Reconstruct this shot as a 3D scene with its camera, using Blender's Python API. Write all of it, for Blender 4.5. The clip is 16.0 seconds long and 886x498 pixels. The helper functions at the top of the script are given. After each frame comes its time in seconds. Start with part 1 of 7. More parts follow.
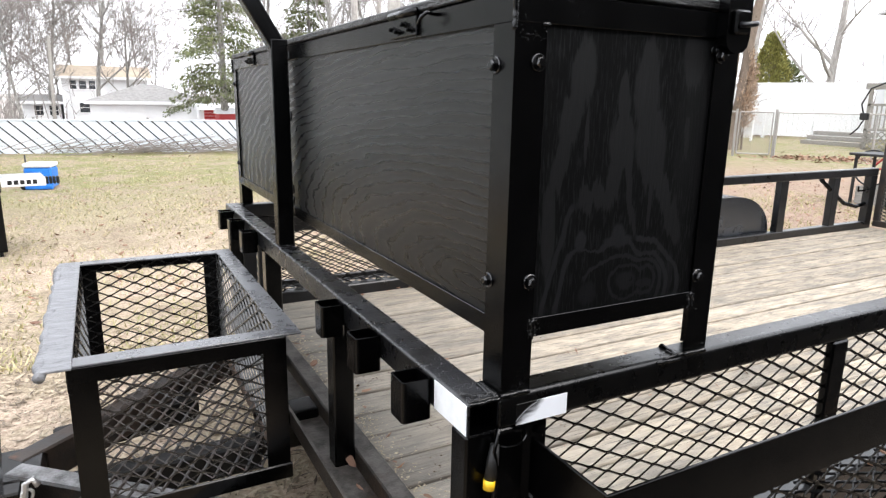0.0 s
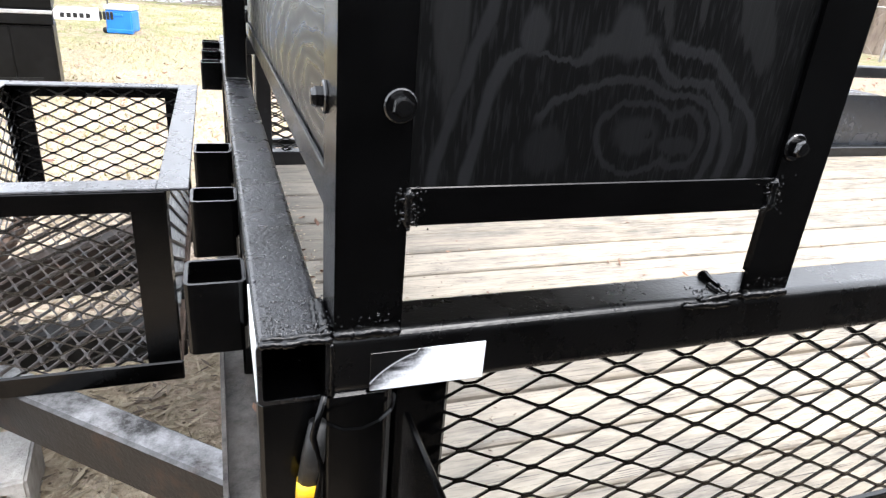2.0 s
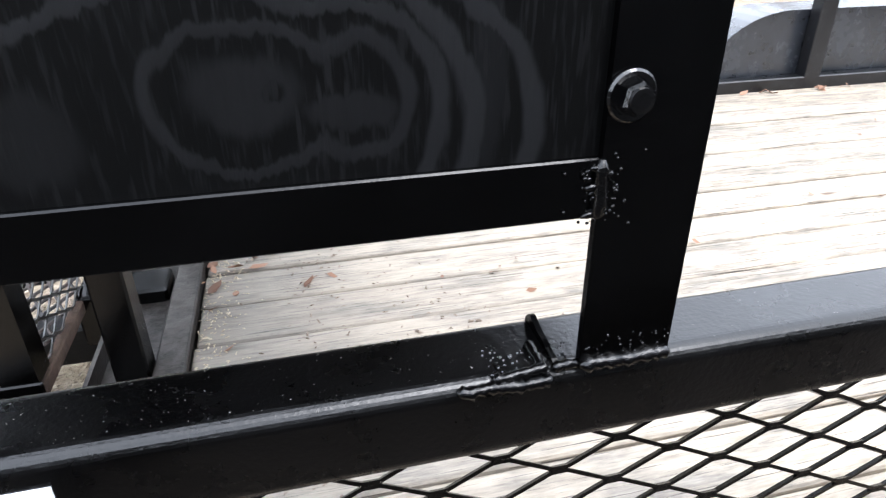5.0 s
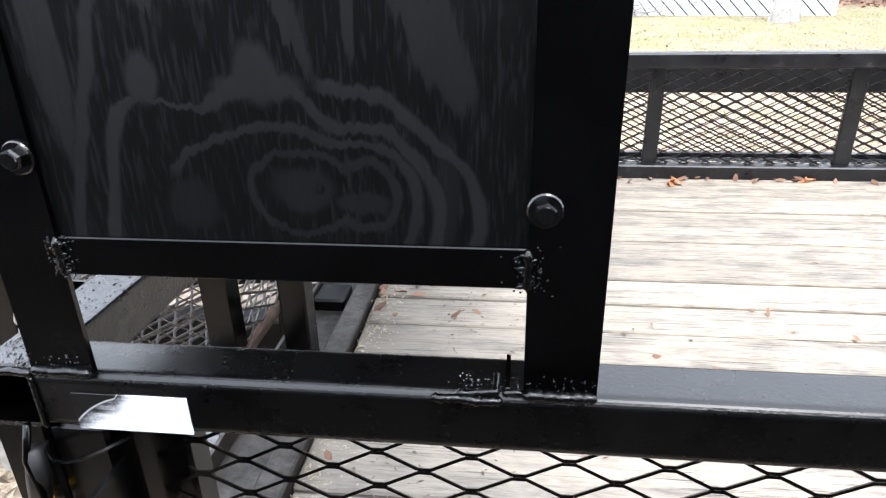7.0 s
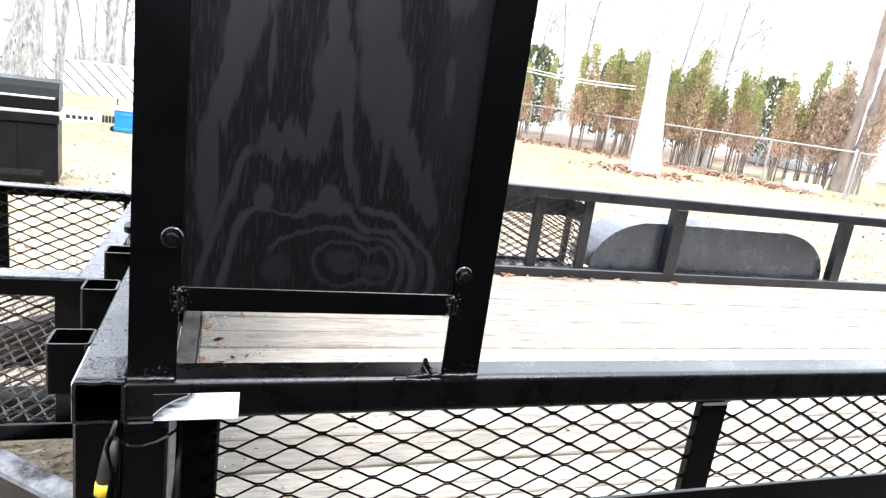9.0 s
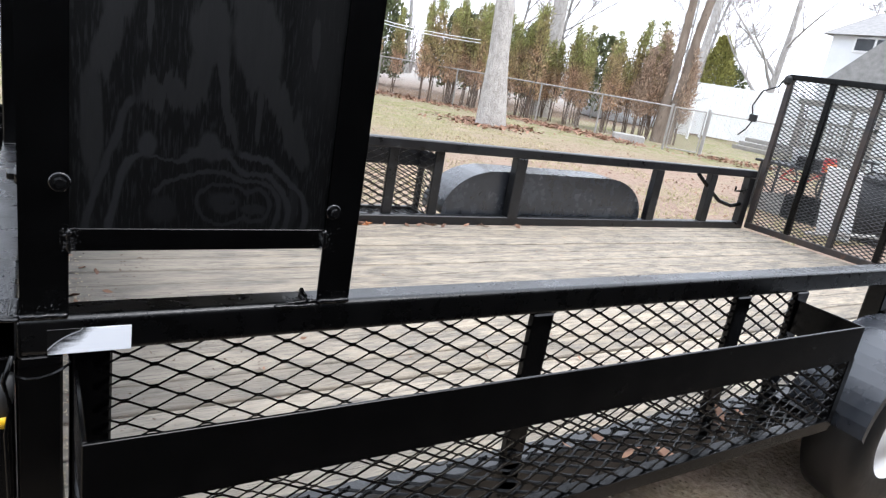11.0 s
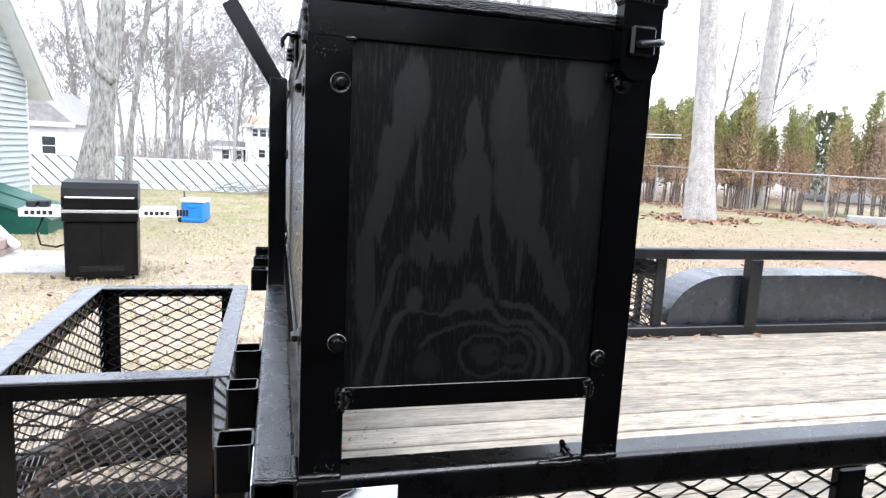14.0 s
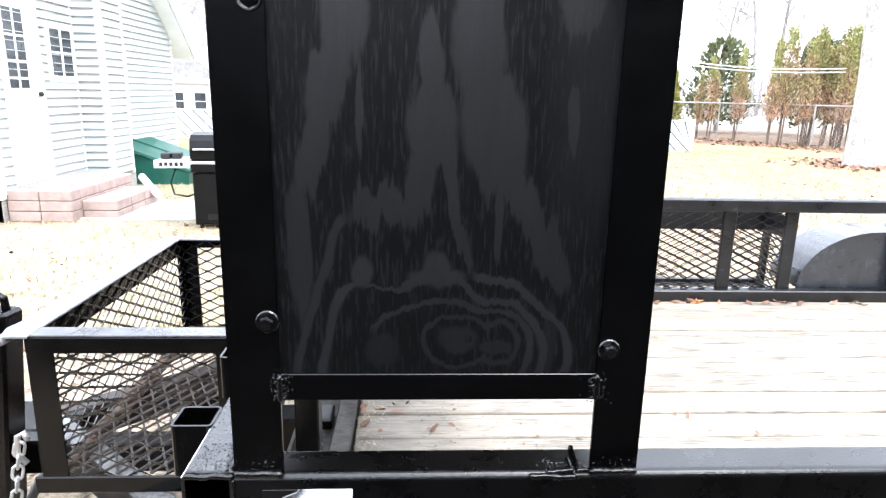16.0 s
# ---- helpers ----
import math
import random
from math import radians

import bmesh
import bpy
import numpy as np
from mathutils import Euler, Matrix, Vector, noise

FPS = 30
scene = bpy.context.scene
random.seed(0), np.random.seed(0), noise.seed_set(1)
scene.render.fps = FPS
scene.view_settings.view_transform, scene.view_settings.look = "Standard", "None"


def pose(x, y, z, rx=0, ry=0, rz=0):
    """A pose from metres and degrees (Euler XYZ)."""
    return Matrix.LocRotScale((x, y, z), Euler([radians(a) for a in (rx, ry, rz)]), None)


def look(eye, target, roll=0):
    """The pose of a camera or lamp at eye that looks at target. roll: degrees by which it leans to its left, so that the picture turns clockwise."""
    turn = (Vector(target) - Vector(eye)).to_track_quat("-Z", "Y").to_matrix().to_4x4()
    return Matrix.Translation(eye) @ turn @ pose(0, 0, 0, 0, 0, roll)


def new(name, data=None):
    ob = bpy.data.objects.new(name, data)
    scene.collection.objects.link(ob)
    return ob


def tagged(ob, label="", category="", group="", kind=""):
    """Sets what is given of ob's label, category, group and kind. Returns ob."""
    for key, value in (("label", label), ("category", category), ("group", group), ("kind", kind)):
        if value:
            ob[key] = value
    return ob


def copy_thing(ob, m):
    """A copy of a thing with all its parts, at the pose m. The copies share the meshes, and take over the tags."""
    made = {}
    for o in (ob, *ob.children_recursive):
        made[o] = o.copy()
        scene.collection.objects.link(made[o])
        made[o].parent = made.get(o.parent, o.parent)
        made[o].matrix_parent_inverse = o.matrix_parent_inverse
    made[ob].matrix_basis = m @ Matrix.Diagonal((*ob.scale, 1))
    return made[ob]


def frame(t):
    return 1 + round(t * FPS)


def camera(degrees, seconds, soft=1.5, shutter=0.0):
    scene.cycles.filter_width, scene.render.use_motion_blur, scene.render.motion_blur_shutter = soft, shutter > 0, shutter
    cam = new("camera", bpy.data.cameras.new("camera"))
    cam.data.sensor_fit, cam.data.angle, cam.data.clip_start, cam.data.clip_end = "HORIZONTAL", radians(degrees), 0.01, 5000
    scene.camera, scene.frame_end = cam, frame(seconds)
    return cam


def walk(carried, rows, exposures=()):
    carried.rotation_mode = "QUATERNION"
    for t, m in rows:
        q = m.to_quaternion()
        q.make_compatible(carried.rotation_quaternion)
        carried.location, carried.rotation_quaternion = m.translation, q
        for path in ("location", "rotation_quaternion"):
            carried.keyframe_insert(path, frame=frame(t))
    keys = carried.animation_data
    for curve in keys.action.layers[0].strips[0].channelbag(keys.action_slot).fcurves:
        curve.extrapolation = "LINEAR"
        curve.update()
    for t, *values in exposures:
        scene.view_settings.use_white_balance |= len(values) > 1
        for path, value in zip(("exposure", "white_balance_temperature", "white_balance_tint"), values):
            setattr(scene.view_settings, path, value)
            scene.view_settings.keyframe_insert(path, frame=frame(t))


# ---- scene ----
cam = camera(69.2, 16.0, soft=1.3)
PATH = [
    (0, (-0.504, -0.846, 1.375), (0.413, 0.873, 0.923), 1.0),
    (0.5, (-0.433, -0.793, 1.357), (0.435, 0.945, 0.881), -0.9),
    (1, (-0.344, -0.673, 1.238), (0.635, 0.992, 0.718), 2.9),
    (1.5, (-0.171, -0.556, 1.18), (0.797, 1.097, 0.605), 5.2),
    (2, (-0.018, -0.476, 1.177), (0.619, 1.247, 0.384), 4.9),
    (2.5, (0.006, -0.386, 1.154), (0.421, 1.39, 0.334), 1.5),
    (3, (-0.003, -0.31, 1.113), (0.354, 1.458, 0.249), 1.6),
    (3.5, (0.008, -0.285, 1.116), (0.387, 1.459, 0.214), 1.9),
    (4, (0.062, -0.29, 1.116), (0.466, 1.434, 0.187), 1.2),
    (4.5, (0.214, -0.281, 1.12), (0.704, 1.415, 0.18), 0.3),
    (6.8, (0.543, -0.384, 1.196), (0.335, 1.406, 0.329), -2.2),
    (7, (0.495, -0.442, 1.21), (0.28, 1.374, 0.4), -1.2),
    (7.5, (0.346, -0.594, 1.243), (0.215, 1.294, 0.596), -1.1),
    (8, (0.318, -0.681, 1.273), (0.271, 1.226, 0.673), 0.1),
    (8.5, (0.321, -0.752, 1.3), (0.443, 1.188, 0.83), 3.1),
    (9, (0.171, -0.857, 1.309), (0.829, 0.971, 0.83), 8.1),
    (9.5, (0.108, -0.943, 1.33), (1.176, 0.67, 0.823), 10.0),
    (9.7, (0.111, -0.962, 1.334), (1.244, 0.601, 0.809), 10.9),
    (11.8, (0.067, -0.999, 1.312), (0.941, 0.702, 0.727), 6.2),
    (12, (0.063, -0.992, 1.314), (0.837, 0.758, 0.734), 5.9),
    (12.5, (0.059, -0.973, 1.304), (0.754, 0.809, 0.721), 5.4),
    (13, (0.048, -0.928, 1.322), (0.668, 0.926, 0.9), 3.5),
    (13.5, (0.04, -0.91, 1.322), (0.633, 0.965, 0.962), 3.6),
    (14, (0.031, -0.872, 1.353), (0.533, 1.04, 1.05), 2.9),
    (14.2, (0.029, -0.876, 1.355), (0.512, 1.049, 1.104), 3.2),
    (14.5, (0.031, -0.871, 1.334), (0.504, 1.044, 1.001), 3.5),
    (15, (0.087, -0.82, 1.318), (0.43, 1.099, 0.869), 1.8),
    (15.5, (0.2, -0.737, 1.342), (0.39, 1.195, 0.863), 1.6),
    (16, (0.278, -0.711, 1.342), (0.381, 1.229, 0.869), 1.2),
]
walk(cam, [(t, look(eye, target, roll)) for t, eye, target, roll in PATH],
     exposures=[(0.0, 1.18, 6400, 12), (1.0, 1.54, 6300, 12), (1.5, 1.70, 6200, 12), (2.5, 1.98, 6200, 12), (3.5, 2.13, 6150, 12), (4.5, 1.9, 5900, 12), (7.0, 1.87, 5950, 12), (8.5, 2.29, 6050, 12), (9.0, 2.15, 6000, 12), (9.5, 1.72, 6000, 12), (12.0, 1.07, 5950, 12), (12.5, 1.32, 5850, 12), (14.0, 1.52, 5850, 12), (15.5, 1.93, 5950, 12), (16.0, 2.15, 5950, 12)])

# ---- light ----
SUN_DIR = (0.35, -0.55, 1.0)
world = bpy.data.worlds.new("overcast_sky")
scene.world = world
world.use_nodes = True
wn, wl = world.node_tree.nodes, world.node_tree.links
wn.clear()
sky = wn.new("ShaderNodeTexSky")
sky.sky_type = 'NISHITA'
sky.sun_disc = False
sky.sun_elevation = math.atan2(1.0, math.hypot(SUN_DIR[0], SUN_DIR[1]))
sky.sun_rotation = math.atan2(SUN_DIR[0], SUN_DIR[1])
sky.dust_density = 6.0
sky.air_density = 1.5
pale = wn.new("ShaderNodeMix")
pale.data_type = 'RGBA'
pale.inputs[0].default_value = 0.9
pale.inputs[7].default_value = (11.5, 11.9, 12.4, 1)
bg = wn.new("ShaderNodeBackground")
bg.inputs["Strength"].default_value = 0.12
wo = wn.new("ShaderNodeOutputWorld")
wl.new(sky.outputs[0], pale.inputs[6])
wl.new(pale.outputs[2], bg.inputs["Color"])
wl.new(bg.outputs[0], wo.inputs[0])
sun = new("sun", bpy.data.lights.new("sun", "SUN"))
sun.data.energy, sun.data.angle, sun.data.color = 0.9, radians(25), (1.0, 0.96, 0.9)
sun.matrix_world = look(SUN_DIR, (0, 0, 0))


# ---- materials ----
def surface(name, c1, c2, scale=8.0, rough=0.6, metal=0.0, bump=0.2, fine=120.0, stretch=(1, 1, 1),
            third=None, third_scale=2.0, third_cut=(0.55, 0.7), rough2=None, spec=0.5, depth=0.004, top_tint=None):
    """Two colours mixed by coarse noise, a third in patches, and fine grain in the relief; a tint on level faces gives
    dust and, on the front rail, painted sky sheen.
    """
    m = bpy.data.materials.new(name)
    m.use_nodes = True
    n, l = m.node_tree.nodes, m.node_tree.links
    b = n["Principled BSDF"]
    geo = n.new("ShaderNodeNewGeometry")
    mp = n.new("ShaderNodeMapping")
    mp.inputs["Scale"].default_value = stretch
    l.new(geo.outputs["Position"], mp.inputs["Vector"])

    def noise_at(s, detail=4.0, roughness=0.6):
        t = n.new("ShaderNodeTexNoise")
        t.inputs["Scale"].default_value = s
        t.inputs["Detail"].default_value = detail
        t.inputs["Roughness"].default_value = roughness
        l.new(mp.outputs[0], t.inputs["Vector"])
        return t

    def ramp(src, a, z):
        r = n.new("ShaderNodeMapRange")
        r.inputs["From Min"].default_value, r.inputs["From Max"].default_value = a, z
        l.new(src, r.inputs["Value"])
        return r.outputs[0]

    def mix(fac, a, z):
        x = n.new("ShaderNodeMix")
        x.data_type = 'RGBA'
        l.new(fac, x.inputs[0])
        for i, v in ((6, a), (7, z)):
            if isinstance(v, tuple):
                x.inputs[i].default_value = (*v, 1)
            else:
                l.new(v, x.inputs[i])
        return x.outputs[2]

    coarse = noise_at(scale, 6.0, 0.65)
    grain = noise_at(fine, 3.0)
    col = mix(ramp(coarse.outputs[0], 0.35, 0.65), c1, c2)
    if third:
        patch = noise_at(third_scale, 5.0, 0.7)
        col = mix(ramp(patch.outputs[0], *third_cut), col, third)
    if top_tint:
        up = n.new("ShaderNodeSeparateXYZ")
        l.new(geo.outputs["True Normal"], up.inputs[0])
        drift = n.new("ShaderNodeMath")
        drift.operation = 'MULTIPLY'
        l.new(ramp(up.outputs[2], 0.6, 0.95), drift.inputs[0])
        l.new(ramp(noise_at(13.0, 7.0, 0.75).outputs[0], 0.36, 0.62), drift.inputs[1])
        col = mix(drift.outputs[0], col, top_tint)
    l.new(col, b.inputs["Base Color"])
    rr = n.new("ShaderNodeMapRange")
    rr.inputs["From Min"].default_value, rr.inputs["From Max"].default_value = 0.3, 0.7
    rr.inputs["To Min"].default_value, rr.inputs["To Max"].default_value = rough, rough2 if rough2 else min(1, rough * 1.3)
    l.new(coarse.outputs[0], rr.inputs["Value"])
    l.new(rr.outputs[0], b.inputs["Roughness"])
    b.inputs["Metallic"].default_value = metal
    b.inputs["Specular IOR Level"].default_value = spec
    if bump:
        bp = n.new("ShaderNodeBump")
        bp.inputs["Strength"].default_value = bump
        bp.inputs["Distance"].default_value = depth
        add = n.new("ShaderNodeMath")
        add.operation = 'ADD'
        l.new(grain.outputs[0], add.inputs[0])
        l.new(coarse.outputs[0], add.inputs[1])
        l.new(add.outputs[0], bp.inputs["Height"])
        l.new(bp.outputs[0], b.inputs["Normal"])
    return m


BLACK = surface("black_gloss_paint", (0.0002, 0.0002, 0.00025), (0.0006, 0.0006, 0.0007), 14, 0.17, bump=0.07, fine=260, rough2=0.28,
                third=(0.009, 0.009, 0.01), third_scale=300, third_cut=(0.69, 0.75), depth=0.002, spec=0.28)
RAIL = surface("black_rail_paint", (0.0004, 0.0004, 0.0005), (0.0011, 0.0011, 0.0013), 14, 0.23, bump=0.2, fine=240, rough2=0.34,
               third=(0.012, 0.012, 0.014), third_scale=260, third_cut=(0.67, 0.74), depth=0.002, spec=0.46)
# pale specks in the colour paint highlights along the strands
MESHBLACK = surface("black_mesh_steel", (0.004, 0.004, 0.0045), (0.016, 0.0155, 0.015), 34, 0.2, bump=0.15, fine=160, rough2=0.34,
                    third=(0.11, 0.105, 0.10), third_scale=40, third_cut=(0.58, 0.72), spec=0.9)
WELD = surface("painted_weld", (0.0005, 0.0005, 0.0006), (0.0014, 0.0014, 0.0016), 90, 0.16, bump=0.35, fine=420, rough2=0.26, spec=0.45, depth=0.0015)
# spatter beads on the rails: base colour lightened to paint their glints
SPARK = surface("glint_weld_spatter", (0.008, 0.008, 0.009), (0.075, 0.075, 0.08), 260, 0.16, bump=0, rough2=0.26, spec=0.8)
BOLTBLACK = surface("black_painted_bolt", (0.0008, 0.0008, 0.0009), (0.002, 0.002, 0.0022), 120, 0.12, bump=0.06, fine=300, rough2=0.2, spec=0.75)
GRIT = surface("pale_grit", (0.04, 0.04, 0.04), (0.20, 0.19, 0.18), 300, 0.6, bump=0)
CRUMB = surface("straw_crumbs", (0.42, 0.34, 0.23), (0.62, 0.53, 0.38), 60, 0.8, bump=0)
# grey tint on level faces paints the rail's sky sheen; the specks are grit
DUSTY = surface("dusty_black_paint", (0.0015, 0.0015, 0.0018), (0.004, 0.004, 0.0046), 18, 0.22, bump=0.5, fine=210, rough2=0.36,
                third=(0.10, 0.10, 0.105), third_scale=230, third_cut=(0.67, 0.73), depth=0.0025, spec=0.7, top_tint=(0.030, 0.031, 0.035))
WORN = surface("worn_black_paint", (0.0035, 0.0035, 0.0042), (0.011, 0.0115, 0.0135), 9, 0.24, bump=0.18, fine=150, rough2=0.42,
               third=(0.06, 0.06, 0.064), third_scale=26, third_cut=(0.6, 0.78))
# grey base carries the sky's sheen on the rim, besides the scuffs
SCUFFED = surface("scuffed_sheen_metal", (0.035, 0.036, 0.04), (0.10, 0.102, 0.11), 16, 0.22, bump=0.12, fine=120, rough2=0.36,
                  third=(0.20, 0.20, 0.21), third_scale=30, third_cut=(0.62, 0.76), spec=0.7)
DUCT = surface("wrinkled_grey_tape", (0.12, 0.122, 0.13), (0.22, 0.223, 0.235), 22, 0.36, metal=0.0, bump=0.9, fine=60, stretch=(0.6, 1.6, 1),
               third=(0.07, 0.07, 0.075), third_scale=30, third_cut=(0.58, 0.7), depth=0.006)
# lighter copy of the mesh steel: sky reflections painted into its colour
MESHGREY = surface("sky_sheen_mesh_steel", (0.02, 0.019, 0.018), (0.07, 0.067, 0.063), 30, 0.25, bump=0.1, fine=120, rough2=0.4, third=(0.22, 0.21, 0.20), third_scale=22, third_cut=(0.55, 0.7), spec=0.8)
BROWNRUST = surface("brown_rusted_steel", (0.05, 0.03, 0.021), (0.13, 0.085, 0.06), 22, 0.8, bump=0.5, third=(0.24, 0.19, 0.155),
                    third_scale=9, third_cut=(0.58, 0.75))
CHAIN = surface("zinc_plated_chain", (0.42, 0.42, 0.42), (0.62, 0.62, 0.62), 60, 0.35, metal=0.8, bump=0.2, third=(0.22, 0.11, 0.06),
                third_scale=12, third_cut=(0.62, 0.75))
DUSTED = surface("black_steel_under_dust", (0.004, 0.0038, 0.0036), (0.013, 0.010, 0.008), 14, 0.4, bump=0.3, third=(0.045, 0.024, 0.014),
                 third_scale=7, third_cut=(0.58, 0.74), spec=0.4, top_tint=(0.27, 0.27, 0.275))
GRIMED = surface("black_steel_under_grime", (0.006, 0.0055, 0.005), (0.022, 0.016, 0.012), 14, 0.45, bump=0.4, third=(0.06, 0.036, 0.022),
                 third_scale=9, third_cut=(0.55, 0.72), spec=0.35, top_tint=(0.095, 0.086, 0.077))
RUST = surface("rusty_black_steel", (0.012, 0.011, 0.011), (0.045, 0.030, 0.022), 12, 0.5, bump=0.3, third=(0.13, 0.05, 0.02),
               third_scale=7, third_cut=(0.6, 0.75))
DIRTY = surface("dirt_on_steel", (0.0025, 0.0025, 0.003), (0.011, 0.0105, 0.01), 14, 0.5, bump=0.35, third=(0.17, 0.16, 0.145),
                third_scale=6, third_cut=(0.60, 0.75), spec=0.25)
TAPE = surface("white_reflective_tape", (0.72, 0.74, 0.76), (0.82, 0.83, 0.84), 30, 0.3, bump=0.03,
               third=(0.45, 0.46, 0.47), third_scale=40, third_cut=(0.66, 0.8))
SIDING = surface("pale_blue_vinyl_siding", (0.335, 0.362, 0.355), (0.375, 0.40, 0.39), 3, 0.45, bump=0.05, fine=60)
WHITE = surface("white_vinyl", (0.76, 0.77, 0.77), (0.84, 0.84, 0.84), 4, 0.45, bump=0.04, fine=60)
CONCRETE = surface("grey_concrete", (0.30, 0.287, 0.267), (0.44, 0.424, 0.398), 30, 0.9, bump=1.0, fine=170,
                   third=(0.24, 0.226, 0.205), third_scale=4, third_cut=(0.55, 0.75))
PAVER = surface("pinkish_concrete_block", (0.25, 0.185, 0.16), (0.34, 0.26, 0.23), 7, 0.85, bump=0.4, fine=120)
RUBBER = surface("black_rubber", (0.0025, 0.0025, 0.0025), (0.006, 0.006, 0.006), 20, 0.45, bump=0.15)
GALV = surface("galvanised_steel", (0.32, 0.305, 0.29), (0.44, 0.425, 0.405), 30, 0.35, metal=0.7, bump=0.1)
LIDEDGE = surface("rough_black_plywood_edge", (0.0008, 0.0008, 0.001), (0.004, 0.004, 0.0048), 60, 0.25, bump=1.0, fine=150, rough2=0.5, stretch=(0.35, 0.35, 1.6), depth=0.006)
PLASTIC_BLUE = surface("blue_plastic", (0.015, 0.16, 0.60), (0.02, 0.20, 0.68), 6, 0.35, bump=0.03)
# black fender; grey-blue sky reflection is mixed into its base colour
FENDER = surface("sky_sheen_fender_black", (0.014, 0.016, 0.020), (0.035, 0.039, 0.047), 5, 0.2, bump=0.06, fine=80, rough2=0.32, spec=0.7)
GREEN = surface("green_painted_steel", (0.003, 0.055, 0.038), (0.005, 0.08, 0.056), 6, 0.4, bump=0.08)
ORANGECASE = surface("orange_plastic", (0.55, 0.14, 0.03), (0.65, 0.19, 0.05), 20, 0.45, bump=0.05)
YELLOW = surface("yellow_plastic", (0.75, 0.45, 0.01), (0.8, 0.5, 0.02), 40, 0.4, bump=0.03)
GRILLBLACK = surface("black_grill_enamel", (0.003, 0.003, 0.003), (0.006, 0.006, 0.006), 10, 0.3, bump=0.1, spec=0.14)
STEEL = surface("brushed_steel", (0.5, 0.5, 0.5), (0.62, 0.62, 0.62), 20, 0.3, metal=0.8, bump=0.05)
BROWNBARK = surface("brown_bark", (0.15, 0.115, 0.09), (0.27, 0.215, 0.17), 7, 0.9, bump=0.9, fine=34, stretch=(1, 1, 0.25), third=(0.08, 0.065, 0.05), third_scale=14, third_cut=(0.56, 0.7), depth=0.03)
BARK = surface("grey_bark", (0.17, 0.158, 0.145), (0.44, 0.425, 0.395), 12, 0.9, bump=1.0, fine=34, stretch=(1, 1, 0.35),
               third=(0.075, 0.065, 0.055), third_scale=16, third_cut=(0.54, 0.68), depth=0.05)
PALEBARK = surface("pale_bark", (0.33, 0.305, 0.28), (0.50, 0.47, 0.435), 9, 0.9, bump=1.0, fine=30, stretch=(1, 1, 0.5),
                   third=(0.17, 0.15, 0.13), third_scale=16, third_cut=(0.60, 0.74), depth=0.05)
TWIG = surface("grey_twigs", (0.20, 0.18, 0.165), (0.31, 0.28, 0.26), 3, 0.9, bump=0)
SHINGLE = surface("grey_shingles", (0.20, 0.195, 0.19), (0.30, 0.29, 0.28), 5, 0.9, bump=0.4, fine=20)
TANROOF = surface("tan_shingles", (0.34, 0.28, 0.21), (0.43, 0.36, 0.28), 3, 0.9, bump=0.4, fine=20)
FARWALL = surface("white_house_wall", (0.70, 0.71, 0.72), (0.78, 0.78, 0.78), 1, 0.7, bump=0)
REDPAINT = surface("red_painted_wood", (0.35, 0.03, 0.03), (0.45, 0.05, 0.05), 4, 0.6, bump=0.1)
DARKGLASS = surface("dark_window_glass", (0.02, 0.024, 0.028), (0.04, 0.045, 0.05), 2, 0.08, bump=0)
SLAT = surface("white_fence_board", (0.58, 0.63, 0.68), (0.70, 0.74, 0.78), 3, 0.6, bump=0.1)
GAP = surface("dark_gap_sheet", (0.02, 0.022, 0.025), (0.05, 0.052, 0.055), 4, 0.8, bump=0)
WALLDARK = surface("dark_unseen_wall", (0.022, 0.021, 0.020), (0.035, 0.033, 0.031), 3, 0.9, bump=0.2)
GREYWOOD = surface("weathered_grey_wood", (0.22, 0.21, 0.19), (0.34, 0.32, 0.29), 8, 0.85, bump=0.3, stretch=(1, 1, 6))


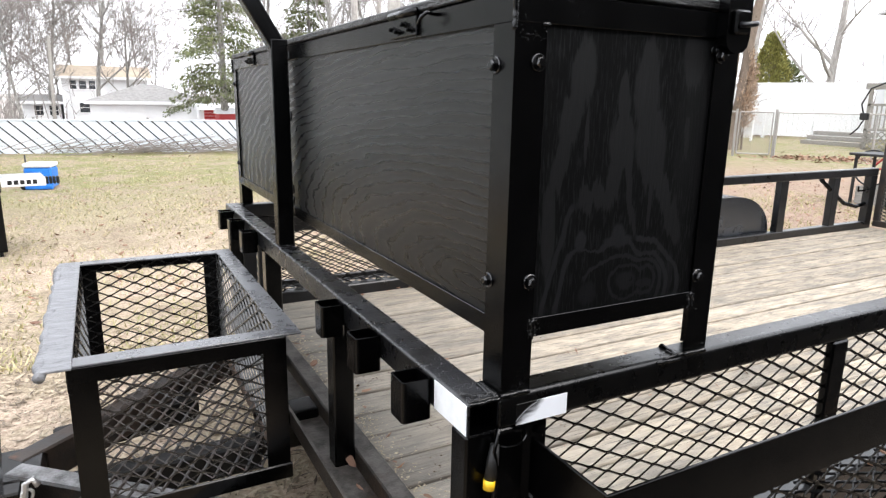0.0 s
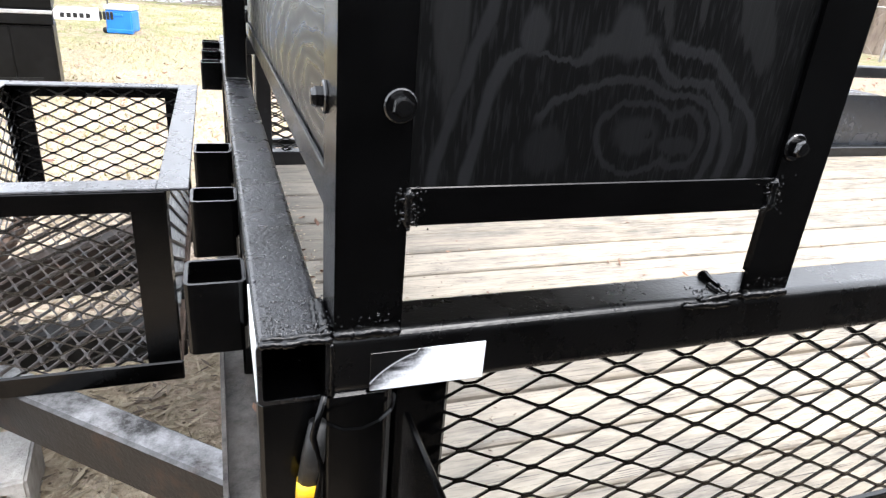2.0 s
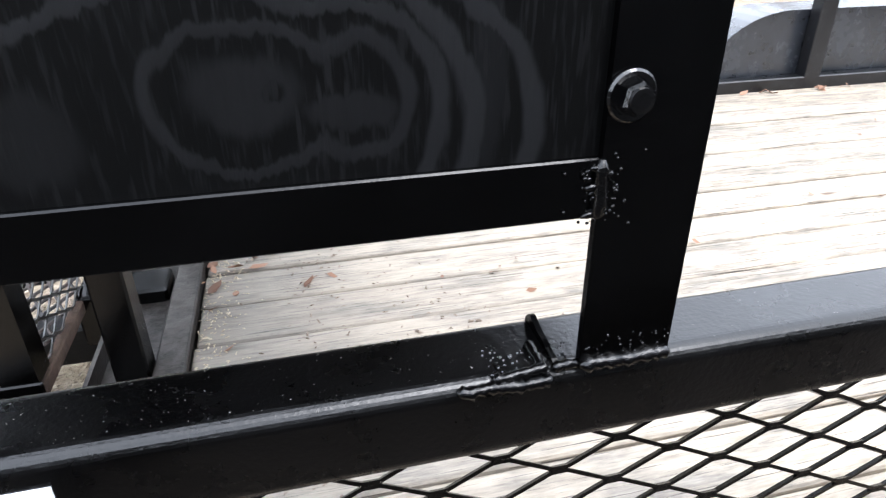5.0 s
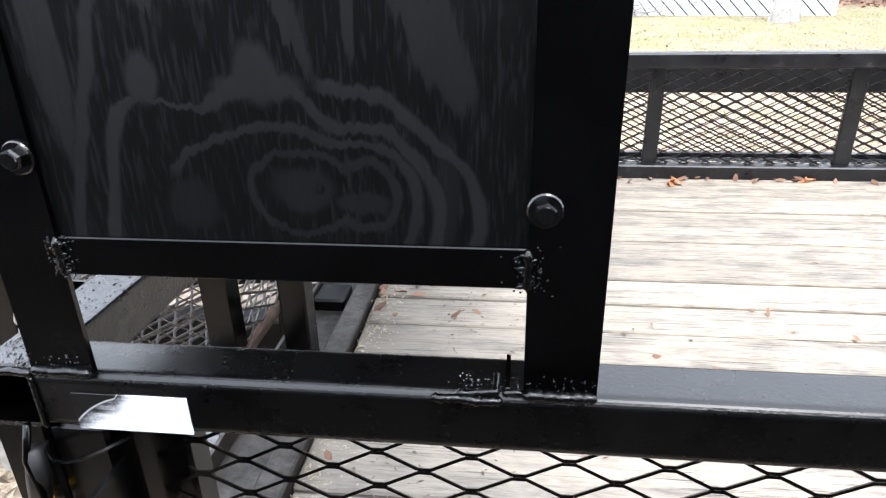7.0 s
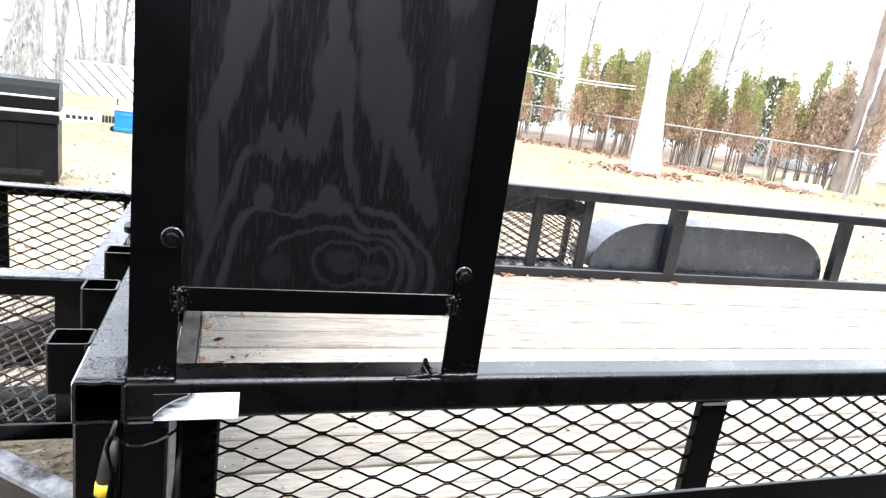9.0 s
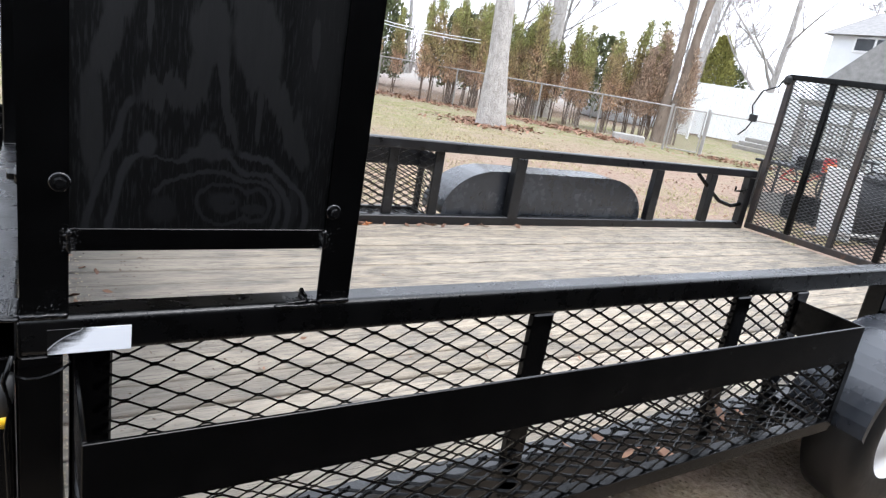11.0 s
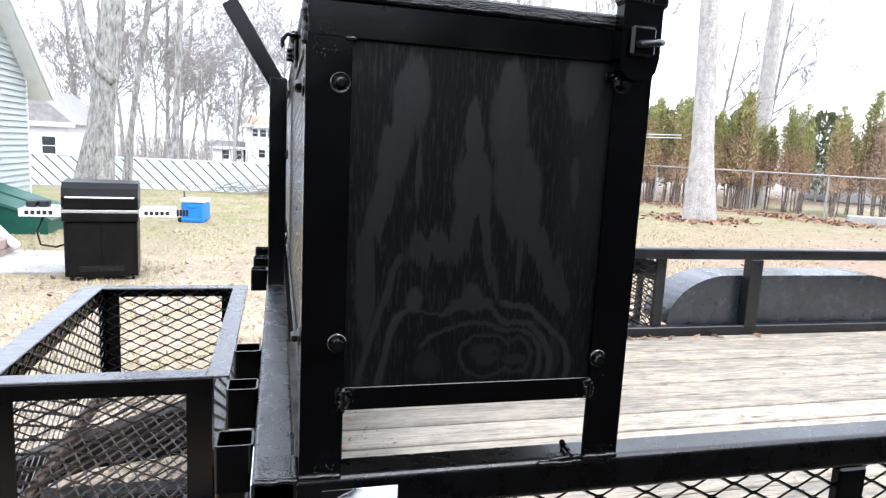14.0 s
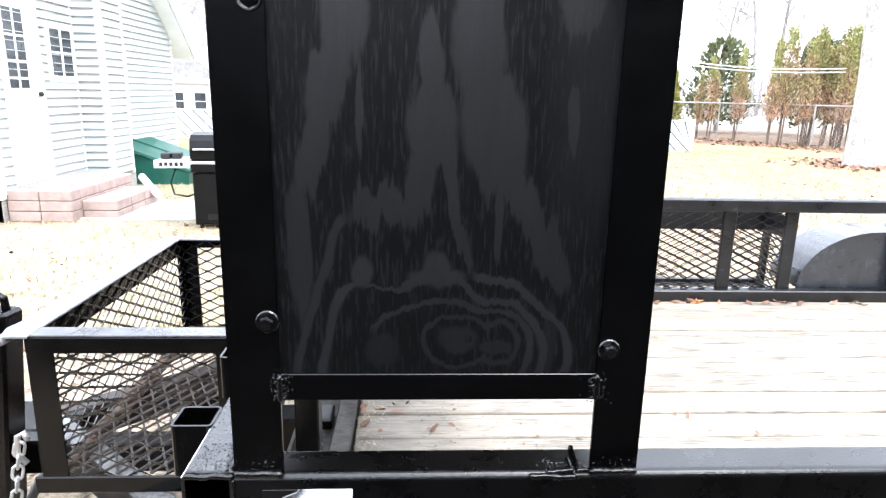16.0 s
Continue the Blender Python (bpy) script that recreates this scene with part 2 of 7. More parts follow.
def wood_material(name):
    """Weathered deck plank: grain along x, each plank a shade of its own, checks and dirt."""
    m = bpy.data.materials.new(name)
    m.use_nodes = True
    n, l = m.node_tree.nodes, m.node_tree.links
    b = n["Principled BSDF"]
    geo, inf = n.new("ShaderNodeNewGeometry"), n.new("ShaderNodeObjectInfo")
    off = n.new("ShaderNodeVectorMath")
    off.operation = 'ADD'
    sc = n.new("ShaderNodeVectorMath")
    sc.operation = 'SCALE'
    comb = n.new("ShaderNodeCombineXYZ")
    for i in range(3):
        l.new(inf.outputs["Random"], comb.inputs[i])
    l.new(comb.outputs[0], sc.inputs[0])
    sc.inputs["Scale"].default_value = 37.0
    l.new(geo.outputs["Position"], off.inputs[0])
    l.new(sc.outputs[0], off.inputs[1])

    def tex(stretch, scale, detail):
        mp = n.new("ShaderNodeMapping")
        mp.inputs["Scale"].default_value = stretch
        l.new(off.outputs[0], mp.inputs["Vector"])
        t = n.new("ShaderNodeTexNoise")
        t.inputs["Scale"].default_value, t.inputs["Detail"].default_value, t.inputs["Roughness"].default_value = scale, detail, 0.65
        l.new(mp.outputs[0], t.inputs["Vector"])
        return t.outputs[0]

    def ramp(src, stops):
        r = n.new("ShaderNodeValToRGB")
        e = r.color_ramp.elements
        while len(e) < len(stops):
            e.new(0.5)
        for k, (p, c) in zip(e, stops):
            k.position, k.color = p, (*c, 1)
        l.new(src, r.inputs[0])
        return r.outputs[0]

    def blend(kind, fac, a, z):
        x = n.new("ShaderNodeMix")
        x.data_type, x.blend_type = 'RGBA', kind
        if isinstance(fac, float):
            x.inputs[0].default_value = fac
        else:
            l.new(fac, x.inputs[0])
        l.new(a, x.inputs[6])
        if isinstance(z, tuple):
            x.inputs[7].default_value = (*z, 1)
        else:
            l.new(z, x.inputs[7])
        return x.outputs[2]

    fibre = tex((4.5, 34, 34), 5.0, 9.0)
    broad = tex((2.6, 8, 8), 2.4, 8.0)
    checks = tex((1.3, 90, 90), 3.0, 4.0)
    base = ramp(fibre, [(0.33, (0.12, 0.096, 0.074)), (0.44, (0.275, 0.233, 0.182)), (0.55, (0.40, 0.345, 0.272)), (0.70, (0.565, 0.50, 0.405))])
    grey = ramp(broad, [(0.36, (0.15, 0.14, 0.125)), (0.62, (0.535, 0.45, 0.335))])
    col = blend('MIX', 0.58, base, grey)
    growth = ramp(tex((0.9, 15, 15), 4.5, 7.0), [(0.36, (0.70, 0.68, 0.65)), (0.5, (0.97, 0.96, 0.95)), (0.66, (1.1, 1.09, 1.06))])
    col = blend('MULTIPLY', 0.85, col, growth)
    cut = n.new("ShaderNodeMapRange")
    cut.inputs["From Min"].default_value, cut.inputs["From Max"].default_value = 0.595, 0.625
    l.new(checks, cut.inputs["Value"])
    col = blend('MIX', cut.outputs[0], col, (0.045, 0.036, 0.028))
    knots = n.new("ShaderNodeTexVoronoi")
    knots.inputs["Scale"].default_value = 1.0
    km = n.new("ShaderNodeMapping")
    km.inputs["Scale"].default_value = (1.6, 4.0, 0.0)
    l.new(off.outputs[0], km.inputs["Vector"])
    l.new(km.outputs[0], knots.inputs["Vector"])
    kn = n.new("ShaderNodeMapRange")
    kn.inputs["From Min"].default_value, kn.inputs["From Max"].default_value = 0.055, 0.025
    l.new(knots.outputs["Distance"], kn.inputs["Value"])
    col = blend('MIX', kn.outputs[0], col, (0.11, 0.075, 0.05))
    # damp grey dirt gathers at the trailer's front end
    sep = n.new("ShaderNodeSeparateXYZ")
    l.new(geo.outputs["Position"], sep.inputs[0])
    dirt = n.new("ShaderNodeMapRange")
    dirt.inputs["From Min"].default_value, dirt.inputs["From Max"].default_value = 1.3, 0.2
    l.new(sep.outputs[0], dirt.inputs["Value"])
    mul = n.new("ShaderNodeMath")
    mul.operation = 'MULTIPLY'
    l.new(dirt.outputs[0], mul.inputs[0])
    l.new(broad, mul.inputs[1])
    col = blend('MIX', mul.outputs[0], col, (0.21, 0.20, 0.183))
    hsv = n.new("ShaderNodeHueSaturation")
    val = n.new("ShaderNodeMapRange")
    val.inputs["To Min"].default_value, val.inputs["To Max"].default_value = 0.72, 1.16
    l.new(inf.outputs["Random"], val.inputs["Value"])
    l.new(val.outputs[0], hsv.inputs["Value"])
    l.new(col, hsv.inputs["Color"])
    l.new(hsv.outputs[0], b.inputs["Base Color"])
    b.inputs["Roughness"].default_value = 0.8
    bp = n.new("ShaderNodeBump")
    bp.inputs["Strength"].default_value, bp.inputs["Distance"].default_value = 0.5, 0.004
    l.new(fibre, bp.inputs["Height"])
    l.new(bp.outputs[0], b.inputs["Normal"])
    return m


PLANK = wood_material("weathered_deck_plank")


def ply_material(name, knot, light, dark):
    """Black-stained plywood: rings round a double knot, and above it tall matt tongues whose feet fray along the fibre.
    knot: (x, z) of the rings' centre; light, dark: the stain on the hard and on the soft wood."""
    m = bpy.data.materials.new(name)
    m.use_nodes = True
    n, l = m.node_tree.nodes, m.node_tree.links
    b = n["Principled BSDF"]
    geo, sep = n.new("ShaderNodeNewGeometry"), n.new("ShaderNodeSeparateXYZ")
    l.new(geo.outputs["Position"], sep.inputs[0])

    def calc(op, a, z=None, c=None):
        x = n.new("ShaderNodeMath")
        x.operation = op
        for i, v in ((0, a), (1, z), (2, c)):
            if v is None:
                continue
            if isinstance(v, (int, float)):
                x.inputs[i].default_value = v
            else:
                l.new(v, x.inputs[i])
        return x.outputs[0]

    def tex(scale, along, detail=2.0, rough=0.6, shift=0.0):
        """Noise centred on zero; along squeezes it so that it runs with the upright fibre."""
        mp = n.new("ShaderNodeMapping")
        mp.inputs["Scale"].default_value = (1, 1, along)
        mp.inputs["Location"].default_value = (1.3 + shift, 2.6, 3.9)
        l.new(geo.outputs["Position"], mp.inputs["Vector"])
        t = n.new("ShaderNodeTexNoise")
        t.inputs["Scale"].default_value, t.inputs["Detail"].default_value, t.inputs["Roughness"].default_value = scale, detail, rough
        l.new(mp.outputs[0], t.inputs["Vector"])
        return calc('SUBTRACT', t.outputs[0], 0.5)

    def step(v, a, z):
        r = n.new("ShaderNodeMapRange")
        r.interpolation_type = 'SMOOTHSTEP'
        r.inputs["From Min"].default_value, r.inputs["From Max"].default_value = a, z
        l.new(v, r.inputs["Value"])
        return r.outputs[0]

    u = calc('SUBTRACT', sep.outputs[0], knot[0])
    v = calc('SUBTRACT', sep.outputs[2], knot[1])
    fibre = tex(210.0, 0.085, 3.0, 0.65)
    ragged = tex(85.0, 0.13, 3.0, 0.6, 5.0)
    u = calc('ADD', u, calc('ADD', calc('MULTIPLY', tex(30.0, 0.6, 2.0, 0.5, 9.0), 0.008), calc('MULTIPLY', tex(90.0, 0.35, 2.0, 0.5, 11.0), 0.006)))
    fray = calc('ADD', calc('MULTIPLY', ragged, 0.016), calc('MULTIPLY', fibre, 0.007))
    vr = calc('ADD', calc('ADD', v, fray), calc('MULTIPLY', tex(22.0, 0.7, 2.0, 0.5, 13.0), 0.008))

    # growth rings: each one a distance from the knot that changes with the bearing
    bearing = calc('ARCTAN2', vr, u)
    bearing = calc('ADD', bearing, calc('MULTIPLY', calc('LESS_THAN', bearing, -math.pi / 2), 2 * math.pi))
    turn = calc('DIVIDE', calc('ADD', bearing, 0.7), 4.6)
    dist = calc('SQRT', calc('ADD', calc('MULTIPLY', u, u), calc('MULTIPLY', vr, vr)))

    def ring(course, half):
        rp = n.new("ShaderNodeValToRGB")
        rp.color_ramp.interpolation = 'CARDINAL' if len(course) > 8 else 'LINEAR'
        el = rp.color_ramp.elements
        while len(el) < len(course):
            el.new(0.5)
        for k, (deg, d) in zip(el, sorted(course)):
            k.position, k.color = (math.radians(deg) + 0.7) / 4.6, (d * 4, d * 4, d * 4, 1)
        l.new(turn, rp.inputs[0])
        off = calc('ABSOLUTE', calc('SUBTRACT', dist, calc('DIVIDE', rp.outputs[0], 4.0)))
        return calc('SUBTRACT', 1.0, step(off, half * 0.55, half * 1.25))

    def union(*vs):
        out = vs[0]
        for w in vs[1:]:
            out = calc('MAXIMUM', out, w)
        return out

    def oval(cu, cv, hu, hv, slant=0.0, up=vr):
        dv = calc('SUBTRACT', up, cv)
        du = calc('DIVIDE', calc('SUBTRACT', calc('SUBTRACT', u, cu), calc('MULTIPLY', dv, slant)), hu)
        dv = calc('DIVIDE', dv, hv)
        return calc('SQRT', calc('ADD', calc('MULTIPLY', du, du), calc('MULTIPLY', dv, dv)))

    def blot(*shape):
        return calc('SUBTRACT', 1.0, step(oval(*shape), 0.75, 1.2))
    third = ring(((-17, 0.106), (7, 0.094), (21, 0.085), (40, 0.071), (62, 0.054), (87, 0.068), (100, 0.084), (114, 0.087), (127, 0.091),
                  (141, 0.094), (147, 0.118), (151, 0.140), (156, 0.151), (173, 0.152), (184, 0.158), (195, 0.170)), 0.0062)
    second = ring(((-23, 0.089), (5, 0.084), (20, 0.074), (34, 0.060), (54, 0.043), (83, 0.0433), (111, 0.051), (137, 0.0616), (157, 0.0815),
                   (168, 0.098), (178, 0.104)), 0.0048)
    second = calc('MULTIPLY', second, calc('SUBTRACT', 1.0, step(bearing, 2.95, 3.15)))
    fourth = ring(((-14, 0.136), (7, 0.124), (16, 0.109), (34, 0.095), (53, 0.0886), (66, 0.082), (80, 0.081)), 0.0062)
    fourth = calc('MULTIPLY', fourth, calc('SUBTRACT', 1.0, step(bearing, 1.30, 1.50)))
    side = ring(((132, 0.199), (139, 0.195), (148, 0.182), (165, 0.1756), (179, 0.182), (192, 0.197)), 0.0062)
    side = calc('MULTIPLY', side, step(bearing, 2.24, 2.36))
    # the double eye inside a thin ring
    sm = n.new("ShaderNodeMath")
    sm.operation = 'SMOOTH_MIN'
    l.new(oval(-0.002, -0.003, 0.041, 0.032), sm.inputs[0])
    l.new(calc('ADD', calc('MULTIPLY', oval(0.047, -0.004, 0.024, 0.026), 0.6), 0.4), sm.inputs[1])
    sm.inputs[2].default_value = 0.12
    first = calc('SUBTRACT', 1.0, step(calc('ABSOLUTE', calc('SUBTRACT', sm.outputs[0], 1.0)), 0.05, 0.13))
    eyes = union(blot(-0.002, 0.0, 0.0235, 0.0185), calc('MULTIPLY', blot(0.044, -0.010, 0.022, 0.009), 0.9))
    eyes = calc('MULTIPLY', eyes, step(oval(0.010, 0.0005, 0.0035, 0.004), 0.7, 1.6))
    rings = union(third, calc('MULTIPLY', second, 0.9), fourth, calc('MULTIPLY', side, 0.9), calc('MULTIPLY', first, 0.75), calc('MULTIPLY', eyes, 0.7),
                  calc('MULTIPLY', blot(-0.092, -0.016, 0.022, 0.022), 0.45), blot(-0.116, 0.082, 0.013, 0.020), blot(-0.028, 0.086, 0.017, 0.024), blot(-0.028, 0.077, 0.034, 0.012),
                  calc('MULTIPLY', blot(0.108, 0.0, 0.008, 0.05), 0.4))

    # tall tongues of smooth wood: (across, up, half width, half height, slant)
    tongues = ((-0.133, 0.365, 0.024, 0.055, 0.10), (-0.151, 0.287, 0.022, 0.06, 0.22), (-0.170, 0.214, 0.020, 0.05, 0.25), (-0.188, 0.11, 0.015, 0.09, 0.0),
               (-0.092, 0.160, 0.036, 0.026, 0.0), (-0.049, 0.186, 0.018, 0.05, 0.1), (-0.037, 0.251, 0.027, 0.05, 0.0), (-0.039, 0.320, 0.012, 0.055, 0.0),
               (-0.016, 0.200, 0.009, 0.06, -0.12), (-0.004, 0.132, 0.008, 0.055, -0.28), (0.014, 0.343, 0.029, 0.08, -0.05), (0.036, 0.240, 0.035, 0.07, -0.15),
               (0.042, 0.145, 0.005, 0.045, 0.0), (0.072, 0.160, 0.022, 0.06, -0.45), (0.104, 0.106, 0.020, 0.045, -0.3), (0.122, 0.26, 0.007, 0.04, 0.0),
               (-0.117, 0.269, 0.004, 0.055, 0.0), (0.125, 0.40, 0.03, 0.05, 0.0))
    vt = calc('ADD', calc('ADD', v, calc('MULTIPLY', ragged, 0.075)), calc('MULTIPLY', fibre, 0.04))
    best = None
    for shape in tongues:
        d = oval(*shape, up=vt)
        best = d if best is None else calc('MINIMUM', best, d)
    best = calc('ADD', best, calc('MULTIPLY', tex(30.0, 0.3, 3.0, 0.6, 21.0), 0.9))
    tall = calc('SUBTRACT', 1.0, step(best, 0.86, 1.16))
    # the far edge is planed smoother all over
    tall = calc('MAXIMUM', tall, calc('MULTIPLY', step(u, 0.075, 0.125), calc('MULTIPLY', step(vt, 0.08, 0.2), 0.42)))
    sheen = calc('MAXIMUM', calc('MULTIPLY', rings, 0.55), calc('MULTIPLY', tall, 0.58))
    pale = calc('MAXIMUM', calc('MULTIPLY', rings, 0.5), calc('MULTIPLY', tall, 0.15))
    # the stain lies unevenly, and fine flecks run with the fibre
    mottle = calc('ADD', 0.8, calc('MULTIPLY', tex(9.0, 0.5, 4.0, 0.6, 25.0), 1.2))
    pale = calc('MULTIPLY', pale, calc('ADD', mottle, calc('MULTIPLY', tex(320.0, 0.2, 2.0, 0.5, 29.0), 0.5)))
    fleck = calc('MULTIPLY', step(tex(260.0, 0.11, 2.0, 0.6, 33.0), -0.02, 0.16), calc('ADD', 0.17, calc('MULTIPLY', tex(12.0, 0.5, 3.0, 0.6, 41.0), 0.3)))
    tone = calc('MINIMUM', calc('MAXIMUM', pale, fleck), 1.0)
    sheen = calc('ADD', calc('MAXIMUM', sheen, calc('MULTIPLY', fleck, 2.0)), calc('MULTIPLY', tex(60.0, 0.2, 4.0, 0.65, 37.0), 0.3))
    mix = n.new("ShaderNodeMix")
    mix.data_type = 'RGBA'
    l.new(tone, mix.inputs[0])
    mix.inputs[6].default_value = (dark, dark, dark * 1.03, 1)
    mix.inputs[7].default_value = (light * 0.94, light * 0.99, light * 1.14, 1)
    l.new(mix.outputs[2], b.inputs["Base Color"])
    for socket, lo, hi in (("Roughness", 0.36, 0.50), ("Specular IOR Level", 0.19, 0.56)):
        mr = n.new("ShaderNodeMapRange")
        mr.inputs["To Min"].default_value, mr.inputs["To Max"].default_value = lo, hi
        l.new(sheen, mr.inputs["Value"])
        l.new(mr.outputs[0], b.inputs[socket])
    bp = n.new("ShaderNodeBump")
    bp.inputs["Strength"].default_value, bp.inputs["Distance"].default_value = 0.3, 0.0012
    l.new(calc('ADD', fibre, pale), bp.inputs["Height"])
    l.new(bp.outputs[0], b.inputs["Normal"])
    return m


PLY_END = ply_material("black_plywood_end", (0.338, 1.056), 0.0135, 0.002)


def rippled_ply():
    """Black-stained plywood with a satin sheen: ripples of raised grain, arcs at one end and blotches at the other."""
    m = surface("black_plywood_front", (0.0018, 0.0019, 0.0022), (0.0045, 0.0048, 0.0056), 5, 0.25, bump=0.0, rough2=0.34, spec=0.52)
    n, l = m.node_tree.nodes, m.node_tree.links
    b = n["Principled BSDF"]
    geo = n.new("ShaderNodeNewGeometry")
    w = n.new("ShaderNodeTexWave")
    w.wave_type, w.rings_direction = 'RINGS', 'X'
    w.inputs["Scale"].default_value, w.inputs["Distortion"].default_value = 7.5, 8.0
    w.inputs["Detail"].default_value, w.inputs["Detail Scale"].default_value, w.inputs["Detail Roughness"].default_value = 3.0, 0.9, 0.6
    mp = n.new("ShaderNodeMapping")
    mp.inputs["Location"].default_value = (0, -0.06, -2.32)
    mp.inputs["Scale"].default_value = (1, 0.5, 2.2)
    l.new(geo.outputs["Position"], mp.inputs["Vector"])
    l.new(mp.outputs[0], w.inputs["Vector"])
    t = n.new("ShaderNodeTexNoise")
    t.inputs["Scale"].default_value, t.inputs["Detail"].default_value = 160.0, 3.0
    l.new(geo.outputs["Position"], t.inputs["Vector"])
    add = n.new("ShaderNodeMath")
    add.operation = 'MULTIPLY_ADD'
    add.inputs[1].default_value = 0.35
    l.new(t.outputs[0], add.inputs[0])
    l.new(w.outputs["Fac"], add.inputs[2])
    bp = n.new("ShaderNodeBump")
    bp.inputs["Strength"].default_value, bp.inputs["Distance"].default_value = 0.17, 0.002
    mk, mr2, mu = n.new("ShaderNodeTexNoise"), n.new("ShaderNodeMapRange"), n.new("ShaderNodeMath")
    mk.inputs["Scale"].default_value, mk.inputs["Detail"].default_value = 2.6, 3.0
    mr2.inputs["From Min"].default_value, mr2.inputs["From Max"].default_value = 0.38, 0.56
    mu.operation = 'MULTIPLY'
    l.new(geo.outputs["Position"], mk.inputs["Vector"])
    l.new(mk.outputs[0], mr2.inputs["Value"])
    l.new(add.outputs[0], mu.inputs[0])
    l.new(mr2.outputs[0], mu.inputs[1])
    l.new(mu.outputs[0], bp.inputs["Height"])
    l.new(bp.outputs[0], b.inputs["Normal"])
    rr = n.new("ShaderNodeMapRange")
    rr.inputs["To Min"].default_value, rr.inputs["To Max"].default_value = 0.36, 0.26
    l.new(w.outputs["Fac"], rr.inputs["Value"])
    l.new(rr.outputs[0], b.inputs["Roughness"])
    return m


PLY_FRONT = rippled_ply()


def oversprayed_tape():
    """White tape whose front end lies under black paint, cut off along an arc and fanning out over the tape."""
    m = bpy.data.materials.new("oversprayed_tape")
    m.use_nodes = True
    n, l = m.node_tree.nodes, m.node_tree.links
    b = n["Principled BSDF"]
    geo = n.new("ShaderNodeNewGeometry")

    def calc(op, a, z=0.0):
        x = n.new("ShaderNodeMath")
        x.operation = op
        for i, v in ((0, a), (1, z)):
            if isinstance(v, (int, float)):
                x.inputs[i].default_value = v
            else:
                l.new(v, x.inputs[i])
        return x.outputs[0]

    def step(v, a, z):
        r = n.new("ShaderNodeMapRange")
        r.interpolation_type = 'SMOOTHSTEP'
        r.inputs["From Min"].default_value, r.inputs["From Max"].default_value = a, z
        l.new(v, r.inputs["Value"])
        return r.outputs[0]

    def tex(scale, stretch, detail):
        mp = n.new("ShaderNodeMapping")
        mp.inputs["Rotation"].default_value = (0, radians(38), 0)
        mp.inputs["Scale"].default_value = stretch
        l.new(geo.outputs["Position"], mp.inputs["Vector"])
        t = n.new("ShaderNodeTexNoise")
        t.inputs["Scale"].default_value, t.inputs["Detail"].default_value = scale, detail
        l.new(mp.outputs[0], t.inputs["Vector"])
        return calc('SUBTRACT', t.outputs[0], 0.5)
    sep = n.new("ShaderNodeSeparateXYZ")
    l.new(geo.outputs["Position"], sep.inputs[0])
    dx, dz = calc('MINIMUM', calc('SUBTRACT', sep.outputs[0], 0.165), 0.0), calc('SUBTRACT', sep.outputs[2], 0.772)
    dist = calc('SQRT', calc('ADD', calc('MULTIPLY', dx, dx), calc('MULTIPLY', dz, dz)))
    inside = calc('ADD', calc('SUBTRACT', 0.0885, dist), calc('MAXIMUM', calc('SUBTRACT', sep.outputs[0], 0.14), 0.0))
    fan = calc('ADD', inside, calc('ADD', calc('MULTIPLY', tex(130.0, (0.3, 1, 1.7), 5.0), 0.022), calc('MULTIPLY', tex(500.0, (1, 1, 1), 3.0), 0.010)))
    bare = calc('MULTIPLY', step(fan, 0.0, 0.024), step(inside, -0.0002, 0.0012))
    rim = calc('MULTIPLY', calc('MULTIPLY', step(inside, -0.0002, 0.0006), step(inside, 0.0022, 0.0012)), 0.5)
    mix = n.new("ShaderNodeMix")
    mix.data_type = 'RGBA'
    mix.inputs[6].default_value, mix.inputs[7].default_value = (0.002, 0.002, 0.0022, 1), (0.76, 0.78, 0.82, 1)
    l.new(calc('MAXIMUM', bare, rim), mix.inputs[0])
    l.new(mix.outputs[2], b.inputs["Base Color"])
    b.inputs["Roughness"].default_value = 0.32
    return m


SPRAYED = oversprayed_tape()


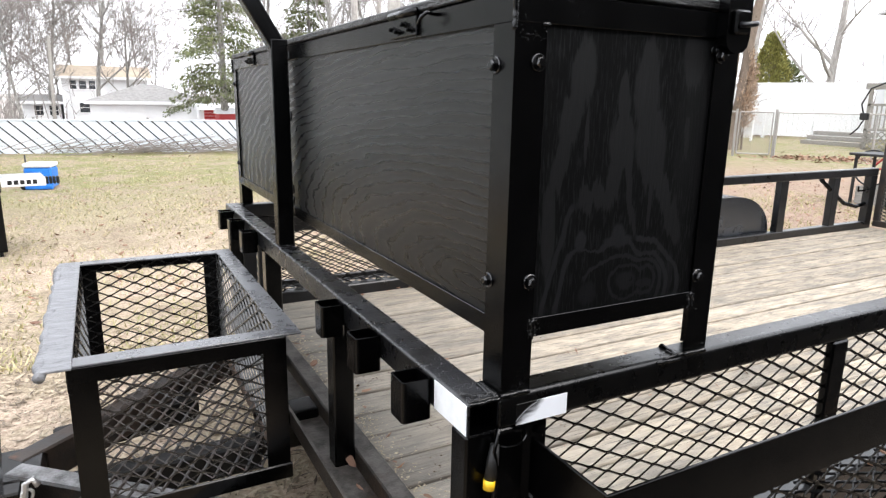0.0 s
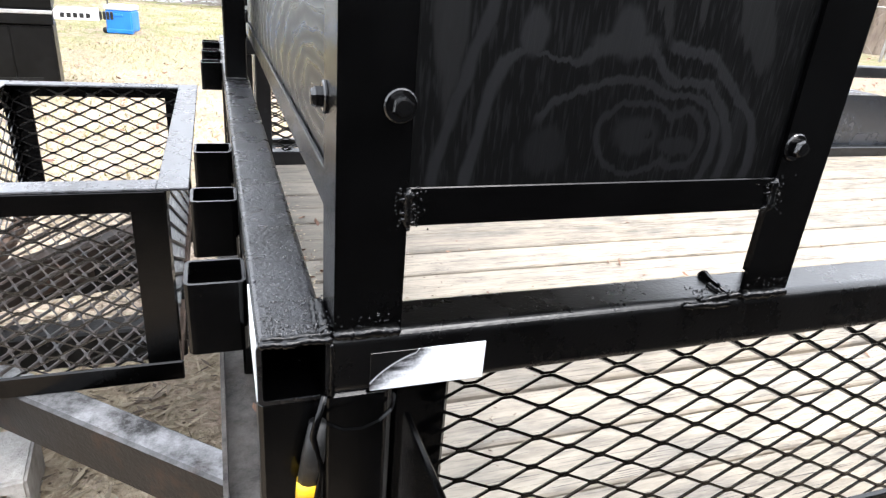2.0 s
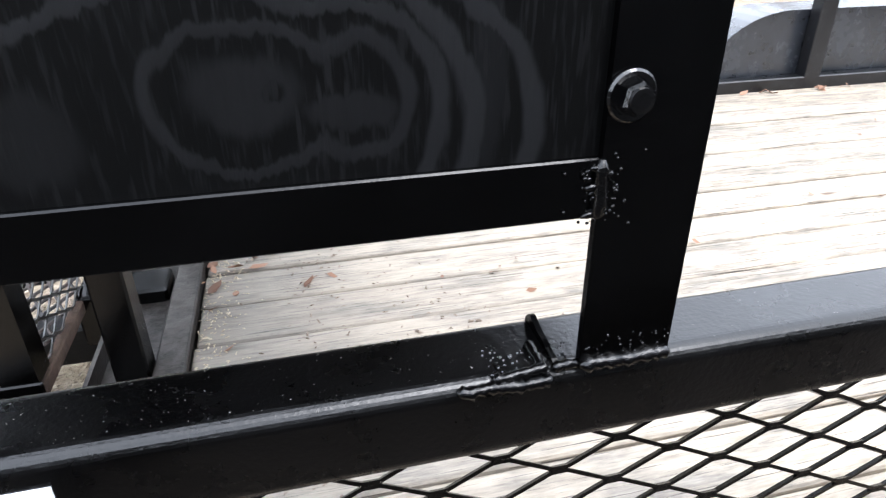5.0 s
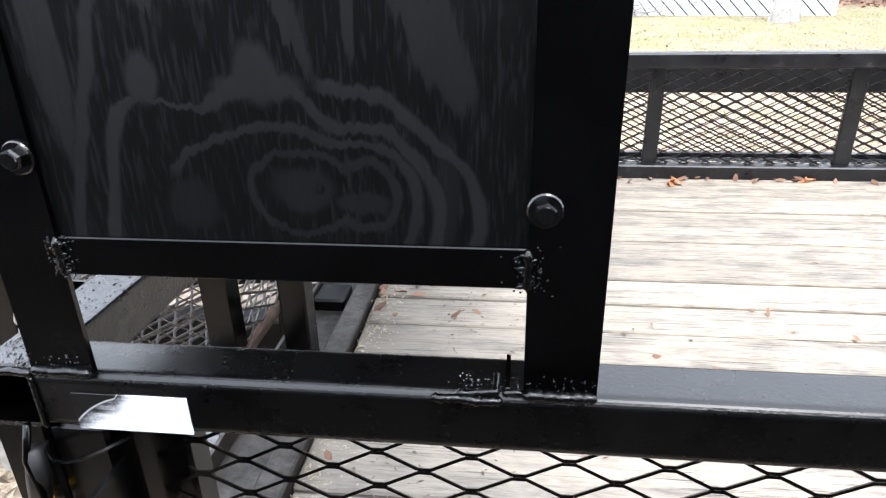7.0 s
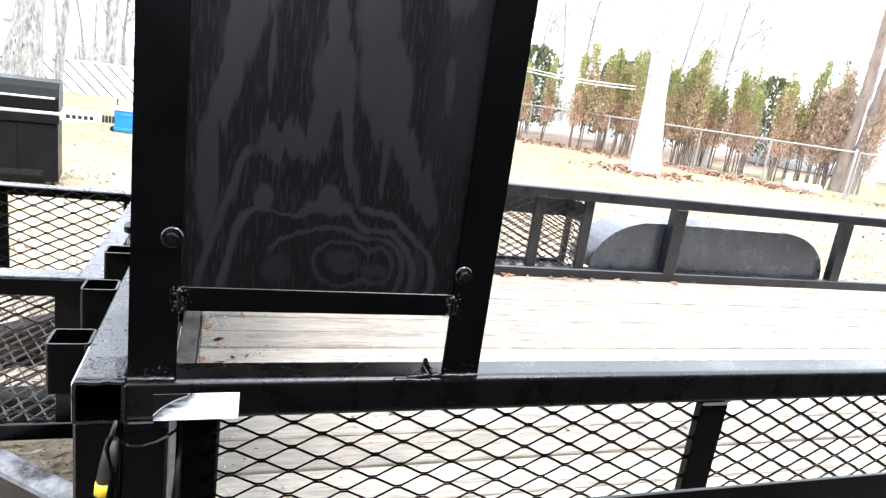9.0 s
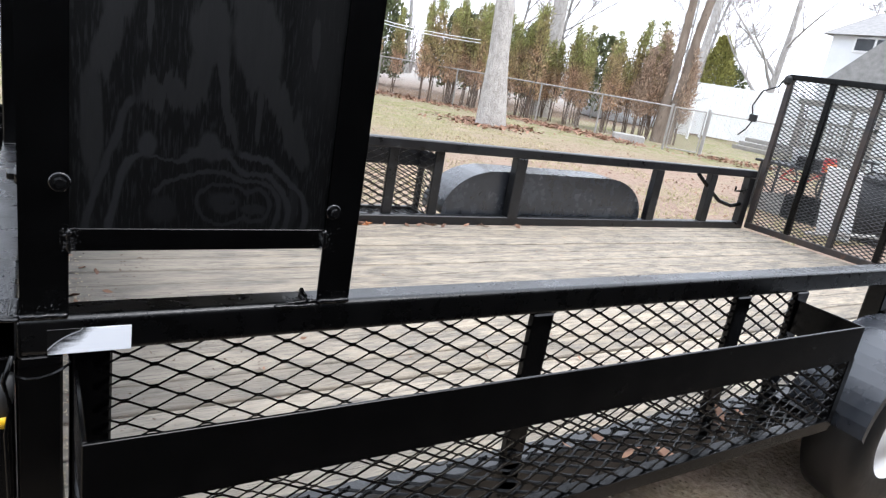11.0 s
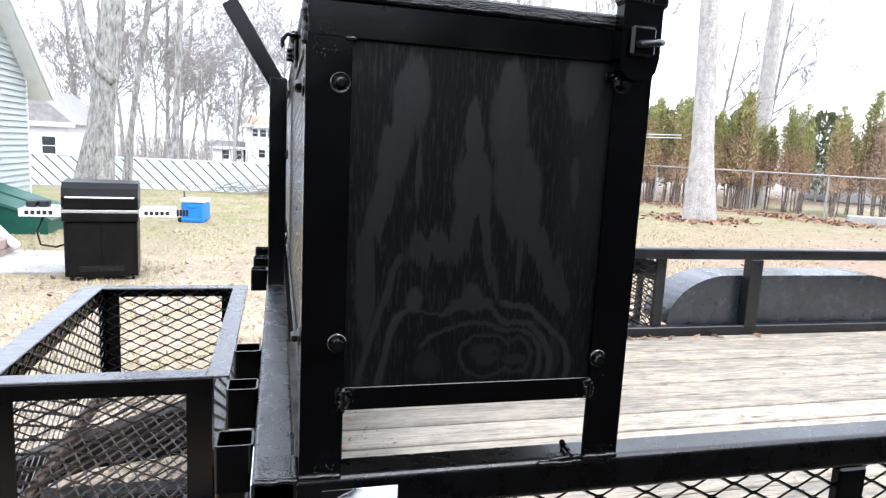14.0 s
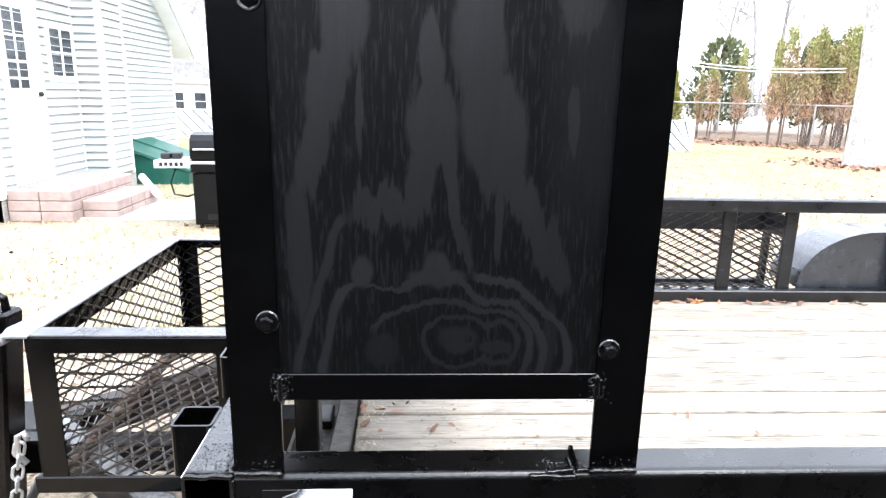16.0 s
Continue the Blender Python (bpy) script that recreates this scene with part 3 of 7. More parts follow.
def ground_material():
    """Winter lawn: straw and green grass, bare sandy soil near the trailer, leaf litter along the fences."""
    m = bpy.data.materials.new("winter_lawn")
    m.use_nodes = True
    n, l = m.node_tree.nodes, m.node_tree.links
    b = n["Principled BSDF"]
    geo = n.new("ShaderNodeNewGeometry")

    def tex(scale, detail=5.0, rough=0.65, stretch=(1, 1, 1)):
        mp = n.new("ShaderNodeMapping")
        mp.inputs["Scale"].default_value = stretch
        l.new(geo.outputs["Position"], mp.inputs["Vector"])
        t = n.new("ShaderNodeTexNoise")
        t.inputs["Scale"].default_value, t.inputs["Detail"].default_value, t.inputs["Roughness"].default_value = scale, detail, rough
        l.new(mp.outputs[0], t.inputs["Vector"])
        return t.outputs[0]

    def cut(src, a, z):
        r = n.new("ShaderNodeMapRange")
        r.inputs["From Min"].default_value, r.inputs["From Max"].default_value = a, z
        l.new(src, r.inputs["Value"])
        return r.outputs[0]

    def mix(fac, a, z):
        x = n.new("ShaderNodeMix")
        x.data_type = 'RGBA'
        l.new(fac, x.inputs[0])
        for i, c in ((6, a), (7, z)):
            if isinstance(c, tuple):
                x.inputs[i].default_value = (*c, 1)
            else:
                l.new(c, x.inputs[i])
        return x.outputs[2]

    def near(px, py, r0, r1):
        d = n.new("ShaderNodeVectorMath")
        d.operation = 'DISTANCE'
        d.inputs[1].default_value = (px, py, 0)
        l.new(geo.outputs["Position"], d.inputs[0])
        return cut(d.outputs["Value"], r1, r0)

    def mul(a, z):
        x = n.new("ShaderNodeMath")
        x.operation = 'MULTIPLY'
        l.new(a, x.inputs[0])
        l.new(z, x.inputs[1])
        return x.outputs[0]

    blades, tuft, patch, broad = tex(42, 4), tex(9, 5), tex(1.6, 5), tex(0.35, 4)
    straw = mix(cut(blades, 0.3, 0.7), (0.185, 0.138, 0.092), (0.45, 0.375, 0.275))
    green = mix(cut(blades, 0.3, 0.7), (0.12, 0.135, 0.05), (0.31, 0.305, 0.14))
    col = mix(cut(patch, 0.37, 0.56), straw, green)
    soil = mix(cut(tuft, 0.3, 0.7), (0.22, 0.165, 0.12), (0.40, 0.32, 0.25))
    col = mix(mul(cut(tuft, 0.46, 0.60), cut(broad, 0.36, 0.56)), col, soil)
    # sandy soil, its colour raised to offset the shade under the trailer
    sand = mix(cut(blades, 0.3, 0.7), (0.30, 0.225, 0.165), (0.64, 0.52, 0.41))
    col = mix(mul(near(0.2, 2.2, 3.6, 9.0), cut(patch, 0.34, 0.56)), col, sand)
    bare = mix(cut(tuft, 0.3, 0.7), (0.24, 0.165, 0.12), (0.40, 0.30, 0.235))
    col = mix(mul(near(9.0, 4.0, 4.0, 8.5), cut(patch, 0.28, 0.50)), col, bare)
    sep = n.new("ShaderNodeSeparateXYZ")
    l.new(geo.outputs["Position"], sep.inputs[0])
    # unseen near-side ground coloured dark so the black paint reflects less light
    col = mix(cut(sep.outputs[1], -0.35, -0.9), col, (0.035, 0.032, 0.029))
    litter = mix(cut(tuft, 0.35, 0.65), (0.12, 0.08, 0.055), (0.27, 0.195, 0.14))
    col = mix(cut(sep.outputs[1], 17.6, 19.5), col, litter)
    col = mix(cut(sep.outputs[1], 22.0, 40.0), col, (0.36, 0.33, 0.30))
    dirt = n.new("ShaderNodeTexVoronoi")
    dirt.inputs["Scale"].default_value = 30.0
    l.new(geo.outputs["Position"], dirt.inputs["Vector"])
    col = mix(cut(dirt.outputs["Distance"], 0.20, 0.06), col, (0.10, 0.075, 0.05))
    l.new(col, b.inputs["Base Color"])
    b.inputs["Roughness"].default_value = 0.95
    b.inputs["Specular IOR Level"].default_value = 0.15
    bp = n.new("ShaderNodeBump")
    bp.inputs["Strength"].default_value, bp.inputs["Distance"].default_value = 0.9, 0.04
    add = n.new("ShaderNodeMath")
    add.operation = 'ADD'
    l.new(blades, add.inputs[0])
    l.new(tuft, add.inputs[1])
    l.new(add.outputs[0], bp.inputs["Height"])
    l.new(bp.outputs[0], b.inputs["Normal"])
    return m


LAWN = ground_material()


# ---- mesh helpers ----
V = Vector


def thing(name, label, category, group="", at=(0, 0, 0), kind=""):
    """An Empty at a thing's base that carries its parts."""
    ob = new(name)
    ob.empty_display_size = 0.05
    ob.location = at
    return tagged(ob, label, category, group, kind)


def part(name, bm, material, parent=None, label="", smooth=False):
    """Links a bmesh as one mesh object under a thing or a part."""
    me = bpy.data.meshes.new(name)
    bm.normal_update()
    bm.to_mesh(me)
    bm.free()
    if smooth:
        me.polygons.foreach_set("use_smooth", [True] * len(me.polygons))
    me.materials.append(material)
    ob = new(name, me)
    if parent is not None:
        ob.parent = parent
        top = parent
        m = Matrix.Identity(4)
        while top is not None:
            m = top.matrix_parent_inverse @ top.matrix_basis @ m
            top = top.parent
        ob.matrix_parent_inverse = m.inverted()
    if label:
        ob["label"] = label
    return ob


def block(bm, lo, hi, c=0.003, m=None):
    """A box with chamfered edges."""
    lo, hi = V(lo), V(hi)
    c = min(c, *(0.49 * (hi[i] - lo[i]) for i in range(3)))
    vs = {}
    for ix in (0, 1):
        for iy in (0, 1):
            for iz in (0, 1):
                corner = V((hi.x if ix else lo.x, hi.y if iy else lo.y, hi.z if iz else lo.z))
                s = V((-1 if ix else 1, -1 if iy else 1, -1 if iz else 1)) * c
                for a in range(3):
                    p = corner.copy()
                    for k in range(3):
                        if k != a:
                            p[k] += s[k]
                    vs[ix, iy, iz, a] = bm.verts.new(m @ p if m else p)

    def face(keys):
        try:
            bm.faces.new([vs[k] for k in keys])
        except ValueError:
            pass
    for s in (0, 1):
        q = [(0, 0), (1, 0), (1, 1), (0, 1)]
        if s == 0:
            q = q[::-1]
        face([(s, a, b, 0) for a, b in q])
        face([(b, s, a, 1) for a, b in q])
        face([(a, b, s, 2) for a, b in q])
    for a in (0, 1):
        for b in (0, 1):
            for axis in range(3):
                o1, o2 = (axis + 1) % 3, (axis + 2) % 3

                def key(along, face_axis):
                    k = [0, 0, 0]
                    k[axis], k[o1], k[o2] = along, a, b
                    return (*k, face_axis)
                ks = [key(0, o1), key(1, o1), key(1, o2), key(0, o2)]
                if (a + b) % 2:
                    ks = ks[::-1]
                face(ks[::-1] if a == b else ks[::-1])
    for ix in (0, 1):
        for iy in (0, 1):
            for iz in (0, 1):
                ks = [(ix, iy, iz, 0), (ix, iy, iz, 1), (ix, iy, iz, 2)]
                face(ks if (ix + iy + iz) % 2 else ks[::-1])
    return bm


def box(lo, hi, c=0.003, m=None):
    bm = block(bmesh.new(), lo, hi, c, m)
    bmesh.ops.recalc_face_normals(bm, faces=bm.faces)
    return bm


def prism(bm, pts, o, u, v, d, caps=True):
    """A 2D outline swept straight along d."""
    o, u, v, d = V(o), V(u), V(v), V(d)
    a = [bm.verts.new(o + u * x + v * y) for x, y in pts]
    b = [bm.verts.new(o + u * x + v * y + d) for x, y in pts]
    for i in range(len(pts)):
        j = (i + 1) % len(pts)
        bm.faces.new((a[i], a[j], b[j], b[i]))
    if caps:
        bm.faces.new(a[::-1])
        bm.faces.new(b)
    return bm


def rounded(w, h, r, n=3):
    """Outline of a rectangle with round corners, from (0, 0) to (w, h)."""
    out = []
    for cx, cy, a0 in ((w - r, r, -90), (w - r, h - r, 0), (r, h - r, 90), (r, r, 180)):
        for i in range(n + 1):
            a = radians(a0 + 90 * i / n)
            out.append((cx + r * math.cos(a), cy + r * math.sin(a)))
    return out


def hollow(bm, w, h, r, t, o, u, v, d):
    """A square tube with open ends."""
    o, u, v, d = V(o), V(u), V(v), V(d)
    out, inn = rounded(w, h, r), [(x + t, y + t) for x, y in rounded(w - 2 * t, h - 2 * t, max(r - t, 0.001))]
    rings = []
    for pts in (out, inn):
        rings.append(([bm.verts.new(o + u * x + v * y) for x, y in pts], [bm.verts.new(o + u * x + v * y + d) for x, y in pts]))
    (oa, ob_), (ia, ib) = rings
    k = len(out)
    for i in range(k):
        j = (i + 1) % k
        bm.faces.new((oa[i], oa[j], ob_[j], ob_[i]))
        bm.faces.new((ia[j], ia[i], ib[i], ib[j]))
        bm.faces.new((oa[j], oa[i], ia[i], ia[j]))
        bm.faces.new((ob_[i], ob_[j], ib[j], ib[i]))
    return bm


def pipe(bm, pts, radii, n=8, cap=True):
    """A round tube through points, with a radius at each."""
    pts = [V(p) for p in pts]
    if isinstance(radii, (int, float)):
        radii = [radii] * len(pts)
    rings, up = [], None
    for i, p in enumerate(pts):
        d = (pts[min(i + 1, len(pts) - 1)] - pts[max(i - 1, 0)]).normalized()
        if up is None:
            up = d.orthogonal().normalized()
        up = (up - d * up.dot(d))
        up = up.normalized() if up.length > 1e-6 else d.orthogonal().normalized()
        side = d.cross(up)
        rings.append([bm.verts.new(p + (up * math.cos(2 * math.pi * k / n) + side * math.sin(2 * math.pi * k / n)) * radii[i]) for k in range(n)])
    for a, b in zip(rings, rings[1:]):
        for k in range(n):
            bm.faces.new((a[k], a[(k + 1) % n], b[(k + 1) % n], b[k]))
    if cap:
        bm.faces.new(rings[0][::-1])
        bm.faces.new(rings[-1])
    return bm


def fixed(bm):
    bmesh.ops.recalc_face_normals(bm, faces=bm.faces)
    return bm


def bar(p, q, w, h, up=(0, 0, 1), c=0.003):
    """A rectangular bar between two points: w across, h along up."""
    p, q = V(p), V(q)
    d = q - p
    z = V(up)
    x = d.normalized()
    y = z.cross(x).normalized()
    z = x.cross(y)
    m = Matrix((x, y, z)).transposed().to_4x4()
    m.translation = p
    return box((0, -w / 2, -h / 2), (d.length, w / 2, h / 2), c, m)


def expanded_metal(o, u, v, width, height, lwd=0.0868, swd=0.041, t=0.0036, deep=0.0055):
    """A sheet of expanded steel: zigzag strands that meet in flat bonds. o: a corner, u and v: unit axes."""
    o, u, v = V(o), V(u).normalized(), V(v).normalized()
    w = u.cross(v)
    verts, faces = [], []

    def strand(a, b):
        d = (b - a)
        s = w.cross(d.normalized()) * (t / 2)
        e = (w * 0.8 + v * 0.6).normalized() * (deep / 2)
        k = len(verts)
        for p in (a, b):
            verts.extend((p + s + e, p - s + e, p - s - e, p + s - e))
        for i in range(4):
            j = (i + 1) % 4
            faces.append((k + i, k + j, k + 4 + j, k + 4 + i))

    def clip(a, b):
        # keep strands inside the frame
        for i, lim in ((0, width), (1, height)):
            if a[i] > b[i]:
                a, b = b, a
            if b[i] <= 0 or a[i] >= lim:
                return None
            if a[i] < 0:
                f = (0 - a[i]) / (b[i] - a[i])
                a = tuple(a[k] + f * (b[k] - a[k]) for k in (0, 1))
            if b[i] > lim:
                f = (lim - a[i]) / (b[i] - a[i])
                b = tuple(a[k] + f * (b[k] - a[k]) for k in (0, 1))
        return a, b
    hb = lwd * 0.07
    for j in range(-1, int(height / swd) + 2):
        for i in range(-1, int(width / lwd) + 2):
            x, y = i * lwd, j * swd
            g = t * 0.55
            for s in (1, -1):
                y0 = y + s * g
                y1 = y + s * (swd / 2 - g)
                for seg in (((x - hb, y0), (x + hb, y0)), ((x + hb, y0), (x + lwd / 2 - hb, y1)), ((x - hb, y0), (x - lwd / 2 + hb, y1)),
                            ((x + lwd / 2 - hb, y1), (x + lwd / 2 + hb, y1))):
                    c = clip(*seg)
                    if c:
                        strand(o + u * c[0][0] + v * c[0][1], o + u * c[1][0] + v * c[1][1])
    me = bpy.data.meshes.new("mesh_panel")
    me.from_pydata([tuple(p) for p in verts], [], faces)
    return me


def part_mesh(name, me, material, parent, label=""):
    bm = bmesh.new()
    bm.from_mesh(me)
    return part(name, bm, material, parent, label)


def bolt(parent, at, normal, r=0.011, material=None, name="bolt"):
    """A hex bolt: a dished washer, a chamfered head and a round mark on its top."""
    normal = V(normal)
    q = normal.to_track_quat('Z', 'Y').to_matrix().to_4x4()
    q.translation = V(at)
    bm = bmesh.new()

    def stack(rings, k, turn=0.0):
        loops = [[bm.verts.new(q @ V((rad * math.cos(2 * math.pi * i / k + turn), rad * math.sin(2 * math.pi * i / k + turn), z))) for i in range(k)] for rad, z in rings]
        for a, c in zip(loops, loops[1:]):
            for i in range(k):
                bm.faces.new((a[i], a[(i + 1) % k], c[(i + 1) % k], c[i]))
        bm.faces.new(loops[-1])
    stack(((r * 1.30, 0.0), (r * 1.30, 0.0016), (r * 1.18, 0.0028), (r * 0.95, 0.0024)), 24)
    stack(((r * 0.86, 0.002), (r * 0.86, 0.0085), (r * 0.72, 0.0108)), 6, 0.35)
    stack(((r * 0.66, 0.0107), (r * 0.60, 0.0122), (r * 0.40, 0.0126)), 16)
    return part(name, fixed(bm), material or BLACK, parent)


def weld(parent, p, q, r=0.005, seed=0):
    """A bead of overlapping ripples between two points."""
    rnd = random.Random(seed)
    p, q = V(p), V(q)
    n = max(4, int((q - p).length / 0.0030))
    drift = V((rnd.uniform(-1, 1), rnd.uniform(-1, 1), rnd.uniform(-1, 1))) * r * 0.15
    pts = [p.lerp(q, i / n) + drift * math.sin(i * 0.6) + V((rnd.uniform(-1, 1), rnd.uniform(-1, 1), rnd.uniform(-1, 1))) * r * 0.1 for i in range(n + 1)]
    rad = [r * (0.95 if i % 2 else 0.72) * rnd.uniform(0.85, 1.12) for i in range(n + 1)]
    rad[0] = rad[-1] = r * 0.4
    return part("weld", fixed(pipe(bmesh.new(), pts, rad, 8)), WELD, parent, "", True)


def spatter(parent, lo, hi, count, seed):
    """Tiny beads of weld spatter on a face."""
    rnd = random.Random(seed)
    bm = bmesh.new()
    for _ in range(count):
        p = V([rnd.uniform(a, b) for a, b in zip(lo, hi)])
        r = rnd.uniform(0.0005, 0.0012) * (1.7 if rnd.random() < 0.12 else 1)
        bmesh.ops.create_icosphere(bm, subdivisions=1, radius=r, matrix=Matrix.Translation(p))
    return part("weld_spatter", bm, SPARK if parent is trailer else WELD, parent, "beads of weld spatter", True)


# ---- ground ----
def rise(x, y):
    """Height of the ground: level round the trailer, falling away behind the back fence."""
    def step(a, b, v):
        s = min(1, max(0, (v - a) / (b - a)))
        return s * s * (3 - 2 * s)
    dip = -0.13 * step(3.4, 5.6, y) * (1 - step(11.5, 15.5, y)) * (1 - step(-0.6, 2.5, x))
    return dip - 2.2 * step(18.5, 44, y) * (1 - step(6, 13, x)) + 0.012 * noise.noise(V((x * 0.6, y * 0.6, 0)))


def build_ground():
    def ticks():
        near = [-3 + 0.35 * i for i in range(72)]
        return [-2500, -900, -350, -150, -80, -50, -34, -24, -17, -12, -8.5, -5.5] + near + [26, 31, 38, 48, 62, 85, 120, 200, 400, 1000, 2500]
    ts = ticks()
    verts = [(x, y, rise(x, y)) for y in ts for x in ts]
    k = len(ts)
    faces = [(j * k + i, j * k + i + 1, (j + 1) * k + i + 1, (j + 1) * k + i) for j in range(k - 1) for i in range(k - 1)]
    me = bpy.data.meshes.new("ground")
    me.from_pydata(verts, [], faces)
    me.polygons.foreach_set("use_smooth", [True] * len(me.polygons))
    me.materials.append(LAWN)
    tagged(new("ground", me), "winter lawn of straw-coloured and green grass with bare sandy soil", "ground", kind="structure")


build_ground()

# ---- trailer ----
R, T, W, L, D = 0.88, 0.0625, 2.285, 5.28, 0.375   # rail top, tube, width, length, deck height
trailer = thing("utility_trailer", "black steel tandem-axle utility trailer with a weathered plank deck", "trailer")
X, Y, Z = V((1, 0, 0)), V((0, 1, 0)), V((0, 0, 1))
part("front_rail", fixed(hollow(bmesh.new(), T, T, 0.006, 0.004, (0, 0, R - T), X, Z, (0, W + 0.01, 0))), DUSTY, trailer, "black square tube with an open end and gritty top")
# added black liner stands for the dark inside the tube
part("tube_bore", fixed(hollow(bmesh.new(), T - 0.0084, T - 0.0084, 0.003, 0.0008, (0.0042, 0.0006, R - T + 0.0042), X, Z, (0, W + 0.008, 0))), BLACK, trailer, "black liner added in the open tube to keep it dark")
for y0 in (0, W - T):
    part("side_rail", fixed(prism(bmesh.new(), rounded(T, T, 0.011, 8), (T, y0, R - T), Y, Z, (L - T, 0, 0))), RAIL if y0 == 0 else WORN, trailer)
for x0, x1, ya, yb in ((0.058, 0.118, 0.004, 0.058), (0.127, 0.186, 0.022, 0.06), (1.027, 1.088, 0.0, 0.022), (1.79, 1.855, 0.0, 0.022), (2.10, 2.165, 0.0, 0.022),
                       (2.69, 2.775, -0.001, 0.063), (4.03, 4.115, 0.004, 0.058), (4.69, 4.77, 0.004, 0.058), (5.20, 5.28, -0.001, 0.063)):
    part("post", box((x0, ya, 0.33), (x1, yb, R - T), 0.004), BLACK, trailer)
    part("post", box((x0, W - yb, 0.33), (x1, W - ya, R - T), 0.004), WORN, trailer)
for y0 in (0.72, 1.50):
    part("post", box((0.002, y0, 0.345), (0.0605, y0 + 0.058, R - T), 0.004), BLACK, trailer)
for y0 in (0.004, W - 0.058):
    part("post", box((0.0, y0, 0.24), (0.056, y0 + 0.054, R - T), 0.004), BLACK, trailer)
# frame round the deck
for y0 in (0.0, W - T):
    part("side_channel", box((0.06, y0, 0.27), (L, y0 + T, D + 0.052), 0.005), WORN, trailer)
bm = bmesh.new()
prism(bm, [(0, 0), (0.10, 0), (0.10, 0.012), (0.008, 0.012), (0.008, 0.055), (0, 0.055)], (-0.045, 0.0, 0.35), X, Z, (0, W, 0))
part("front_channel", fixed(bm), GRIMED, trailer, "dirty black steel channel across the front")
part("deck_lip", fixed(prism(bmesh.new(), [(0, 0), (0.056, 0), (0.056, 0.108), (0.052, 0.112), (0.004, 0.112), (0, 0.108)], (0.064, 0.064, 0.288), X, Z, (0, W - 0.128, 0))), GRIMED, trailer, "weathered steel lip at the deck's front edge")
part("cross_tube", box((-0.14, 1.03, 0.27), (0.05, 1.13, 0.395), 0.006), BLACK, trailer, "short black square tube that carries the basket")
for i in range(9):
    part("cross_member", box((0.25 + i * 0.59, 0.06, 0.25), (0.31 + i * 0.59, W - 0.06, D - 0.042), 0.004), RUST, trailer)
# tongue
for s in (0, 1):
    f = (lambda y: y) if s == 0 else (lambda y: W - y)
    part("tongue_beam", bar((0.10, f(0.329), 0.305), (-0.80, f(1.117), 0.305), 0.068, 0.11, c=0.006), RUST if s else DUSTED, trailer, "black steel tongue beam with dust on top")
part("coupler", bar((-0.72, W / 2, 0.306), (-1.30, W / 2, 0.306), 0.20, 0.10, c=0.012), BLACK, trailer, "black steel coupler channel")
part("coupler", bar((-1.28, W / 2, 0.306), (-1.75, W / 2, 0.306), 0.10, 0.085, c=0.012), BLACK, trailer)
# jack with its foot
jack = part("jack", bar((-0.865, 0.93, 0.13), (-0.825, 0.975, 0.755), 0.09, 0.09, up=(0, 1, 0), c=0.008), BLACK, trailer, "square black jack post")
part("jack_foot", box((-0.90, 0.725, 0.121), (-0.70, 0.955, 0.132), 0.004), RUST, jack, "rusty foot plate")
bm = bmesh.new()
pipe(bm, [(-0.85, 0.975, 0.75), (-0.848, 0.975, 0.785), (-0.825, 0.975, 0.80), (-0.802, 0.975, 0.785), (-0.80, 0.975, 0.75)], 0.011)
part("jack_handle", fixed(bm), BLACK, jack, "", True)
part("jack_bracket", box((-0.93, 0.985, 0.25), (-0.77, 1.046, 0.355), 0.005), BLACK, jack)
for pts, r in (([(-0.60, 0.83, 0.40), (-0.66, 0.80, 0.36), (-0.71, 0.79, 0.27), (-0.77, 0.78, 0.165), (-0.83, 0.77, 0.145), (-0.89, 0.77, 0.145)], 0.012),
               ([(-1.06, 0.93, 0.36), (-0.95, 0.88, 0.30), (-0.90, 0.84, 0.21), (-0.885, 0.82, 0.155), (-0.87, 0.80, 0.145)], 0.012)):
    part("hose", fixed(pipe(bmesh.new(), pts, r, 8)), RUBBER, trailer, "black rubber-sheathed cable hanging by the jack", True)


def chain_link(at, along, roll):
    """One oval link of round wire."""
    a = V(along).normalized()
    s = a.orthogonal().normalized()
    s.rotate(Matrix.Rotation(roll, 3, a))
    pts = []
    for k in range(13):
        g = 2 * math.pi * k / 12
        pts.append(V(at) + a * (0.013 * math.cos(g) + (0.008 if math.cos(g) > 0 else -0.008)) + s * 0.0125 * math.sin(g))
    return fixed(pipe(bmesh.new(), pts, 0.0042, 6, False))


safety = thing("safety_chain", "zinc-plated safety chain hanging beside the trailer jack", "chain", at=(-0.75, 0.79, 0.12))
way = [V(p) for p in ((-0.735, 0.848, 0.43), (-0.752, 0.845, 0.33), (-0.768, 0.842, 0.22), (-0.785, 0.825, 0.155), (-0.83, 0.80, 0.142), (-0.895, 0.79, 0.142), (-0.95, 0.80, 0.12), (-1.03, 0.86, 0.03), (-1.08, 0.95, 0.012))]
k = 0
for p, q in zip(way, way[1:]):
    n_links = max(1, round((q - p).length / 0.033))
    for i in range(n_links):
        part("link", chain_link(p.lerp(q, (i + 0.5) / n_links), q - p, (k % 2) * math.pi / 2 + 0.4), CHAIN, safety)
        k += 1
bm = bmesh.new()
pipe(bm, [(-0.725, 0.85, 0.37), (-0.745, 0.848, 0.40), (-0.738, 0.848, 0.45), (-0.722, 0.848, 0.46), (-0.712, 0.848, 0.44)], 0.008)
part("hook", fixed(bm), CHAIN, safety, "steel snap hook", True)
# black bars under the basket's floor
part("cross_beam", box((-0.70, 1.07, 0.20), (-0.13, 1.15, 0.295), 0.006), DIRTY, trailer)
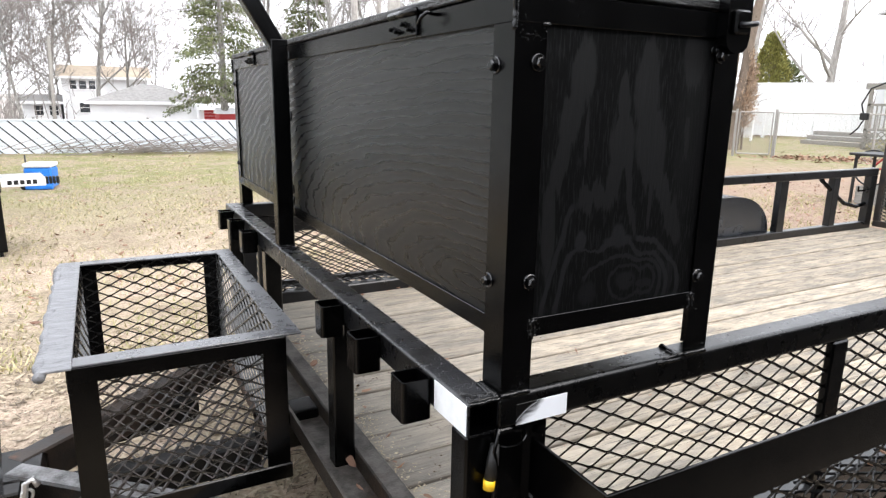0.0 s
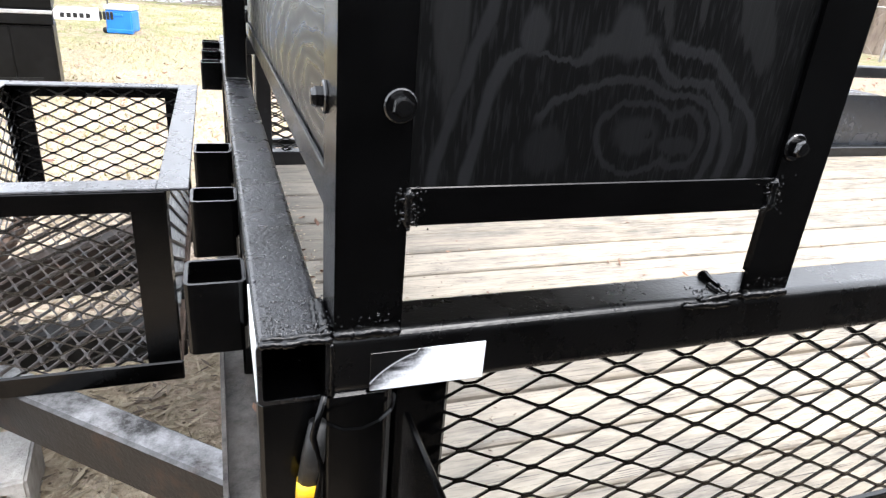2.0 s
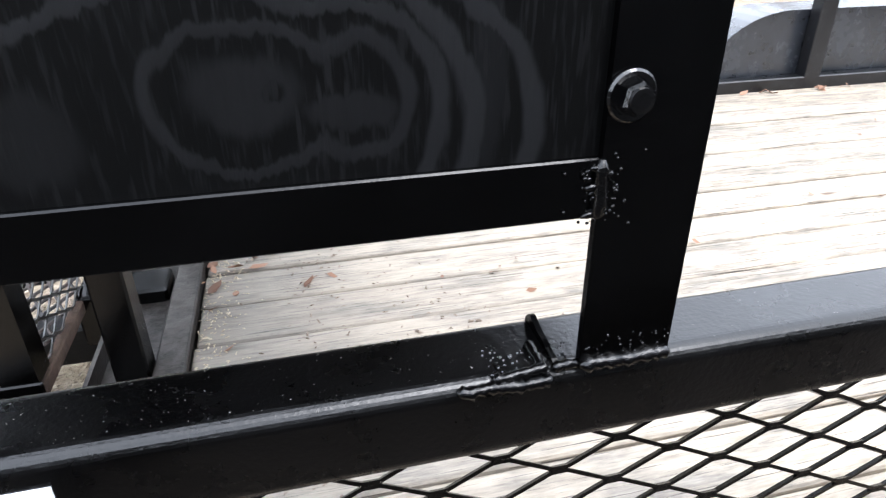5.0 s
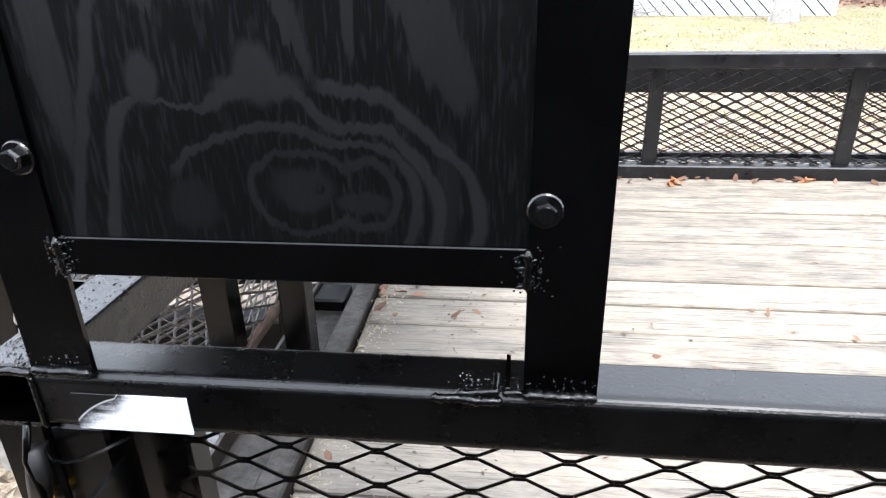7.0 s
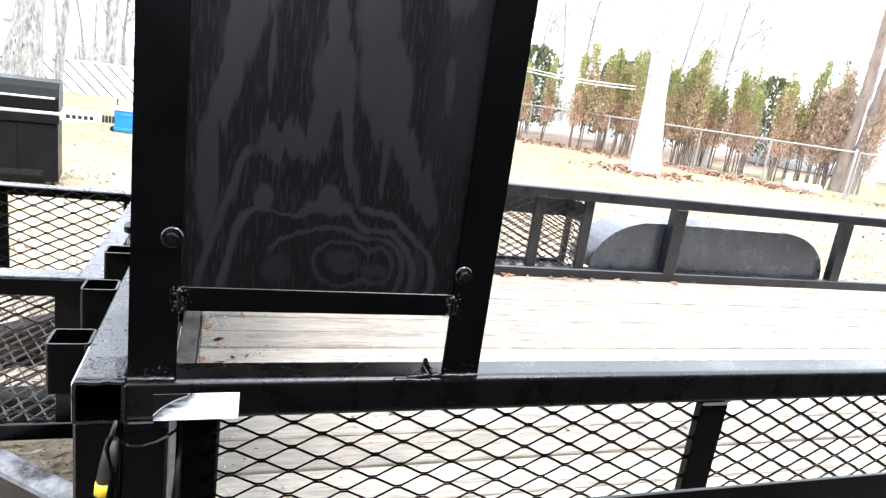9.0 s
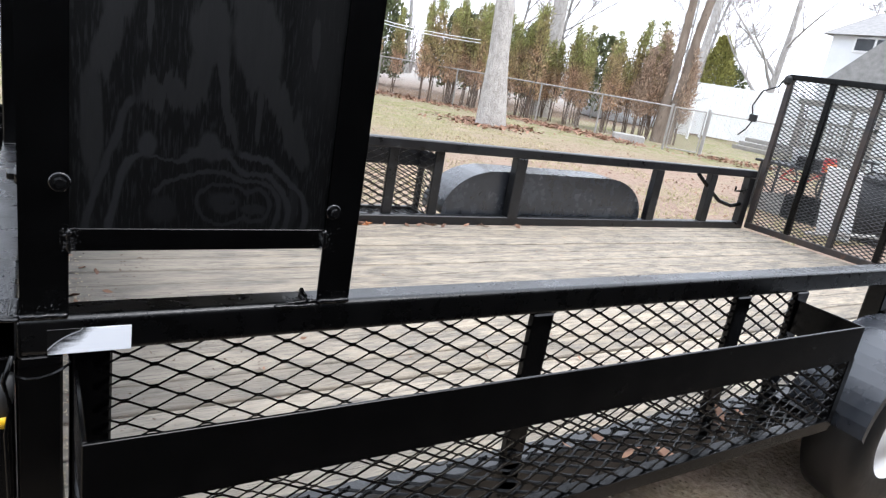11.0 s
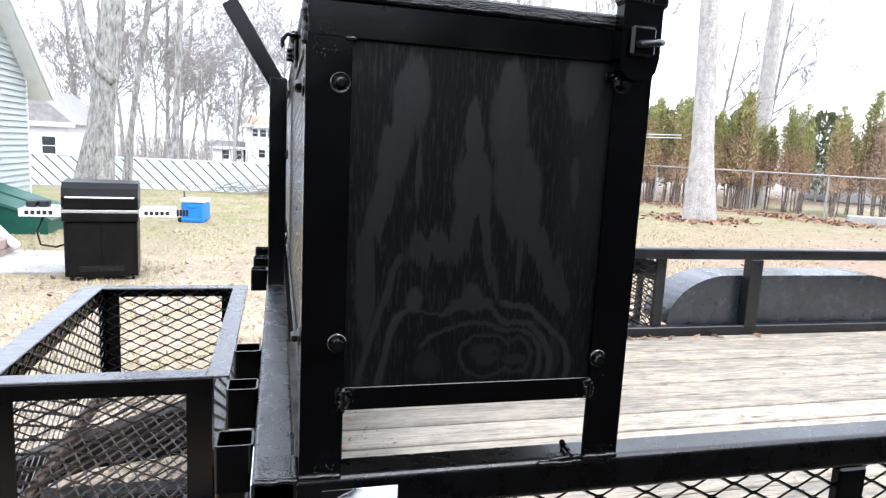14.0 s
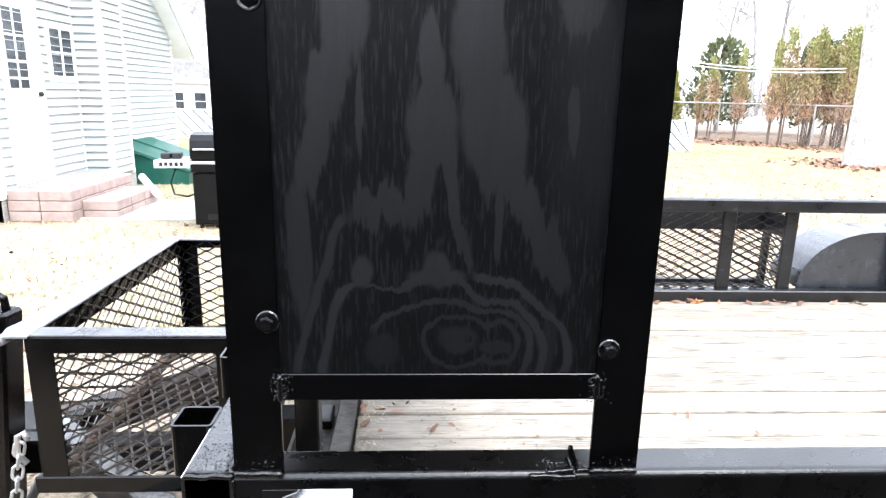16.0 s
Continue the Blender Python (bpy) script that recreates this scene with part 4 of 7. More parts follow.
part("cross_beam", bar((-0.72, 1.44, 0.245), (-0.27, 1.54, 0.245), 0.07, 0.09, c=0.006), DIRTY, trailer)
# wheels and fenders
def wheel(cx, y_out, side):
    prof = [(0.185, 0.0), (0.24, -0.012), (0.30, -0.004), (0.332, 0.02), (0.34, 0.06), (0.34, 0.13), (0.332, 0.17), (0.30, 0.19), (0.185, 0.18)]
    bm = bmesh.new()
    n = 40
    rings = [[bm.verts.new((cx + r * math.cos(2 * math.pi * k / n), y_out + side * d, 0.34 + r * math.sin(2 * math.pi * k / n))) for k in range(n)] for r, d in prof]
    for a, b in zip(rings, rings[1:]):
        for k in range(n):
            bm.faces.new((a[k], a[(k + 1) % n], b[(k + 1) % n], b[k]))
    tyre = part("tyre", fixed(bm), RUBBER, trailer, "black rubber tyre", True)
    bm = bmesh.new()
    prof = [(0.19, 0.0), (0.18, 0.014), (0.165, 0.04), (0.12, 0.035), (0.08, 0.02), (0.055, 0.02), (0.05, -0.03), (0.03, -0.035), (0.001, -0.035)]
    rings = [[bm.verts.new((cx + r * math.cos(2 * math.pi * k / n), y_out + side * d, 0.34 + r * math.sin(2 * math.pi * k / n))) for k in range(n)] for r, d in prof]
    for a, b in zip(rings, rings[1:]):
        for k in range(n):
            bm.faces.new((a[k], a[(k + 1) % n], b[(k + 1) % n], b[k]))
    rim = part("rim", fixed(bm), WHITE, tyre, "white steel wheel rim", True)
    for k in range(5):
        a = 2 * math.pi * k / 5 + 0.3
        bolt(tyre, (cx + 0.065 * math.cos(a), y_out + side * 0.02, 0.34 + 0.065 * math.sin(a)), (0, -side, 0), 0.012, STEEL, "lug_nut")


for cx in (2.68, 3.53):
    wheel(cx, -0.215, 1)
    wheel(cx, W + 0.215, -1)


def fender(y0, y1, mat):
    arc = [(1 - math.cos(k * math.pi / 22), math.sin(k * math.pi / 22)) for k in range(12)]
    out = [(2.22 + 0.40 * a, 0.43 + 0.282 * s) for a, s in arc] + [(4.02 - 0.40 * a, 0.43 + 0.282 * s) for a, s in arc[::-1]]
    bm = bmesh.new()
    t = 0.006
    inner = [(x + (t if x < 3.1 else -t), z - t) for x, z in out]
    for (a, b), (c, d) in zip(zip(out, out[1:]), zip(inner, inner[1:])):
        for p, q, flip in ((a, b, 0), (c, d, 1)):
            bm.faces.new([bm.verts.new(v) for v in ((p[0], y0, p[1]), (q[0], y0, q[1]), (q[0], y1, q[1]), (p[0], y1, p[1]))])
    for y in (y0, y1):
        lip = [(x, z) for x, z in out]
        low = [(3.1 + (x - 3.1) * 0.975, z - 0.022) for x, z in out]
        for i in range(len(out) - 1):
            bm.faces.new([bm.verts.new(v) for v in ((lip[i][0], y, lip[i][1]), (lip[i + 1][0], y, lip[i + 1][1]), (low[i + 1][0], y, low[i + 1][1]), (low[i][0], y, low[i][1]))])
    bmesh.ops.remove_doubles(bm, verts=bm.verts, dist=1e-5)
    fen = part("fender", fixed(bm), mat, trailer, "rounded black tandem fender")
    # plate that closes the fender towards the deck
    yi = y0 if abs(y0 - W) < abs(y0) + 1 and y0 > 1 else y1
    bm = bmesh.new()
    poly = out + [(4.02, 0.40), (2.22, 0.40)]
    prism(bm, poly, (0, yi - 0.002, 0), X, Z, (0, 0.004, 0))
    part("fender_plate", fixed(bm), mat, fen)


fender(W + 0.012, W + 0.26, FENDER)
fender(-0.26, -0.012, FENDER)
# tailgate
gate = part("tailgate", box((5.290, 0.07, 0.385), (5.335, W - 0.07, 0.435), 0.004), RUST, trailer, "raised rusty black mesh tailgate")
part("gate_bar", box((5.290, 0.07, 1.645), (5.335, W - 0.07, 1.69), 0.004), BLACK, gate)
for i in range(7):
    y = 0.07 + (W - 0.14 - 0.045) * i / 6
    part("gate_bar", box((5.291, y, 0.435), (5.334, y + 0.045, 1.645), 0.004), BLACK if i % 2 else RUST, gate)
part_mesh("mesh_panel", expanded_metal((5.312, 0.07, 0.40), Y, Z, W - 0.14, 1.27, 0.056, 0.028, 0.0042, 0.005), WORN, gate)
bm = bmesh.new()
pipe(bm, [(4.55, W - 0.03, 0.81), (4.76, W - 0.03, 0.68), (4.90, W - 0.03, 0.60), (5.08, W - 0.03, 0.56), (5.20, W - 0.03, 0.58)], 0.016)
part("latch_arm", fixed(bm), BLACK, trailer, "bent steel latch arm", True)
bm = bmesh.new()
pipe(bm, [(5.10, W - 0.02, 0.73), (5.10, W - 0.02, 0.69), (5.18, W - 0.02, 0.69), (5.20, W - 0.02, 0.69)], 0.008)
part("latch_pin", fixed(bm), BLACK, trailer)
# pockets on the front rail
for y0 in (0.13, 0.373, 0.612, W - 0.69, W - 0.435, W - 0.19):
    part("pocket", fixed(hollow(bmesh.new(), 0.06, 0.06, 0.008, 0.004, (-0.061, y0, R - 0.085), X, Y, (0, 0, 0.08))), BLACK, trailer, "short open square tube welded upright")
# reflective tape
part("reflector_tape", box((0.098, -0.0012, 0.820), (0.209, 0.001, 0.860), 0.0003), SPRAYED, trailer, "white reflective tape with black overspray")
part("reflector_tape", box((-0.001, 0.004, 0.820), (0.001, 0.122, 0.876), 0.0003), TAPE, trailer, "white reflective tape")
# stop nub beside the box leg
part("stop_plate", fixed(prism(bmesh.new(), [(0.0, -0.001), (0.052, -0.001), (0.047, 0.002), (0.036, 0.0025), (0.031, 0.0045), (0.022, 0.005), (0.015, 0.007), (0.009, 0.009), (0.005, 0.0075), (0.001, 0.003)],
                               (0.4925, 0.057, R), V((0, -1, 0)), Z, (0.0038, 0, 0))), BLACK, trailer, "thin torn black steel fin")
for k, (p, q) in enumerate((((0.452, 0.002, R - 0.001), (0.488, 0.004, R + 0.0015)), ((0.484, 0.004, R + 0.001), (0.484, 0.030, R + 0.001)), ((0.490, 0.003, R + 0.001), (0.508, 0.004, R + 0.001)))):
    weld(trailer, p, q, 0.0042, 60 + k)
spatter(trailer, (0.452, 0.0, R), (0.507, 0.03, R + 0.001), 60, 16)
# welds of the corner
weld(trailer, (0.002, 0.001, R - 0.002), (0.064, 0.001, R - 0.002), 0.0045, 1)
weld(trailer, (0.004, 0.006, R + 0.0005), (0.062, 0.006, R + 0.0005), 0.0035, 11)
weld(trailer, (T - 0.004, 0.002, R + 0.001), (T - 0.002, 0.066, R + 0.002), 0.006, 2)
weld(trailer, (T + 0.001, -0.001, R - 0.005), (T + 0.001, -0.001, R - T), 0.003, 3)
weld(trailer, (0.43, -0.0005, R - 0.004), (0.49, -0.0005, R - 0.006), 0.005, 4)
for k, (dx, dy) in enumerate(((-0.006, 0.0), (0.004, 0.008), (-0.010, 0.016))):
    weld(trailer, (T + dx, 0.004 + dy, R + 0.001), (T + dx + 0.003, 0.05 + dy, R + 0.003), 0.0045, 40 + k)
for k in range(6):
    weld(trailer, (T - 0.010 + 0.002 * (k % 3), 0.006 + k * 0.010, R + 0.002), (T + 0.001, 0.010 + k * 0.010, R + 0.006), 0.0038, 80 + k)
spatter(trailer, (0.006, 0.006, R), (0.058, 0.075, R + 0.0006), 190, 5)
spatter(trailer, (0.044, 0.0, R + 0.002), (0.066, 0.07, R + 0.006), 90, 15)
spatter(trailer, (0.004, 0.06, R), (0.06, 0.22, R + 0.0004), 90, 6)
# trailer plug that hangs by the corner post
cable = part("wiring", fixed(pipe(bmesh.new(), [(0.055, -0.012, 0.83), (0.045, -0.016, 0.79), (0.052, -0.018, 0.75), (0.046, -0.02, 0.71), (0.05, -0.02, 0.50), (0.04, -0.01, 0.34)], 0.0035)), BLACK, trailer, "black wiring along the corner post", True)
bm = bmesh.new()
pipe(bm, [(0.050, -0.009, 0.80), (0.046, -0.010, 0.765), (0.041, -0.011, 0.735)], [0.008, 0.011, 0.0105], 10)
plug = part("plug", fixed(bm), RUBBER, cable, "black trailer plug", True)
part("plug_cap", fixed(pipe(bmesh.new(), [(0.041, -0.011, 0.737), (0.039, -0.012, 0.719)], [0.011, 0.0105], 10)), YELLOW, cable, "yellow plug end", True)
for z in (0.795,):
    bm = bmesh.new()
    pts = [(0.088 + 0.042 * math.cos(2 * math.pi * k / 16), 0.03 + 0.048 * math.sin(2 * math.pi * k / 16), z + 0.003 * math.sin(k)) for k in range(17)]
    pipe(bm, pts, 0.0022, 5)
    part("cable_tie", fixed(bm), BLACK, cable)

# ---- tool box across the trailer's front ----
tool = thing("tool_box", "long black plywood tool box framed in black angle iron", "tool box", at=(0.315, 1.14, R))
BX0, BX1, BY0, BY1 = 0.065, 0.567, 0.002, 2.283
BAR0, BAR1, BAND0, BAND1 = 0.979, 1.013, 1.492, 1.537
ANG = 0.06


def angle_leg(x, y, sx, sy):
    t = 0.005
    pts = [(0, 0), (ANG, 0), (ANG, t), (t, t), (t, ANG), (0, ANG)]
    return fixed(prism(bmesh.new(), pts, (x, y, R), V((sx, 0, 0)), V((0, sy, 0)), (0, 0, BAND0 - R)))


for x, sx in ((BX0, 1), (BX1, -1)):
    for y, sy in ((BY0, 1), (BY1, -1)):
        leg = part("leg", angle_leg(x, y, sx, sy), BLACK, tool)
        for z in (1.080, 1.434) if sx > 0 else (1.045, 1.462):
            bolt(leg, (x + (0.049 if z < 1.2 else 0.045) if sx > 0 else x - 0.049, y - sy * 0.0005, z), (0, -sy, 0), 0.0105, BOLTBLACK)
            if sx > 0:
                bolt(leg, (x - 0.0005, y + sy * 0.05, z - 0.004), (-1, 0, 0), 0.0105, BOLTBLACK)
        weld(leg, (x, y - sy * 0.001, R + 0.001), (x + sx * ANG, y - sy * 0.001, R + 0.001), 0.006, int(100 * (x + y)))
        spatter(leg, (min(x, x + sx * ANG), y - sy * 0.001, R + 0.003), (max(x, x + sx * ANG), y - sy * 0.0002, R + 0.02), 30, int(90 * (x + y)))
for y, s in ((BY0, 1), (BY1, -1)):
    part("end_panel", box((BX0 + 0.006, min(y + s * 0.006, y + s * 0.018), BAR0 + 0.006), (BX1 - 0.006, max(y + s * 0.006, y + s * 0.018), BAND1 - 0.004), 0.001), PLY_END, tool, "black-stained plywood panel with bold wavy grain")
    b0 = part("lower_bar", box((BX0 + ANG, min(y + s * 0.001, y + s * 0.006), BAR0), (BX1 - ANG, max(y + s * 0.001, y + s * 0.006), BAR1), 0.001), BLACK, tool)
    for xe in (BX0 + ANG, BX1 - ANG):
        weld(b0, (xe, y - s * 0.0005, BAR0), (xe, y - s * 0.0005, BAR1), 0.0045, int(xe * 99))
        for k in range(6):
            zc, off = BAR0 + 0.002 + k * 0.0055, 0.004 * math.sin(k * 2.3 + xe * 9)
            weld(b0, (xe - 0.005 + off, y - s * 0.0004, zc), (xe + 0.005 + off * 0.4, y - s * 0.0004, zc + 0.003 * math.cos(k * 1.7)), 0.0024, 70 + k)
        spatter(b0, (xe - 0.011, y - s * 0.0008, BAR0 - 0.002), (xe + 0.011, y + s * 0.0005, BAR1), 70, int(xe * 77))
        spatter(b0, (xe - 0.024, y - s * 0.0005, BAR0 - 0.008), (xe + 0.024, y, BAR1 + 0.004), 12, int(xe * 55))
    part("upper_band", box((BX0, min(y - s * 0.001, y + s * 0.005), BAND0), (BX1, max(y - s * 0.001, y + s * 0.005), BAND1), 0.0015), BLACK, tool)
for x, s in ((BX0, 1), (BX1, -1)):
    part("side_panel", box((min(x + s * 0.006, x + s * 0.018), BY0 + 0.02, BAR0 + 0.006), (max(x + s * 0.006, x + s * 0.018), BY1 - 0.02, BAND1 - 0.004), 0.001), PLY_FRONT, tool, "black-stained plywood panel with rippled grain")
    part("lower_bar", box((min(x, x + s * 0.005), BY0 + ANG, BAR0), (max(x, x + s * 0.005), BY1 - ANG, BAR1), 0.001), BLACK, tool)
    part("upper_band", box((min(x, x + s * 0.005), BY0 + 0.005, BAND0), (max(x, x + s * 0.005), BY1 - 0.005, BAND1), 0.0015), BLACK, tool)
part("bottom", box((BX0 + 0.02, BY0 + 0.02, BAR0 + 0.008), (BX1 - 0.02, BY1 - 0.02, BAR0 + 0.02), 0.001), PLY_FRONT, tool)
lid = part("lid", box((BX0 - 0.002, BY0 - 0.002, BAND1 + 0.003), (BX1 + 0.004, BY1 + 0.002, BAND1 + 0.021), 0.003), LIDEDGE, tool, "flat black-painted plywood lid with a rough edge")
for y0 in (0.335, W - 0.47):
    hb = part("hinge", box((BX0 - 0.007, y0, 1.497), (BX0 - 0.001, y0 + 0.125, BAND1), 0.0015), BLACK, lid, "black strap hinge")
    pipe_bm = fixed(pipe(bmesh.new(), [(BX0 - 0.007, y0, BAND1 + 0.004), (BX0 - 0.007, y0 + 0.125, BAND1 + 0.004)], 0.008))
    part("hinge", pipe_bm, BLACK, lid, "", True)
    for dy in (0.02, 0.05, 0.08, 0.105):
        bolt(lid, (BX0 - 0.007, y0 + dy, 1.508 + 0.012 * ((dy * 100) % 2)), (-1, 0, 0), 0.005, BLACK, "screw")
bm = bmesh.new()
pipe(bm, [(BX0 - 0.001, 0.265, 1.528), (BX0 - 0.02, 0.262, 1.530), (BX0 - 0.028, 0.268, 1.522), (BX0 - 0.028, 0.283, 1.513)], 0.0035)
part("hook", fixed(bm), BLACK, tool, "", True)
# draw latch at the front corner
latch = part("latch", fixed(prism(bmesh.new(), [(0, 0.03), (0.004, 0.012), (0.015, 0.002), (0.031, 0), (0.047, 0.002), (0.058, 0.012), (0.062, 0.03), (0.062, 0.105), (0, 0.105)],
                                   (0.499, BY0 - 0.002, 1.466), X, Z, (0, -0.022, 0))), BLACK, tool, "black draw latch with a wire handle")
part("latch_cap", box((0.510, BY0 - 0.034, 1.498), (0.549, BY0 - 0.022, 1.540), 0.004), BLACK, latch)
bm = bmesh.new()
pipe(bm, [(0.520, BY0 - 0.034, 1.514), (0.524, BY0 - 0.046, 1.513), (0.541, BY0 - 0.049, 1.515), (0.550, BY0 - 0.045, 1.517), (0.551, BY0 - 0.034, 1.517)], 0.005)
part("latch_handle", fixed(bm), WORN, latch, "bent wire handle", True)
part("keeper", box((0.494, BY0 - 0.026, 1.568), (0.570, BY0, 1.586), 0.005), BLACK, latch)
for k in range(5):
    part("latch_rib", box((0.512 + k * 0.007, BY0 - 0.029, 1.572), (0.516 + k * 0.007, BY0 - 0.025, 1.590), 0.001), BLACK, latch)
bolt(tool, (0.497, BY0 - 0.001, 1.470), (0, -1, 0), 0.006)
# welds and spatter where the bands meet the legs
for y, s in ((BY0, 1), (BY1, -1)):
    weld(tool, (BX0 - 0.001, y, BAND0 - 0.012), (BX0 - 0.001, y, BAND1), 0.0055, 31)
    weld(tool, (BX0 + 0.05, y - s * 0.001, BAND0 - 0.001), (BX0 + 0.066, y - s * 0.001, BAND0 - 0.001), 0.004, 32)
    spatter(tool, (BX0 + 0.002, y - s * 0.0012, BAND0 - 0.03), (BX0 + 0.06, y - s * 0.0005, BAND0 + 0.012), 45, 33)
    weld(tool, (BX1 - 0.002, y - s * 0.001, BAND0 - 0.002), (BX1 - 0.064, y - s * 0.001, BAND0 - 0.002), 0.003, 34)
# headboard brace in front of the box
brace = part("brace", box((0.004, 1.285, R), (0.058, 1.34, 1.555), 0.003), BLACK, tool, "upright black steel brace bent forward at the top")
part("brace_arm", bar((0.034, 1.312, 1.525), (-0.118, 1.312, 1.775), 0.05, 0.05, up=(0, 1, 0), c=0.003), BLACK, brace)
weld(brace, (0.004, 1.285, R + 0.002), (0.058, 1.285, R + 0.002), 0.005, 9)
for z in (1.02, 1.06, 1.30, 1.49):
    weld(brace, (0.060, 1.286, z), (0.060, 1.286, z + 0.03), 0.005, int(z * 100))

# ---- basket on the tongue ----
def tongue_basket():
    b = thing("wire_basket", "black angle-iron basket with expanded metal sides and a scuffed grey rim", "basket", at=(-0.385, 1.2, 0.36))
    x0, x1, y0, y1, z0, z1 = -0.617, -0.12, 0.735, 1.79, 0.36, 0.775
    w, t = 0.055, 0.006
    for a, c, mat in (((x0 - 0.056, y0 - 0.01, z1 - t), (x0 + 0.012, y1, z1), DUCT), ((x1 - 0.014, y0, z1 - t), (x1 + 0.042, y1, z1), SCUFFED),
                      ((x0 + 0.012, y0, z1 - t), (x1 - 0.014, y0 + w, z1), SCUFFED), ((x0 + 0.012, y1 - w, z1 - t), (x1 - 0.014, y1, z1), SCUFFED)):
        part("rim", box(a, c, 0.0015), mat, b, "flat scuffed grey steel rim" if mat is SCUFFED else "rim wrapped in wrinkled grey tape")
    for a, c in (((x0, y0 - 0.002, z1 - 0.045), (x1, y0 + t, z1 - t)), ((x0, y1 - t, z1 - 0.045), (x1, y1 + 0.002, z1 - t)),
                 ((x0 - 0.002, y0 + t, z1 - 0.065), (x0 + t, y1 - t, z1 - t)), ((x1 - t, y0 + t, z1 - 0.045), (x1 + 0.002, y1 - t, z1 - t))):
        part("rim_flange", box(a, c, 0.001), BLACK, b)
    for a, c in (((x0 - 0.02, y0 - 0.004, z0), (x1 + 0.005, y0 + 0.004, z0 + 0.045)), ((x0 - 0.02, y1 - w, z0), (x1 + 0.005, y1, z0 + 0.045)),
                 ((x0, y0 + 0.004, z0), (x0 + 0.03, y1 - w, z0 + 0.04)), ((x1 - 0.02, y0 + 0.004, z0), (x1, y1 - w, z0 + 0.03))):
        part("base_bar", box(a, c, 0.003), BLACK if a[1] < y0 else BROWNRUST, b)
    bm = bmesh.new()
    rnd = random.Random(61)
    pts = [(x0 - 0.052 + rnd.uniform(-0.004, 0.004), y0 - 0.012 + (y1 - y0) * k / 40, z1 - 0.012 + rnd.uniform(-0.003, 0.003)) for k in range(41)]
    pipe(bm, pts, [rnd.uniform(0.011, 0.016) for _ in pts], 10)
    part("tape_fold", fixed(bm), DUCT, b, "wrinkled grey tape folded over the edge", True)
    for x, sx in ((x0, 1), (x1, -1)):
        for y, sy in ((y0, 1), (y1, -1)):
            pts = [(0, 0), (0.06, 0), (0.06, t), (t, t), (t, 0.06), (0, 0.06)]
            part("corner_post", fixed(prism(bmesh.new(), pts, (x, y, z0 + 0.04), V((sx, 0, 0)), V((0, sy, 0)), (0, 0, z1 - 0.047 - z0))), BLACK, b)
    h = z1 - z0 - 0.06
    part_mesh("mesh_panel", expanded_metal((x0 + 0.01, y0 + 0.012, z0 + 0.03), X, Z, x1 - x0 - 0.02, h + 0.02), MESHBLACK, b)
    part_mesh("mesh_panel", expanded_metal((x0 + 0.01, y1 - 0.012, z0 + 0.03), X, Z, x1 - x0 - 0.02, h + 0.02), MESHBLACK, b)
    part_mesh("mesh_panel", expanded_metal((x0 + 0.012, y0 + 0.01, z0 + 0.03), Y, Z, y1 - y0 - 0.02, h + 0.02), MESHBLACK, b)
    part_mesh("mesh_panel", expanded_metal((x1 - 0.012, y0 + 0.01, z0 + 0.03), Y, Z, y1 - y0 - 0.02, h + 0.02), MESHGREY, b)
    part_mesh("mesh_floor", expanded_metal((x0 + 0.01, y0 + 0.01, z0 + 0.045), Y, X, y1 - y0 - 0.02, x1 - x0 - 0.02), RUST, b)


tongue_basket()


# ---- baskets along the trailer's sides ----
def side_basket(side):
    """side 1: the side that the camera walks along; -1: the far one."""
    b = thing("side_basket", "long black steel tray with expanded metal along the trailer's side", "basket", "side baskets", at=(1.1, -0.1 if side > 0 else W + 0.1, 0.45))

    def q(y):
        return -y if side > 0 else W + y

    def bx(x0, x1, ya, yb, z0, z1, c=0.002):
        a, e = sorted((q(ya), q(yb)))
        return box((x0, a, z0), (x1, e, z1), c)
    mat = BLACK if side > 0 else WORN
    low = 0.445 if side > 0 else 0.385
    part("band", bx(0.132, 2.12, 0.194, 0.200, 0.682, 0.79, 0.001), mat, b, "flat black steel band")
    for x in (0.132, 2.114):
        part("end_plate", bx(x, x + 0.006, 0.0, 0.194, 0.682, 0.79, 0.001), mat, b)
        part("end_post", bx(x, x + 0.03, 0.164, 0.194, low + 0.005, 0.682, 0.001), mat, b)
    part("base_bar", bx(0.132, 2.12, 0.165, 0.200, low, low + 0.037, 0.001), mat, b)
    for x in (0.132, 2.09):
        part("base_bar", bx(x, x + 0.03, 0.0, 0.165, low, low + 0.03, 0.001), mat, b)
    part_mesh("mesh_panel", expanded_metal((0.135, q(0.19), low + 0.015), X, Z, 1.98, 0.675 - low), mat, b)
    part_mesh("mesh_back", expanded_metal((0.1594, q(-0.012), low + 0.009), X, Z, 1.955, 0.813 - low), mat, b)
    part_mesh("mesh_floor", expanded_metal((0.135, min(q(0.0), q(0.19)), low + 0.017), X, Y, 1.98, 0.19), mat, b)
    for x in (0.135, 2.112):
        part_mesh("mesh_end", expanded_metal((x, min(q(0.0), q(0.19)), low + 0.015), Y, Z, 0.19, 0.675 - low), mat, b)
    return b


side_basket(1)
side_basket(-1)

